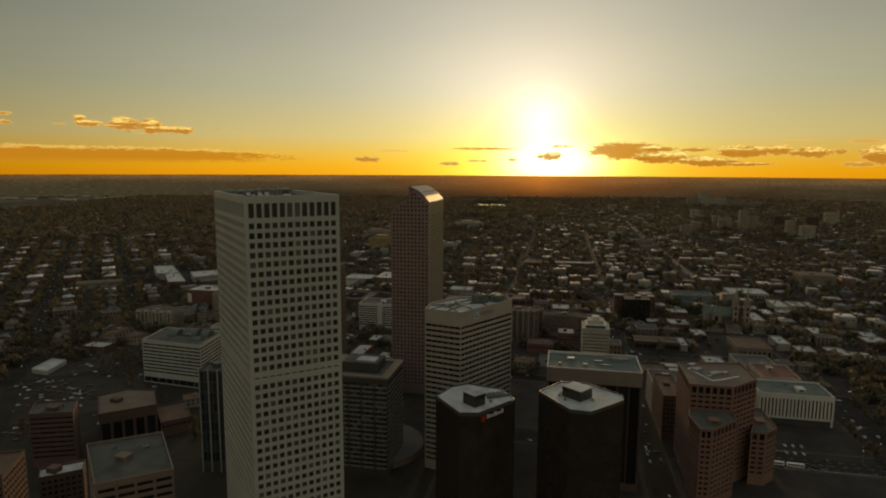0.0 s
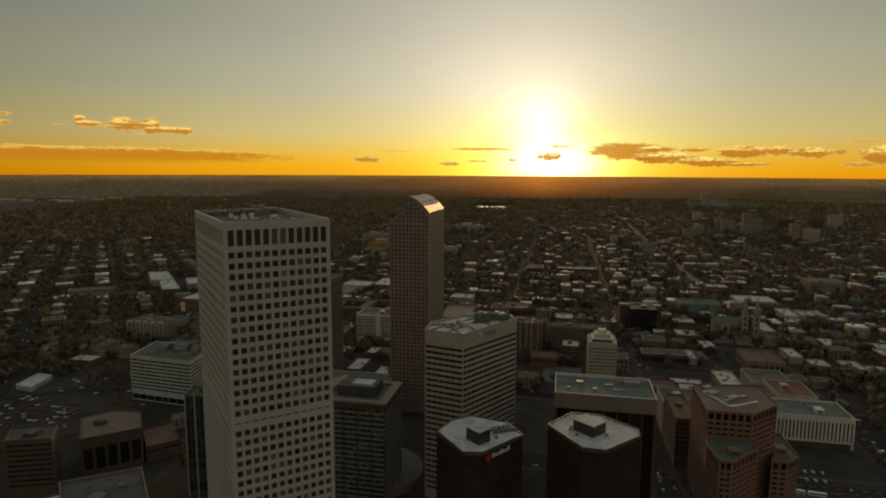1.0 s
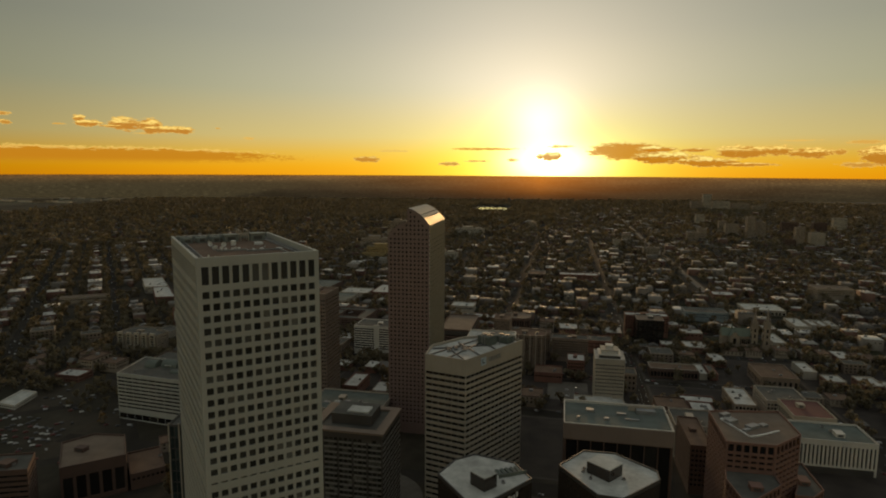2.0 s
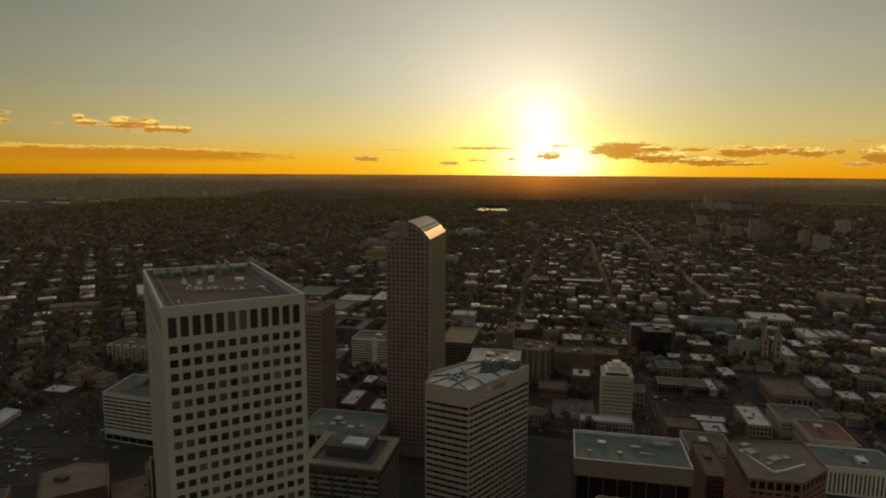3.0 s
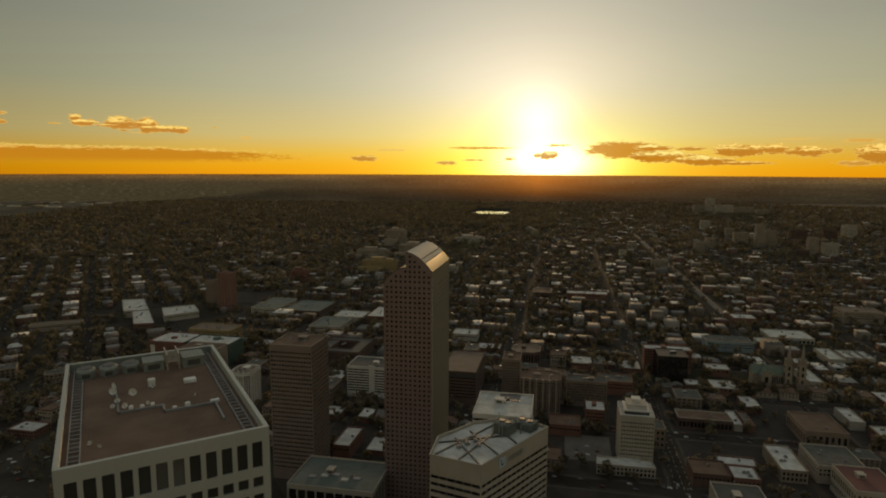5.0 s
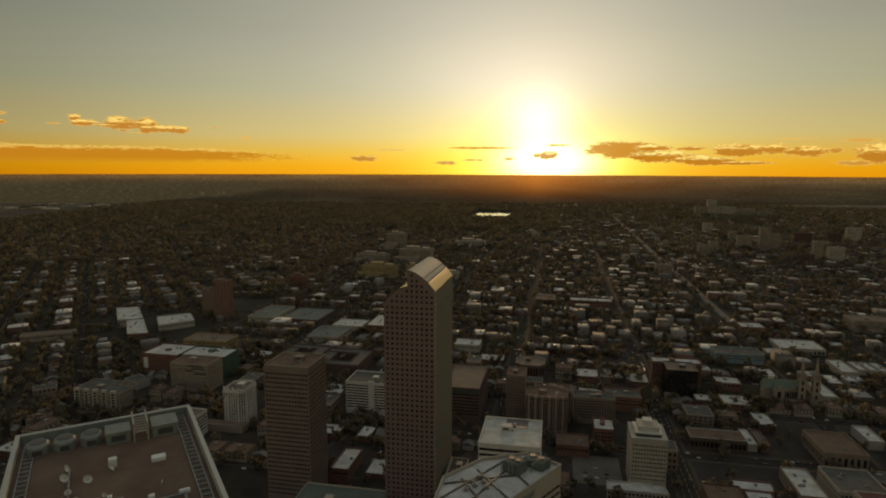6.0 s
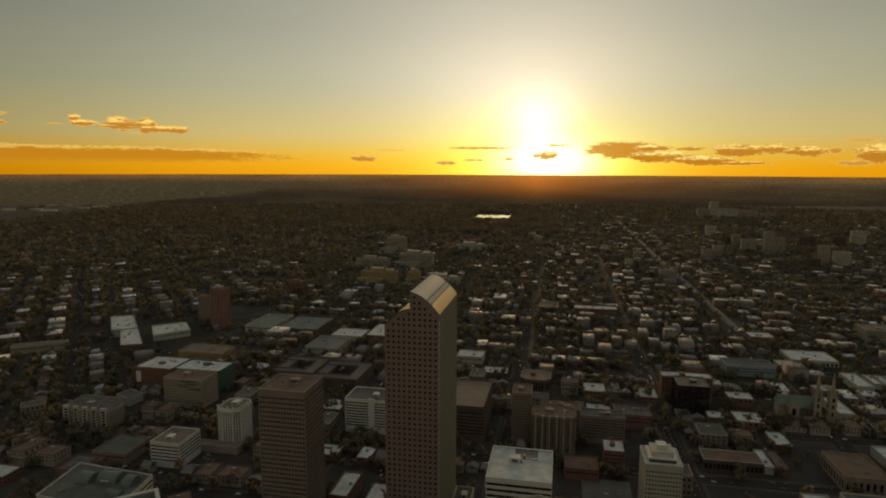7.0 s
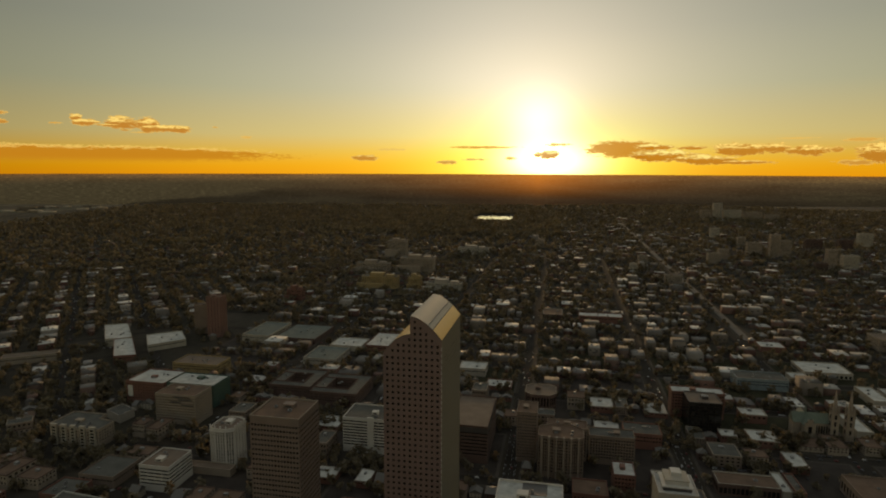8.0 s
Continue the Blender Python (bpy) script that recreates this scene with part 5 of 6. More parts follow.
building("tan_apartment_wing", "lower brown apartment wing with broken roofs", rect(-22, 826, 24, 848), 31.0, TANDARK, PANED, PANEDJ, ROOFGREY, 3.2, 2.0, 2.8, 0.55, budget=70, units=6)
building("round_cornered_hall", "brown hall with a wide canted roof", [(-96, 953), (-88, 945), (-65, 945), (-57, 953), (-57, 977), (-65, 985), (-88, 985), (-96, 977)], 25.0, BROWN, PANED, PANEDJ, ROOFTAN, rows=[(3, 8), (10, 21)], col=4, share=0.6,
         budget=30, units=1, coping=TAN)
dkb = building("black_cube", "black glass cube office with a brown roof", rect(96, 930, 133, 966), 36.0, BLACKGLASS, PANED, PANEDJ, ROOFTAN, 3.8, 3.4, 3.4, 0.94, 0.8, 1.0, 0.08, 90, units=2, coping=DARKSTEEL)
building("brick_block", "red brick block behind the black cube", rect(84, 971, 146, 992), 33.0, BRICK, PANED, PANEDJ, ROOFPALE, budget=30, units=2)
building("small_brick_block", "small brick block with a pale roof", rect(-2, 765, 18, 792), 22.0, BRICK, PANED, PANEDJ, ROOFPALE, budget=20, units=1)
building("low_brick_row", "low brick row with flat roofs", rect(-40, 742, -8, 770), 12.0, BRICK, PANED, PANEDJ, ROOFDARK, budget=12, units=2)
building("brick_corner_block", "brick block with stepped pale roofs", rect(18, 870, 58, 900), 18.0, BRICK, PANED, PANEDJ, ROOFGREY, budget=20, units=4)

lot = Shape().box(-24, 692, 0, 21, 748, 0.22)
tagged(new("parking_lot", lot.mesh("parking_lot", LOTPALE)), "pale concrete parking lot beside the cream tower", "parking lot", kind="structure")
LAID.append((-24, 720, 21, 720, 56, 0.22))
TAKEN.append((-24, 692, 21, 748))
OPEN_LOTS = [(84, 718, 162, 786), (176, 745, 213, 832), (205, 835, 300, 900), (-580, 430, -430, 545), (270, 1345, 292, 4600)]

# low buildings past the second street
building("flat_brown_office", "low office with a brown roof and pale edge", rect(96, 787, 151, 811), 12.0, BROWN, PANED, PANEDJ, ROOFDARK, rows=[(2, 8)], col=4, share=0.8, budget=20, units=1, coping=BEIGE)
building("paired_sheds", "two small flat-roofed sheds", rect(153, 790, 162, 828), 8.0, BEIGE, PANED, PANEDJ, ROOFPALE, budget=4, units=1)
building("paired_sheds", "two small flat-roofed sheds", rect(165, 790, 174, 828), 8.0, BRICK, PANED, PANEDJ, ROOFGREY, budget=4, units=1)
building("brown_roofed_hall", "wide hall with a brown roof on tan walls", rect(214, 768, 254, 820), 16.0, TANDARK, PANED, PANEDJ, ROOFDARK, rows=[(3, 11)], col=6, share=0.5, budget=16, units=2)
building("white_roofed_shop", "low shop with a white roof", rect(114, 691, 148, 708), 10.0, BRICK, PANED, PANEDJ, ROOFPALE, budget=8, units=1)
building("stained_roof_shop", "low shop with a stained pale roof", rect(120, 664, 142, 688), 11.0, BRICK, PANED, PANEDJ, ROOFPALE, budget=8, units=3)
building("dark_roofed_shop", "low shop with a dark roof", rect(86, 662, 117, 690), 13.0, BROWN, PANED, PANEDJ, ROOFDARK, budget=8, units=1)
building("cream_shop", "tan block with a pale roof", rect(165, 686, 187, 737), 12.0, TAN, PANED, PANEDJ, ROOFPALE, rows=[(2, 5), (6.5, 9.5)], budget=16, units=4)
building("grey_office", "grey office with a flat grey roof", rect(88, 577, 124, 616), 30.0, BEIGE, PANED, PANEDJ, ROOFGREY, budget=30, units=2)
building("dark_office", "dark brick office beside the stepped tower", rect(88, 516, 104, 572), 40.0, BROWN, PANED, PANEDJ, ROOFDARK, budget=30, units=1)
building("white_shop", "small shop with a white flat roof", rect(276, 818, 291, 857), 10.0, BEIGE, PANED, PANEDJ, ROOFPALE, budget=6, units=1)
building("wave_roofed_market", "market hall with a broad white roof", rect(304, 1160, 370, 1212), 9.0, CREAM, PANED, PANEDJ, ROOFPALE, rows=[(1, 5)], col=6, budget=12, units=2)
building("pale_shop", "shop with a pale flat roof", rect(277, 1131, 302, 1156), 8.0, CREAM, PANED, PANEDJ, ROOFPALE, budget=6, units=1)
building("blue_grey_apartments", "blue-grey apartment block with a sunk court", rect(192, 1089, 259, 1124), 16.0, surface("blue_grey_panel", (0.20, 0.235, 0.24), 0.8), PANED, PANEDJ, ROOFGREY, budget=40, units=4)
building("brick_store", "brick store with a pale roof", rect(280, 1280, 320, 1316), 10.0, BRICK, PANED, PANEDJ, ROOFPALE, budget=10, units=3)
building("cream_store", "cream store with a pale roof", rect(347, 1050, 368, 1105), 10.0, CREAM, PANED, PANEDJ, ROOFPALE, budget=10, units=2)
for k in range(3):
    building("row_block", "low row block with a pale roof", rect(377 + 14 * k, 1070, 388 + 14 * k, 1108), 8.0, BEIGE, PANED, PANEDJ, ROOFPALE, budget=4, units=1, group="row blocks")
building("parish_house", "cream parish house beside the cathedral", rect(282, 944, 299, 996), 10.0, CREAM, PANED, PANEDJ, ROOFPALE, budget=10, units=1)
building("long_tan_block", "long tan institutional block", rect(478, 1322, 544, 1366), 22.0, TAN, PANED, PANEDJ, ROOFTAN, budget=24, units=2)
building("brick_apartments", "long brick apartments with a white roof", rect(-16, 1423, 69, 1454), 14.0, BRICK, PANED, PANEDJ, ROOFPALE, budget=30, units=5)
building("garage_block", "grey block with a pale roof", rect(-201, 1065, -161, 1098), 12.0, BEIGE, PANED, PANEDJ, ROOFPALE, budget=12, units=2)
building("white_roofed_store", "store with a bright stained roof", rect(-154, 1015, -119, 1044), 6.0, BRICK, PANED, PANEDJ, ROOFPALE, budget=6, units=3)
building("hall", "brown hall with a pale parapet", rect(-88, 1436, -49, 1490), 10.0, BROWN, PANED, PANEDJ, ROOFDARK, budget=10, units=1, coping=BEIGE)
building("terraced_flats", "brick terraced flats with white roofs", [(-739, 1003), (-709, 1017), (-786, 1105), (-807, 1086)], 14.0, BRICK, PANED, PANEDJ, ROOFPALE, budget=24, units=5)
building("stepped_flats", "pale stepped flats with white roofs", [(-822, 1083), (-782, 1100), (-857, 1183), (-892, 1165)], 14.0, CREAM, PANED, PANEDJ, ROOFPALE, budget=24, units=5)
building("white_roofed_hall", "hall with a wide white roof", [(-730, 1071), (-690, 1117), (-731, 1165), (-775, 1127)], 12.0, CREAM, PANED, PANEDJ, ROOFPALE, budget=16, units=3)
building("long_brick_hall", "long tan brick hall with a brown roof", [(-905, 961), (-841, 1004), (-853, 1022), (-918, 980)], 12.0, TAN, PANED, PANEDJ, ROOFTAN, budget=20, units=1)
for nm, x0, y0, x1, y1, h in (("court_block", -441, 935, -381, 1002, 16), ("court_block", -374, 917, -310, 988, 18)):
    t, i = 16, 0
    label = "brick court block round a sunk courtyard"
    building(nm, label, [(x0, y0), (x1, y0), (x1, y1), (x0, y1), (x0, y1 - t), (x1 - t, y1 - t), (x1 - t, y0 + t), (x0, y0 + t)], h, BROWN, PANED, PANEDJ, ROOFGREY, 3.4, 1.6, 3.4, 0.5, budget=40, units=2)
    building(nm, label, rect(x0, y0 + t + 0.2, x0 + t, y1 - t - 0.2), h, BROWN, PANED, PANEDJ, ROOFGREY, 3.4, 1.6, 3.4, 0.5, budget=20, units=1)
building("pale_roofed_hall", "hall with a pale roof", rect(-436, 1143, -381, 1190), 10.0, CREAM, PANED, PANEDJ, ROOFPALE, budget=10, units=2)
building("pale_roofed_hall", "brick hall with a white roof", rect(-375, 1148, -330, 1226), 12.0, BRICK, PANED, PANEDJ, ROOFPALE, budget=10, units=3)
building("school_hall", "long hall with teal roofs", rect(-607, 1158, -556, 1250), 14.0, CREAM, PANED, PANEDJ, ROOFTEAL, budget=20, units=2)
building("school_wing", "school wing with a dark teal roof", rect(-550, 1168, -474, 1260), 10.0, BROWN, PANED, PANEDJ, ROOFTEAL, budget=16, units=4)
building("trellis_roofed_block", "block with grey roof and trees round it", rect(-450, 1066, -396, 1132), 11.0, BEIGE, PANED, PANEDJ, ROOFTEAL, budget=10, units=3)
building("low_white_shed", "long low white shed", [(-582, 547), (-559, 544), (-569, 581), (-590, 583)], 5.0, WHITE, PANED, PANEDJ, ROOFPALE, rows=[(1, 3)], budget=6, units=0)
building("white_roofed_house", "small brick house with a white roof", rect(-590, 626, -558, 648), 8.0, BRICK, PANED, PANEDJ, ROOFPALE, rows=[(1, 3), (4.5, 6.5)], budget=6, units=2)

# the hospital quarter and far tower blocks
for nm, lab, x0, y0, x1, y1, h, m in (
        ("hospital_tower", "muted beige hospital tower far off", -650, 2215, -585, 2250, 56, TAN), ("hospital_block", "muted beige hospital block far off", -525, 1925, -425, 1965, 42, TAN),
        ("hospital_block", "buff hospital block far off", -558, 1668, -466, 1700, 31, YELLOWBRICK), ("hospital_block", "small buff hospital block far off", -436, 1676, -405, 1700, 31, YELLOWBRICK),
        ("hospital_wing", "long low hospital wing far off", -420, 2330, -310, 2362, 24, BEIGE), ("hospital_block", "tan stepped hospital block far off", -660, 1915, -560, 1950, 24, TAN),
        ("hospital_block", "low pale hospital block far off", -390, 1682, -300, 1712, 18, BEIGE), ("office_block", "lone tan block beside an avenue", -150, 2580, -120, 2605, 28, TAN),
        ("brick_block", "lone brick block among trees", -682, 1492, -645, 1512, 26, BRICK)):
    hb = building(nm, lab, rect(x0, y0, x1, y1), h, m, PANED, PANEDJ, ROOFGREY, 4.0, 1.8, 6.0, 0.6, budget=16, units=3)
    w, d = (x1 - x0) / 2, (y1 - y0) / 2
    part("upper_block", Shape().box(-w * 0.55, -d * 0.7, h - 0.5, w * 0.2, d * 0.6, h + 8), m, hb)
    part("upper_block", Shape().box(w * 0.35, -d * 0.5, h - 0.5, w * 0.8, d * 0.5, h + 4), m, hb)
    part("lower_block", Shape().box(-w * 1.25, -d * 1.5, 0, w * 0.3, -d - 0.05, h * 0.45), m, hb)
for lab, x0, y0, w, d, h, m in (
        ("slim pale apartment tower far off", 742, 2205, 26, 24, 66, TAN), ("brown foot of a far apartment tower", 705, 2190, 34, 20, 26, BROWN), ("cream apartment tower far off", 796, 2230, 44, 24, 46, CREAM),
        ("cream apartment slab far off", 1125, 2890, 52, 26, 52, CREAM), ("tan apartment slab far off", 590, 2470, 46, 24, 52, TAN), ("tall tan apartment tower far off", 668, 2480, 30, 26, 80, TAN),
        ("dull tan apartment tower far off", 706, 2500, 34, 26, 58, TAN), ("pale apartment block far off", 632, 2745, 30, 24, 40, TAN), ("pale apartment block far off", 612, 3105, 40, 24, 42, CREAM),
        ("tan apartment block far off", 420, 2290, 40, 24, 34, TAN), ("tan apartment block far off", 466, 2340, 30, 24, 42, TAN), ("brown apartment block far off", 860, 2700, 60, 24, 44, BROWN),
        ("brown apartment block far off", 1000, 2760, 50, 24, 40, BROWN), ("pale hospital tower far off", 872, 4180, 50, 40, 100, CREAM), ("pale hospital wing far off", 796, 4170, 70, 40, 56, TAN), ("pale hospital wing far off", 932, 4180, 100, 40, 58, CREAM),
        ("low pale hospital block far off", 1044, 4190, 110, 40, 46, TAN), ("low pale hospital block far off", 1180, 4210, 80, 36, 32, TAN),
        ("cream block far off", 150, 2060, 22, 20, 26, CREAM), ("tan block far off", 225, 1900, 44, 26, 22, TAN), ("pale block far off", 195, 2240, 30, 24, 26, TAN)):
    building("far_tower_block", lab, rect(x0, y0, x0 + w, y0 + d), h, m, PANED, PANEDJ, ROOFGREY, 3.6, 1.6, 4.0, 0.6, budget=8, units=1, category="tower")


def cathedral():
    """The pale stone cathedral: two towers with spires, nave, transept and green roofs."""
    ob = thing("cathedral", "pale stone cathedral with twin spired towers and green roofs", "church", (262, 948, 0))
    footprint(rect(205, 930, 285, 990))
    st = TAN
    for x, y in ((-7, -8), (9, -8)):
        t = part("bell_tower", Shape().box(x - 4, y - 4, 0, x + 4, y + 4, 31), st, ob)
        lan = Shape()
        for sx in (-1, 1):
            for sy in (-1, 1):
                lan.box(x + sx * 3 - 0.9, y + sy * 3 - 0.9, 31, x + sx * 3 + 0.9, y + sy * 3 + 0.9, 38)
                lan.loft([(x + sx * 3 - 0.9, y + sy * 3 - 0.9), (x + sx * 3 + 0.9, y + sy * 3 - 0.9), (x + sx * 3 + 0.9, y + sy * 3 + 0.9), (x + sx * 3 - 0.9, y + sy * 3 + 0.9)], [(x + sx * 3, y + sy * 3)] * 4, 38, 42)
        part("belfry", lan.box(x - 2.6, y - 2.6, 31, x + 2.6, y + 2.6, 36), st, t)
        part("spire", Shape().tube(x, y, 36, 60, 3.0, 0.15, k=8), st, t)
        for z in (8, 17, 25):
            part("lancet", Shape().box(x - 1.1, y - 4.1, z, x + 1.1, y - 3.9, z + 5), PANED, t)
            part("lancet", Shape().box(x - 4.1, y - 1.1, z, x - 3.9, y + 1.1, z + 5), PANED, t)
    part("nave", Shape().box(-48, -6, 0, -8, 8, 17), st, ob)
    r = Shape()
    r.v = [(-49, -7, 17), (-7, -7, 17), (-7, 9, 17), (-49, 9, 17), (-49, 1, 27), (-7, 1, 27)]
    r.f = [(0, 1, 5, 4), (2, 3, 4, 5), (0, 4, 3), (1, 2, 5)]
    part("nave_roof", r, COPPER, ob)
    part("transept", Shape().box(-40, -15, 0, -28, 17, 17), st, ob)
    r = Shape()
    r.v = [(-41, -16, 17), (-27, -16, 17), (-27, 18, 17), (-41, 18, 17), (-34, -16, 26), (-34, 18, 26)]
    r.f = [(1, 2, 5, 4), (3, 0, 4, 5), (0, 1, 4), (2, 3, 5)]
    part("transept_roof", r, COPPER, ob)
    part("gable_wall", Shape().box(-40, -16.2, 0, -28, -15, 20).box(-37, -16.2, 20, -31, -15, 24), st, ob)
    part("rose_window", Shape().box(-36, -16.35, 8, -32, -16.15, 16), PANED, ob)
    for k in range(6):
        part("lancet", Shape().box(-24 + k * 2.7, -6.15, 5, -22.8 + k * 2.7, -5.9, 14), PANED, ob)
        part("buttress", Shape().box(-25.4 + k * 2.7, -7.4, 0, -24.8 + k * 2.7, -6, 13), st, ob)
    part("fleche", Shape().tube(-34, 1, 26, 38, 1.4, 0.1, k=8), COPPER, ob)


cathedral()

# ---------------------------------------------------------------- streets of houses, trees, cars
def bulk(name, label, category, material, tv, tf, where, scale, turn):
    """Many copies of one small form joined into a single mesh: its corners and faces, then place, size and turn of each copy."""
    tv, where, scale, turn = np.asarray(tv, float), np.asarray(where, float), np.asarray(scale, float), np.asarray(turn, float)
    n, k = len(where), len(tv)
    v = tv[None] * scale[:, None, :] if tv.ndim == 2 else tv * scale[:, None, :]
    k = v.shape[1]
    c, s = np.cos(turn)[:, None], np.sin(turn)[:, None]
    out = np.empty_like(v)
    out[..., 0] = v[..., 0] * c - v[..., 1] * s + where[:, None, 0]
    out[..., 1] = v[..., 0] * s + v[..., 1] * c + where[:, None, 1]
    out[..., 2] = v[..., 2] + where[:, None, 2]
    sizes = np.array([len(f) for f in tf])
    idx = np.concatenate([np.array(f) for f in tf])
    loops = (idx[None] + (np.arange(n) * k)[:, None]).ravel()
    me = bpy.data.meshes.new(name)
    me.vertices.add(n * k)
    me.vertices.foreach_set("co", out.reshape(-1))
    me.loops.add(len(loops))
    me.loops.foreach_set("vertex_index", loops.astype(np.int32))
    tot = np.tile(sizes, n)
    me.polygons.add(len(tot))
    me.polygons.foreach_set("loop_start", (np.cumsum(tot) - tot).astype(np.int32))
    me.update(calc_edges=True)
    me.validate()
    me.materials.append(material)
    return tagged(new(name, me), label, category, kind="stuff")


BOXV = [(-.5, -.5, 0), (.5, -.5, 0), (.5, .5, 0), (-.5, .5, 0), (-.5, -.5, 1), (.5, -.5, 1), (.5, .5, 1), (-.5, .5, 1)]
BOXF = [(4, 5, 6, 7), (0, 1, 5, 4), (1, 2, 6, 5), (2, 3, 7, 6), (3, 0, 4, 7)]
GABV = [(-.54, -.56, -.06), (.54, -.56, -.06), (.54, .56, -.06), (-.54, .56, -.06), (-.54, 0, 1), (.54, 0, 1)]
GABF = [(0, 1, 5, 4), (2, 3, 4, 5), (0, 4, 3), (1, 2, 5), (0, 3, 2, 1)]
HIPV = [(-.55, -.55, -.05), (.55, -.55, -.05), (.55, .55, -.05), (-.55, .55, -.05), (-.18, 0, 1), (.18, 0, 1)]

rng = random.Random(11)
nrg = np.random.default_rng(11)


def in_sight(x, y):
    """Within the wide fan of land that lies before the towers."""
    a = math.degrees(math.atan2(-(x + 20), y + 20))
    return -33 < a < 56 and y > 100 and math.hypot(x, y) < 5600


PARKS = [(-1250, 2950, -60, 4450), (285, 520, 470, 790), (-1700, 2330, -1500, 2480)]


def open_land(x, y):
    """The dry fields past the western edge of the town."""
    return y > 2600 and x < -3050 - (y - 2900) * 0.22


def in_park(x, y):
    if open_land(x, y):
        return True
    # further out ever fewer roofs show between the trees
    r = math.hypot(x, y)
    thin = min(0.72, (r - 1500) / 3400) if x > -150 else min(0.88, (r - 1400) / 1900)
    if rng.random() < max(0.0, thin):
        return True
    return any(a < x < c and b < y < d for a, b, c, d in PARKS)


houses, flats, trees = [], [], []


def lot_row(place, long_turn, length, leafy, shops):
    """Fills one side of a block: place(u) gives where, for u along the street."""
    u = rng.uniform(4, 10)
    while u < length - 6:
        r = rng.random()
        if rng.random() < 0.2:
            u += rng.uniform(8, 18)          # a gap, a yard or a lot
            continue
        if r < shops:
            w, d = rng.uniform(14, 30), rng.uniform(16, 34)
            x, y = place(u + w / 2, 0)
            if clear_of(x, y, 12) and not in_park(x, y) and in_sight(x, y):
                flats.append((x, y, w, d, rng.choice((5, 6, 8, 10, 10, 13, 16)) * rng.uniform(0.85, 1.15), long_turn))
            u += w + rng.uniform(2, 8)
        else:
            w, d = rng.uniform(6.5, 12), rng.uniform(9, 17)
            x, y = place(u + w / 2, rng.uniform(-2, 2))
            if clear_of(x, y, 7) and not in_park(x, y) and in_sight(x, y):
                houses.append((x, y, w, d, rng.uniform(5, 8), long_turn + rng.uniform(-0.05, 0.05) + (math.pi / 2 if rng.random() < 0.6 else 0)))
            u += w + rng.uniform(3, 6)
    for _ in range(int(length / 11 * leafy)):
        x, y = place(rng.uniform(0, length), rng.choice((rng.uniform(-24, -14), rng.uniform(10, 26), rng.uniform(-14, 26))))
        if clear_of(x, y, 1) and in_sight(x, y) and not open_land(x, y):
            trees.append((x, y, rng.uniform(0.75, 1.35)))


for ax in AVENUES:
    for sy in STREETS:
        cx, cy = ax + 90, sy + 59
        if not in_sight(cx, cy) or grid_left(cx, cy):
            continue
        far = math.hypot(cx, cy)
        shops = 0.55 if far < 1100 else 0.30 if far < 1700 else 0.14 if far < 2600 else 0.09
        if abs(cx - 250) < 130:
            shops += 0.25            # the avenue lined with shops
        leafy = 1.7 if far < 1000 else 2.5 if far < 1800 else 2.3 if far < 2300 else 0.55
        if cx > -150 and far > 1000:
            leafy *= 0.78
            shops += 0.08
        if cx < -700:
            leafy *= 1.25
            shops *= 0.7
        lot_row(lambda u, v: (ax + 9 + u, sy + 26 - v), 0.0, 162, leafy, shops)
        lot_row(lambda u, v: (ax + 9 + u, sy + 92 + v), 0.0, 162, leafy, shops)
for k in range(-9, 7):
    for j in range(-5, 11):
        cx, cy = slant(k * 128 + 64, j * 132 + 66)
        if in_sight(cx, cy) and grid_left(cx, cy):
            lot_row(lambda u, v: slant(k * 128 + 32 + v, j * 132 + 8 + u), radians(ANG), 116, 2.9, 0.38)
            lot_row(lambda u, v: slant(k * 128 + 96 - v, j * 132 + 8 + u), radians(ANG), 116, 2.9, 0.38)
# low blocks and yards of the slanting downtown streets
for k in range(-3, 5):
    for j in range(-6, 1):
        cx, cy = slant(k * 128 + 64, j * 132 + 66)
        if -660 < cx < -290 and 330 < cy < 720:
            for off in (34, 94):
                u = 10.0
                while u < 110:
                    w, d = rng.uniform(14, 26), rng.uniform(16, 30)
                    x, y = slant(k * 128 + off, j * 132 + 8 + u + w / 2)
                    if clear_of(x, y, 14) and rng.random() < 0.42:
                        flats.append((x, y, w, d, rng.choice((5, 6, 8, 11, 14)), radians(ANG)))
                    elif clear_of(x, y, 4):
                        for _ in range(4):
                            trees.append((x + rng.uniform(-14, 14), y + rng.uniform(-14, 14), rng.uniform(0.6, 1.0)))
                    u += w + rng.uniform(3, 16)
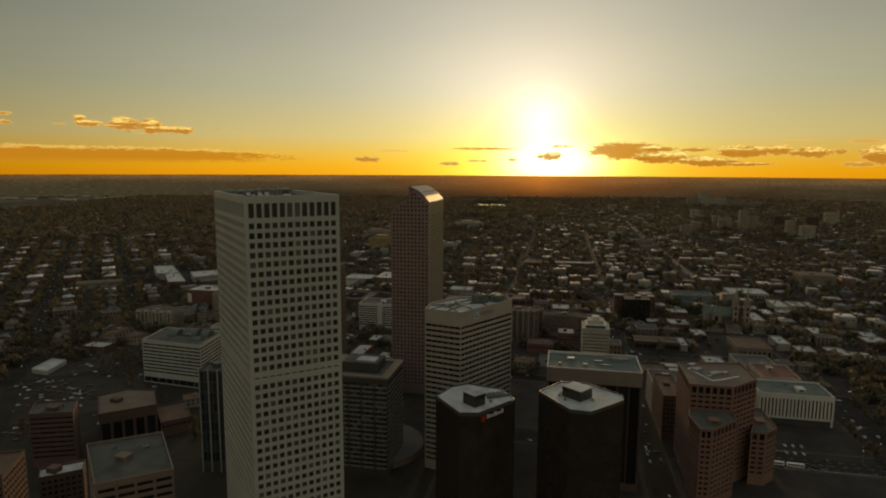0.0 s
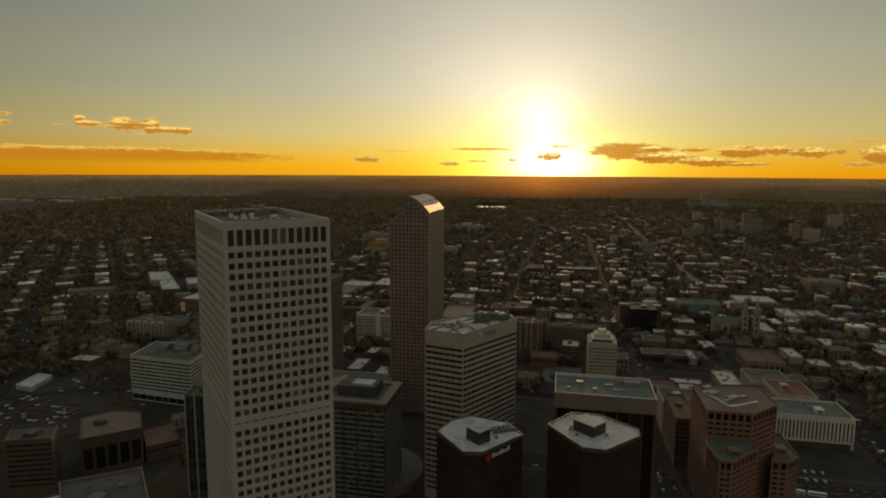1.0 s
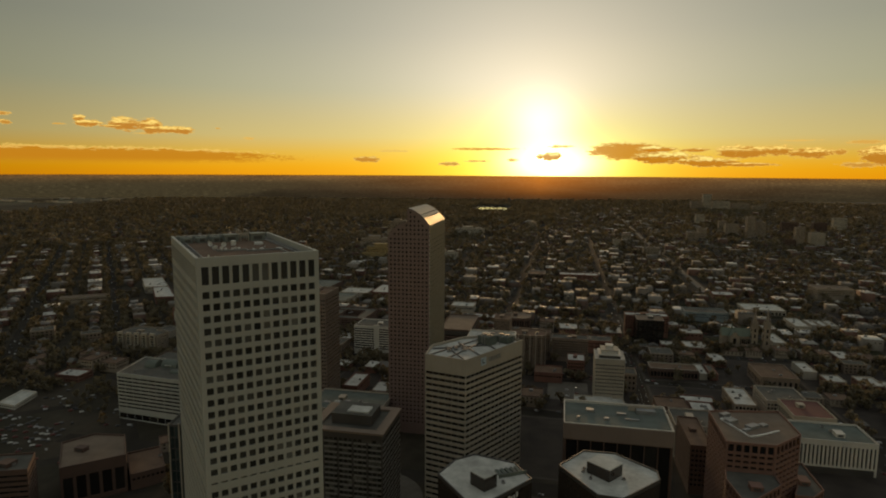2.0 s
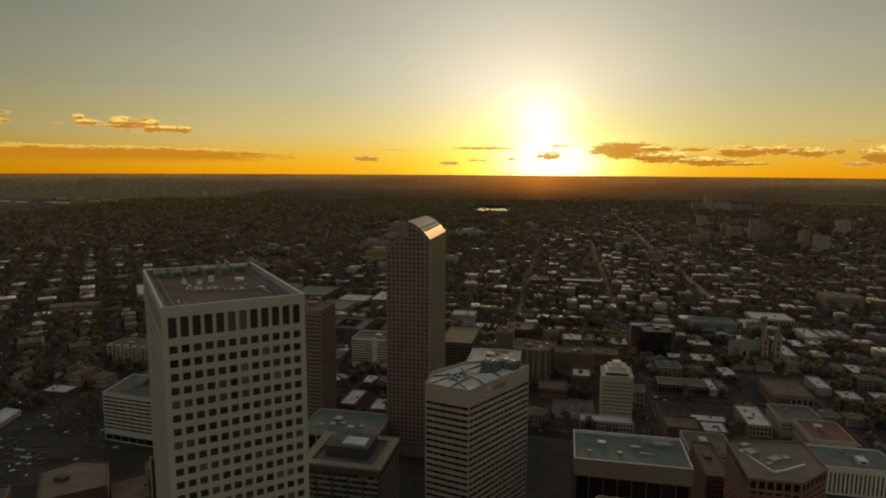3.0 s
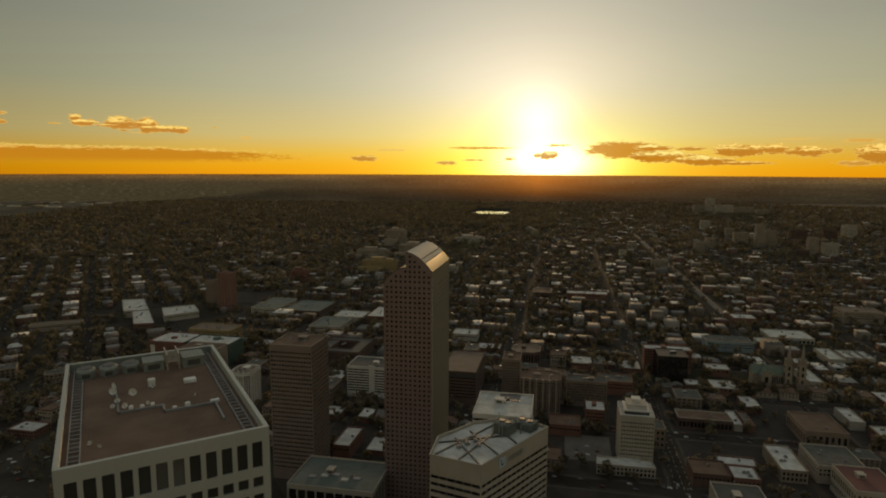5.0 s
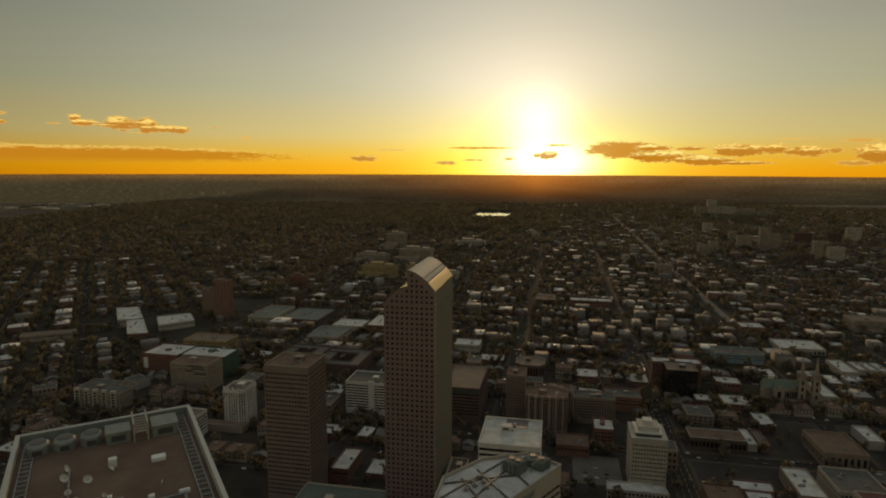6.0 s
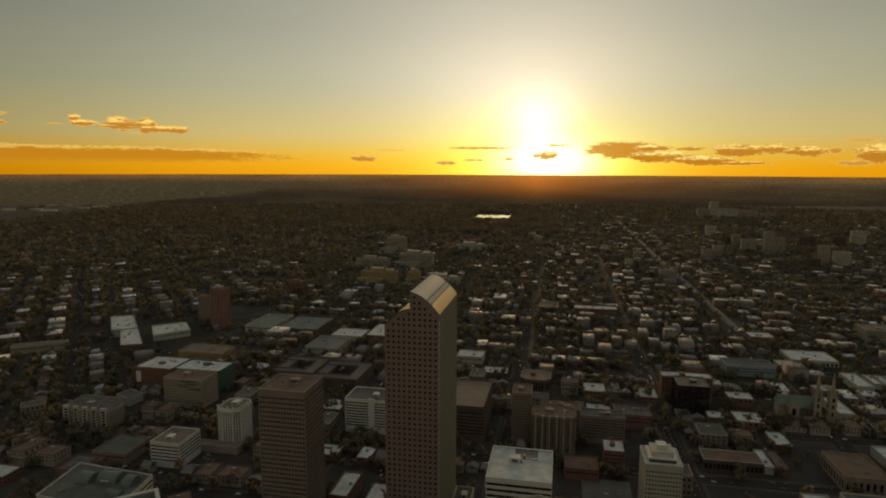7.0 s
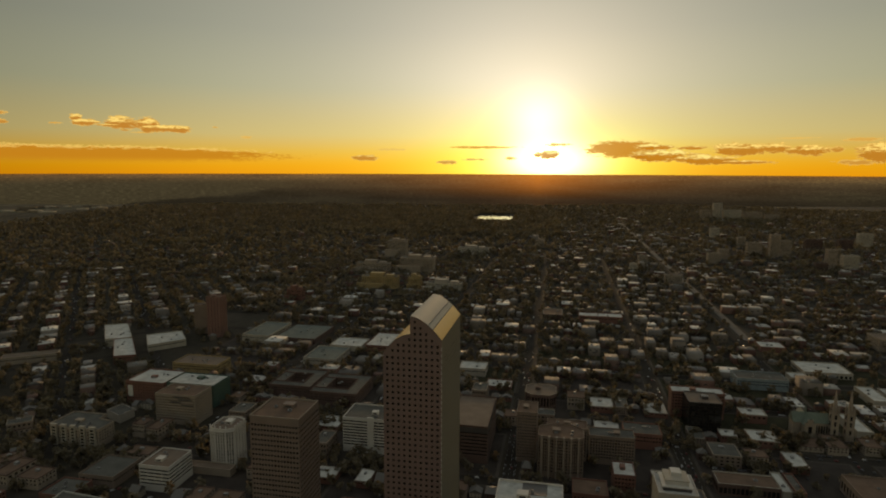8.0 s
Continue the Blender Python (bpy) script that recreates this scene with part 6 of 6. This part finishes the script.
# woods of the parks, and groves by the inner streets
for a, b, c, d in PARKS:
    for _ in range(int((c - a) * (d - b) / 240)):
        x, y = rng.uniform(a, c), rng.uniform(b, d)
        if clear_of(x, y) and in_sight(x, y):
            trees.append((x, y, rng.uniform(0.8, 1.4)))
for a, b, c, d, n in ((-300, 742, -225, 796, 45), (195, 900, 300, 929, 46), (-660, 560, -600, 745, 40), (-600, 590, -560, 622, 16), (60, 870, 95, 930, 18), (140, 905, 200, 940, 18), (-30, 1000, 70, 1020, 26), (-60, 1080, 60, 1100, 20),
                      (90, 830, 250, 850, 34), (-560, 930, -440, 980, 30), (-760, 780, -640, 960, 70), (-560, 780, -420, 812, 26), (-520, 590, -452, 676, 46), (-700, 480, -610, 700, 60), (-545, 720, -450, 750, 30), (-470, 605, -380, 625, 14), (-640, 690, -530, 745, 50),
                      (-180, 870, -110, 930, 24), (300, 640, 420, 760, 60), (-440, 850, -320, 905, 40), (-470, 900, -446, 1010, 22)):
    for _ in range(n):
        x, y = rng.uniform(a, c), rng.uniform(b, d)
        if clear_of(x, y):
            trees.append((x, y, rng.uniform(0.7, 1.15)))
for k in range(26):
    for x in (253.0, 287.0):
        if rng.random() < 0.7:
            trees.append((x + rng.uniform(-1.5, 1.5), 300 + k * 14 + rng.uniform(-4, 4), rng.uniform(0.6, 0.95)))
for _ in range(46):
    trees.append((rng.uniform(-610, -335), rng.uniform(3690, 3790), rng.uniform(0.7, 1.3)))
# the far side of the plain is mostly leaf
for k in range(13000):
    a, r = radians(rng.uniform(-31, 52)), rng.uniform(2250, 5400) if k < 5200 else 5540 - 2100 * rng.random() ** 1.5
    x, y = -20 - r * math.sin(a), r * math.cos(a)
    if clear_of(x, y) and not open_land(x, y):
        trees.append((x, y, rng.uniform(0.9, 1.6)))

# open parking lots keep free of houses and nearly free of trees
def in_lot(p):
    return any(a < p[0] < c and b < p[1] < d for a, b, c, d in OPEN_LOTS)


houses, flats = [h for h in houses if not in_lot(h)], [f for f in flats if not in_lot(f)]
trees = [t for k, t in enumerate(trees) if k % 9 == 0 or not in_lot(t)]

# ---- the nearest houses and shops one by one
houses.sort(key=lambda h: h[0] ** 2 * 0.6 + h[1] ** 2)
flats.sort(key=lambda h: h[0] ** 2 * 0.6 + h[1] ** 2)
LABEL_H = ["small brick house with a grey pitched roof", "brown brick house with a dark hipped roof", "pale rendered house with a shingled gable roof"]


def house_kind(i):
    ob = thing("house", LABEL_H[i], "house", (0, 0, -50), group="street houses")
    w, d, h = (9.5, 13, 6.2) if i != 1 else (10.5, 12, 6.8)
    wall = (BRICK, BROWN, CREAM)[i]
    b = Facade(ob, wall, PANED, PANEDJ, 0, 0.15)
    p = [(-w / 2, -d / 2), (w / 2, -d / 2), (w / 2, d / 2), (-w / 2, d / 2)]
    for q, r in zip(p, p[1:] + p[:1]):
        L = (Vector(r) - Vector(q)).length
        b.side(q, r, 0, h, [(1.0, 2.5), (4.0, 5.4)], cols_of(L, 3, 0.36))
    b.done()
    t = Shape()
    rv = HIPV if i == 1 else GABV
    t.v = [(x * w, y * d, h + z * (3.0 + 0.4 * i)) for x, y, z in rv]
    t.f = list(GABF)
    part("roof", t, PITCHED, ob)
    part("chimney", Shape().box(w * 0.22, -0.5, h + 0.5, w * 0.22 + 0.9, 0.4, h + 4.2), BRICK, ob)
    return ob


def shop_kind(i):
    lab = ["low brick shop with a pale flat roof", "dark tan low-rise flats with a grey flat roof", "tan brick flats with a dark flat roof"][i]
    ob = thing("low_rise", lab, "building", (0, 0, -50), group="low-rises")
    w, d, h = 20, 25, (7, 11, 10)[i]
    b = Facade(ob, (BRICK, TANDARK, TAN)[i], PANED, PANEDJ, 0, 0.2)
    p = [(-w / 2, -d / 2), (w / 2, -d / 2), (w / 2, d / 2), (-w / 2, d / 2)]
    for q, r in zip(p, p[1:] + p[:1]):
        L = (Vector(r) - Vector(q)).length
        b.side(q, r, 0, h, rows_of(0.3, h - 0.7, 3.2, 1.5), cols_of(L, 5, 0.5))
    b.done()
    part("roof", Shape().box(-w / 2 + 0.3, -d / 2 + 0.3, h - 0.9, w / 2 - 0.3, d / 2 - 0.3, h - 0.6), (ROOFPALE, ROOFGREY, ROOFDARK)[i], ob)
    rim = Shape()
    for a, bb, c, dd in ((-w / 2, -d / 2, w / 2, -d / 2 + 0.4), (-w / 2, d / 2 - 0.4, w / 2, d / 2), (-w / 2, -d / 2 + 0.4, -w / 2 + 0.4, d / 2 - 0.4), (w / 2 - 0.4, -d / 2 + 0.4, w / 2, d / 2 - 0.4)):
        rim.box(a - 0.05, bb - 0.05, h - 0.7, c + 0.05, dd + 0.05, h + 0.15)
    part("parapet", rim, (BEIGE, TAN, BROWN)[i], ob)
    part("roof_unit", Shape().cut_box(-3, 2, h - 0.6, 0.5, 5, h + 1.2), GREYMETAL, ob)
    return ob


NEAR_H, NEAR_F = 90, 110
kinds = [house_kind(i) for i in range(3)], [shop_kind(i) for i in range(3)]
for which, near, base in ((kinds[0], houses[:NEAR_H], (9.9, 12.8, 6.3)), (kinds[1], flats[:NEAR_F], (20, 25, 9))):
    for n, (x, y, w, d, h, t) in enumerate(near):
        ob = which[n % 3 if n < 3 or not (x < -280 and y < 740) else (2, 0)[n % 2] if which is kinds[0] else 2]
        m = pose(x, y, level(x, y) - 0.02, 0, 0, math.degrees(t))
        s = (w / base[0], d / base[1], max(0.6, h / base[2]))
        if n < 3:
            c = ob
            c.matrix_basis = m @ Matrix.Diagonal((*s, 1))
        else:
            c = copy_thing(ob, m)
            c.scale = s
houses, flats = houses[NEAR_H:], flats[NEAR_F:]

H, F = np.array(houses), np.array(flats)
low = np.zeros(len(H))
bulk("far_houses", "streets of small brick and rendered houses", "houses", HOUSEWALL, BOXV, BOXF, np.c_[H[:, :2], low], H[:, 2:5], H[:, 5])
half = len(H) // 2
tall = np.c_[H[:, 2:4], H[:, 2] * 0.33]
bulk("far_gable_roofs", "grey and brown gabled house roofs", "roofs", PITCHED, GABV, GABF, np.c_[H[:half, :2], H[:half, 4]], tall[:half], H[:half, 5])
bulk("far_hip_roofs", "grey and brown hipped house roofs", "roofs", PITCHED, HIPV, GABF, np.c_[H[half:, :2], H[half:, 4]], tall[half:], H[half:, 5])
bulk("far_low_rises", "low flat-roofed blocks and shops", "buildings", HOUSEWALL, BOXV, BOXF, np.c_[F[:, :2], F[:, 0] * 0], F[:, 2:5], F[:, 5])
bulk("far_flat_roofs", "pale and grey flat roofs with raised edges", "roofs", FLATROOF, BOXV, BOXF, np.c_[F[:, :2], F[:, 4]], np.c_[F[:, 2:4] * 0.97, F[:, 0] * 0 + 0.25], F[:, 5])
pick = nrg.integers(0, len(F), len(F) * 2)
off = nrg.uniform(-0.32, 0.32, (len(pick), 2)) * F[pick, 2:4]
ca, sa = np.cos(F[pick, 5]), np.sin(F[pick, 5])
bulk("far_roof_units", "grey roof machinery on flat roofs", "machinery", GREYMETAL, BOXV, BOXF,
     np.c_[F[pick, 0] + off[:, 0] * ca - off[:, 1] * sa, F[pick, 1] + off[:, 0] * sa + off[:, 1] * ca, F[pick, 4] + 0.25], nrg.uniform((1.5, 1.5, 0.8), (4.5, 4.0, 2.4), (len(pick), 3)), F[pick, 5])
hole = nrg.integers(0, len(F), len(F) * 2)
front = F[hole]
up = nrg.uniform(-0.38, 0.38, len(hole)) * front[:, 2]
bulk("far_windows", "dark windows of low blocks", "windows", PANEDJ, BOXV, BOXF,
     np.c_[front[:, 0] + up * np.cos(front[:, 5]) + front[:, 3] / 2 * np.sin(front[:, 5]), front[:, 1] + up * np.sin(front[:, 5]) - front[:, 3] / 2 * np.cos(front[:, 5]), front[:, 4] * nrg.uniform(0.25, 0.7, len(hole))],
     np.c_[nrg.uniform(1.5, 5, len(hole)), front[:, 0] * 0 + 0.3, front[:, 0] * 0 + 1.6], front[:, 5])


# ---- trees
def tufts(n, count, rnd):
    """n open tufts of leaf sprays: count small leaning blades scattered over a ball of radius 1."""
    c = rnd.normal(size=(n, count, 1, 3))
    c = c / np.linalg.norm(c, axis=-1, keepdims=True) * rnd.uniform(0.45, 1.05, (n, count, 1, 1)) * np.array((1, 1, 0.85))
    a = rnd.normal(size=(n, count, 1, 3))
    b = rnd.normal(size=(n, count, 1, 3))
    a = a / np.linalg.norm(a, axis=-1, keepdims=True) * rnd.uniform(0.42, 0.8, (n, count, 1, 1))
    b = np.cross(a, b)
    b = b / np.linalg.norm(b, axis=-1, keepdims=True) * rnd.uniform(0.3, 0.6, (n, count, 1, 1))
    return np.concatenate((c - a, c - b * 0.8, c + a, c + b), axis=2).reshape(n, count * 4, 3), [(4 * k, 4 * k + 1, 4 * k + 2, 4 * k + 3) for k in range(count)]


def tree_kind(i):
    r = random.Random(40 + i)
    ob = thing("tree", ["broad street tree with dull olive leaves", "tall street tree with dark leaves", "small rounded tree with brownish leaves"][i], "tree", (0, 0, -60), group="street trees")
    hgt, rad = ((11, 4.6), (13.5, 4.2), (8, 3.4))[i]
    s = Shape().tube(0, 0, 0, hgt * 0.45, 0.32, 0.2, k=7)
    for k in range(6):
        a = 6.28 * k / 6 + r.uniform(-0.3, 0.3)
        s.beam((0, 0, hgt * r.uniform(0.28, 0.42)), (math.cos(a) * rad * 0.6, math.sin(a) * rad * 0.6, hgt * r.uniform(0.6, 0.8)), 0.16)
    part("trunk", s, BARK, ob)
    c = Shape()
    for k in range(46):
        a, q, z = r.uniform(0, 6.28), r.random() ** 0.5, r.uniform(-1, 1)
        ring = math.sqrt(max(0.0, 1 - z * z * 0.9)) * (0.55 + 0.45 * r.random())
        px, py, pz = math.cos(a) * q * rad * ring, math.sin(a) * q * rad * ring, hgt * 0.66 + z * hgt * 0.32
        n = len(c.v)
        size = r.uniform(0.55, 1.25)
        blades, faces = tufts(1, 16, np.random.default_rng(100 * i + k))
        c.v += [tuple(np.array((px, py, pz)) + p * size * 1.15) for p in blades[0]]
        c.f += [tuple(n + j for j in f) for f in faces]
    part("crown", c, LEAVES, ob)
    return ob


trees.sort(key=lambda t: t[0] ** 2 * 0.5 + t[1] ** 2)
NEAR_T = 80
tk = [tree_kind(i) for i in range(3)]
for n, (x, y, s) in enumerate(trees[:NEAR_T]):
    m = pose(x, y, level(x, y) - 0.03, 0, 0, rng.uniform(0, 360))
    if n < 3:
        tk[n].matrix_basis = m @ Matrix.Scale(s, 4)
    else:
        c = copy_thing(tk[n % 3], m)
        c.scale = (s, s, s * rng.uniform(0.9, 1.15))
T = np.array(trees[NEAR_T:])
dist = np.hypot(T[:, 0], T[:, 1])
for name, label, sel, clumps in (("near_trees", "leafy trees along the nearer streets", dist < 1500, 8), ("middle_trees", "leafy trees between the houses", (dist >= 1500) & (dist < 2300), 3), ("far_trees", "dark woods of far street trees", (dist >= 2300) & (dist < 5560), 2)):
    S = np.repeat(T[sel], clumps, axis=0)
    n = len(S)
    a, q = nrg.uniform(0, 6.28, n), np.sqrt(nrg.uniform(0, 1, n)) * (3.3 if clumps > 2 else 4.0) * S[:, 2]
    z = nrg.uniform(4.0, 10.5, n) * S[:, 2]
    size = nrg.uniform(1.3, 2.7, n) * S[:, 2] * (1.0 if clumps == 8 else 1.45 if clumps == 3 else 2.3)
    shape, blades = tufts(n, (11, 8, 7)[(8, 3, 2).index(clumps)], nrg)
    size = size * (1.12, 1.3, 1.4)[(8, 3, 2).index(clumps)]
    bulk(name, label, "trees", LEAVES, shape, blades, np.c_[S[:, 0] + np.cos(a) * q, S[:, 1] + np.sin(a) * q, z], np.c_[size, size, size], nrg.uniform(0, 6.28, n))
    if clumps < 8:
        continue
    R = T[sel]
    bulk(name.replace("trees", "trunks"), "bare trunks under the tree crowns", "trunks", BARK, BOXV, BOXF, np.c_[R[:, :2], R[:, 0] * 0], np.c_[R[:, 2] * 0.5, R[:, 2] * 0.5, R[:, 2] * 6], R[:, 0] * 0)


# ---- the fields at the western edge of the town
S = []
for x, y, wx, wy, n in ((-3900, 3750, 250, 90, 12), (-3450, 3760, 300, 80, 10), (-3300, 4350, 160, 120, 8), (-3700, 4150, 300, 200, 10)):
    for _ in range(n):
        S.append((x + rng.uniform(-wx, wx), y + rng.uniform(-wy, wy), rng.uniform(40, 110), rng.uniform(30, 60), rng.choice((7, 8, 10, 13))))
S = np.array(S)
bulk("distant_sheds", "pale low sheds at the edge of town", "buildings", SHEDS, BOXV, BOXF, np.c_[S[:, :2], S[:, 0] * 0], S[:, 2:5], nrg.uniform(-0.5, 0.5, len(S)))


# ---- cars and lamps
def car_kind():
    ob = tagged(new("car", None), "parked car on dark asphalt", "car", "parked cars")
    body = Shape()
    side = [(-2.2, 0.35), (2.2, 0.35), (2.25, 0.75), (1.2, 0.95), (-2.1, 1.0)]
    top = [(-1.9, 0.98), (1.0, 0.94), (0.45, 1.45), (-1.4, 1.48)]
    for sh, w0, prof in ((body, 0.88, side),):
        n, k = len(sh.v), len(prof)
        sh.v += [(x, -w0, z) for x, z in prof] + [(x, w0, z) for x, z in prof]
        sh.f += [tuple(n + i for i in range(k)), tuple(n + k + i for i in reversed(range(k)))] + [(n + i, n + k + i, n + k + (i + 1) % k, n + (i + 1) % k) for i in range(k)]
    roof = Shape()
    roof.loft([(-1.9, -0.8), (1.0, -0.8), (1.0, 0.8), (-1.9, 0.8)], [(-1.4, -0.66), (0.45, -0.66), (0.45, 0.66), (-1.4, 0.66)], 0.96, 1.46)
    b = part("body", body, CARPAINT, ob)
    part("cabin_glass", roof, PANED, ob)
    part("roof_panel", Shape().box(-1.4, -0.66, 1.46, 0.45, 0.66, 1.5), CARPAINT, ob)
    wheel = Shape().tube(0, 0, -0.11, 0.11, 0.33, k=10).mesh("wheel", RUBBER)
    for x in (-1.35, 1.4):
        for y in (-0.82, 0.82):
            w = part("wheel", wheel, None, ob)
            w.matrix_basis = pose(x, y, 0.33, 90, 0, 0)
    return ob


spots = []
for x0, y0, nx, ny, px, py, turn in ((-218, 694, 10, 4, 3.1, 9.5, 90), (-12, 694, 3, 4, 10, 9, 0), (160, 512, 14, 2, 3.2, 14, 90), (-460, 610, 8, 3, 3.1, 12, 60), (-520, 480, 10, 4, 6, 11, 50), (-560, 500, 5, 6, 11, 6, 50), (-470, 400, 6, 4, 7, 10, 50),
                                     (100, 830, 12, 2, 3.2, 10, 90), (255, 690, 2, 9, 6, 8, 0), (-500, 790, 8, 3, 3.2, 8, 90), (155, 835, 10, 2, 4, 12, 90), (-540, 300, 8, 4, 5, 9, 50)):
    for i in range(nx):
        for j in range(ny):
            if rng.random() < 0.62:
                spots.append((x0 + i * px + rng.uniform(-0.2, 0.2), y0 + j * py + rng.uniform(-0.3, 0.3), turn + rng.uniform(-3, 3)))
for ax, y0, y1 in ((-102, 660, 1200), (78, 420, 1200), (258, 300, 1200), (270, 310, 640)):
    for _ in range(26):
        spots.append((ax + rng.choice((-4.6, -1.6, 1.6, 4.6)), rng.uniform(y0, y1), 90))
for y in (495, 650, 768, 886, 1004):
    for _ in range(16):
        spots.append((rng.uniform(-80, 360), y + rng.choice((-4.2, 4.2)), 0))
for k in range(-6, 6):
    for v0 in range(-4, 8):
        for _ in range(7):
            x, y = slant(k * 128.0 + rng.choice((-5.2, 5.2, -1.8, 1.8)), v0 * 132.0 + rng.uniform(8, 124))
            if grid_left(x, y):
                spots.append((x, y, 90 + ANG))
for ax in AVENUES:
    for sy in STREETS[:7]:
        if -640 < ax < 560 and not grid_left(ax, sy):
            for _ in range(6):
                spots.append((ax + rng.choice((-5.0, 5.0)), sy + rng.uniform(10, 108), 90))
            for _ in range(7):
                spots.append((ax + rng.uniform(10, 170), sy + rng.choice((-4.4, 4.4)), 0))
for _ in range(150):
    spots.append((rng.uniform(-640, -400), rng.uniform(430, 680), rng.choice((50, 50, 140)) + rng.uniform(-4, 4)))
spots = [s for s in spots if clear_of(s[0], s[1], -3) or (-24 < s[0] < 21 and 692 < s[1] < 748)]
spots.sort(key=lambda s: s[0] ** 2 + s[1] ** 2)
car = car_kind()
for n, (x, y, t) in enumerate(spots[:24]):
    if n == 0:
        car.matrix_basis = pose(x, y, level(x, y), 0, 0, t)
    else:
        copy_thing(car, pose(x, y, level(x, y), 0, 0, t))
C = np.array(spots[24:])
CARV = [(-2.2, -.88, .3), (2.2, -.88, .3), (2.2, .88, .3), (-2.2, .88, .3), (-2.1, -.88, .98), (1.3, -.88, .93), (1.3, .88, .93), (-2.1, .88, .98), (-1.5, -.7, 1.48), (.4, -.7, 1.46), (.4, .7, 1.46), (-1.5, .7, 1.48), (2.2, -.88, .75), (2.2, .88, .75)]
CARF = [(0, 1, 12, 5, 4), (2, 3, 7, 6, 13), (1, 2, 13, 12), (3, 0, 4, 7), (12, 13, 6, 5), (4, 5, 9, 8), (5, 6, 10, 9), (6, 7, 11, 10), (7, 4, 8, 11), (8, 9, 10, 11)]
bulk("far_cars", "cars along the further streets", "cars", palette("far_car_paint", [(0.32, 0.32, 0.32), (0.03, 0.03, 0.035), (0.05, 0.05, 0.055), (0.42, 0.42, 0.40), (0.10, 0.02, 0.02), (0.08, 0.08, 0.085)], 0.35), CARV, CARF, np.c_[C[:, :2], C[:, 0] * 0 + 0.15], np.ones((len(C), 3)), np.radians(C[:, 2]))


def bus(x, y, t):
    ob = thing("bus", "white city bus on the broad street", "bus", (x, y, level(x, y)), t, "buses")
    part("body", Shape().cut_box(-6, -1.25, 0.4, 6, 1.25, 3.1, 0.2), WHITEMETAL, ob)
    part("window_band", Shape().box(-5.6, -1.28, 1.5, 5.6, 1.28, 2.4), PANED, ob)
    for wx in (-3.8, 3.6):
        part("wheel", Shape().box(wx - 0.5, -1.2, 0, wx + 0.5, 1.2, 0.9), RUBBER, ob)


for x, y, t in ((170, 489, -4), (184, 488, -4), (150, 501, 176), (96, 470, 90)):
    bus(x, y, t)


def lamp_kind():
    ob = thing("street_lamp", "lit street lamp on a grey steel post", "street lamp", (0, 0, -70), group="street lamps")
    part("post", Shape().tube(0, 0, 0, 9, 0.12, 0.07, k=8).beam((0, 0, 8.9), (1.6, 0, 9.2), 0.1), GREYMETAL, ob)
    h = part("lamp_head", Shape().cut_box(1.2, -0.25, 9.1, 2.2, 0.25, 9.4, 0.05), GREYMETAL, ob)
    part("lamp_glass", Shape().tube(1.7, 0, 8.86, 9.1, 0.2, 0.3, k=8), LAMPGLOW, h)
    return ob


lk = lamp_kind()
for n, (x, y, t) in enumerate(((5, 708, 0), (258, 560, 0), (258, 525, 0), (283, 590, 180), (258, 470, 0), (283, 500, 180), (240, 508, 90), (205, 484, 90), (95, 640, 0), (88, 700, 0), (64, 655, 90), (-96, 760, 0), (-96, 830, 0), (-108, 700, 180), (120, 660, 90),
                               (70, 760, 0), (290, 650, 180), (258, 640, 0), (-580, 590, 0), (-300, 470, 0), (-345, 500, 0))):
    if n == 0:
        lk.matrix_basis = pose(x, y, level(x, y), 0, 0, t)
    else:
        copy_thing(lk, pose(x, y, level(x, y), 0, 0, t))

# ---- painted lines
lines = Shape()
for y in (488.0, 495.0, 502.0):
    for k in range(46):
        lines.quad((112 + k * 9, y - 0.12, 0.13), (116 + k * 9, y - 0.12, 0.13), (116 + k * 9, y + 0.12, 0.13), (112 + k * 9, y + 0.12, 0.13))
lines.quad((112, 484.9, 0.13), (520, 484.9, 0.13), (520, 485.3, 0.13), (112, 485.3, 0.13))
for x in (72.0, 84.0, -108.0, -96.0, 78.0, -102.0):
    for k in range(24):
        y = 655 + k * 10
        lines.quad((x - 0.12, y, 0.14), (x + 0.12, y, 0.14), (x + 0.12, y + 4, 0.14), (x - 0.12, y + 4, 0.14))
tagged(new("road_marking", lines.mesh("road_marking", PAINT)), "worn white lane lines on the asphalt", "marking", kind="stuff")
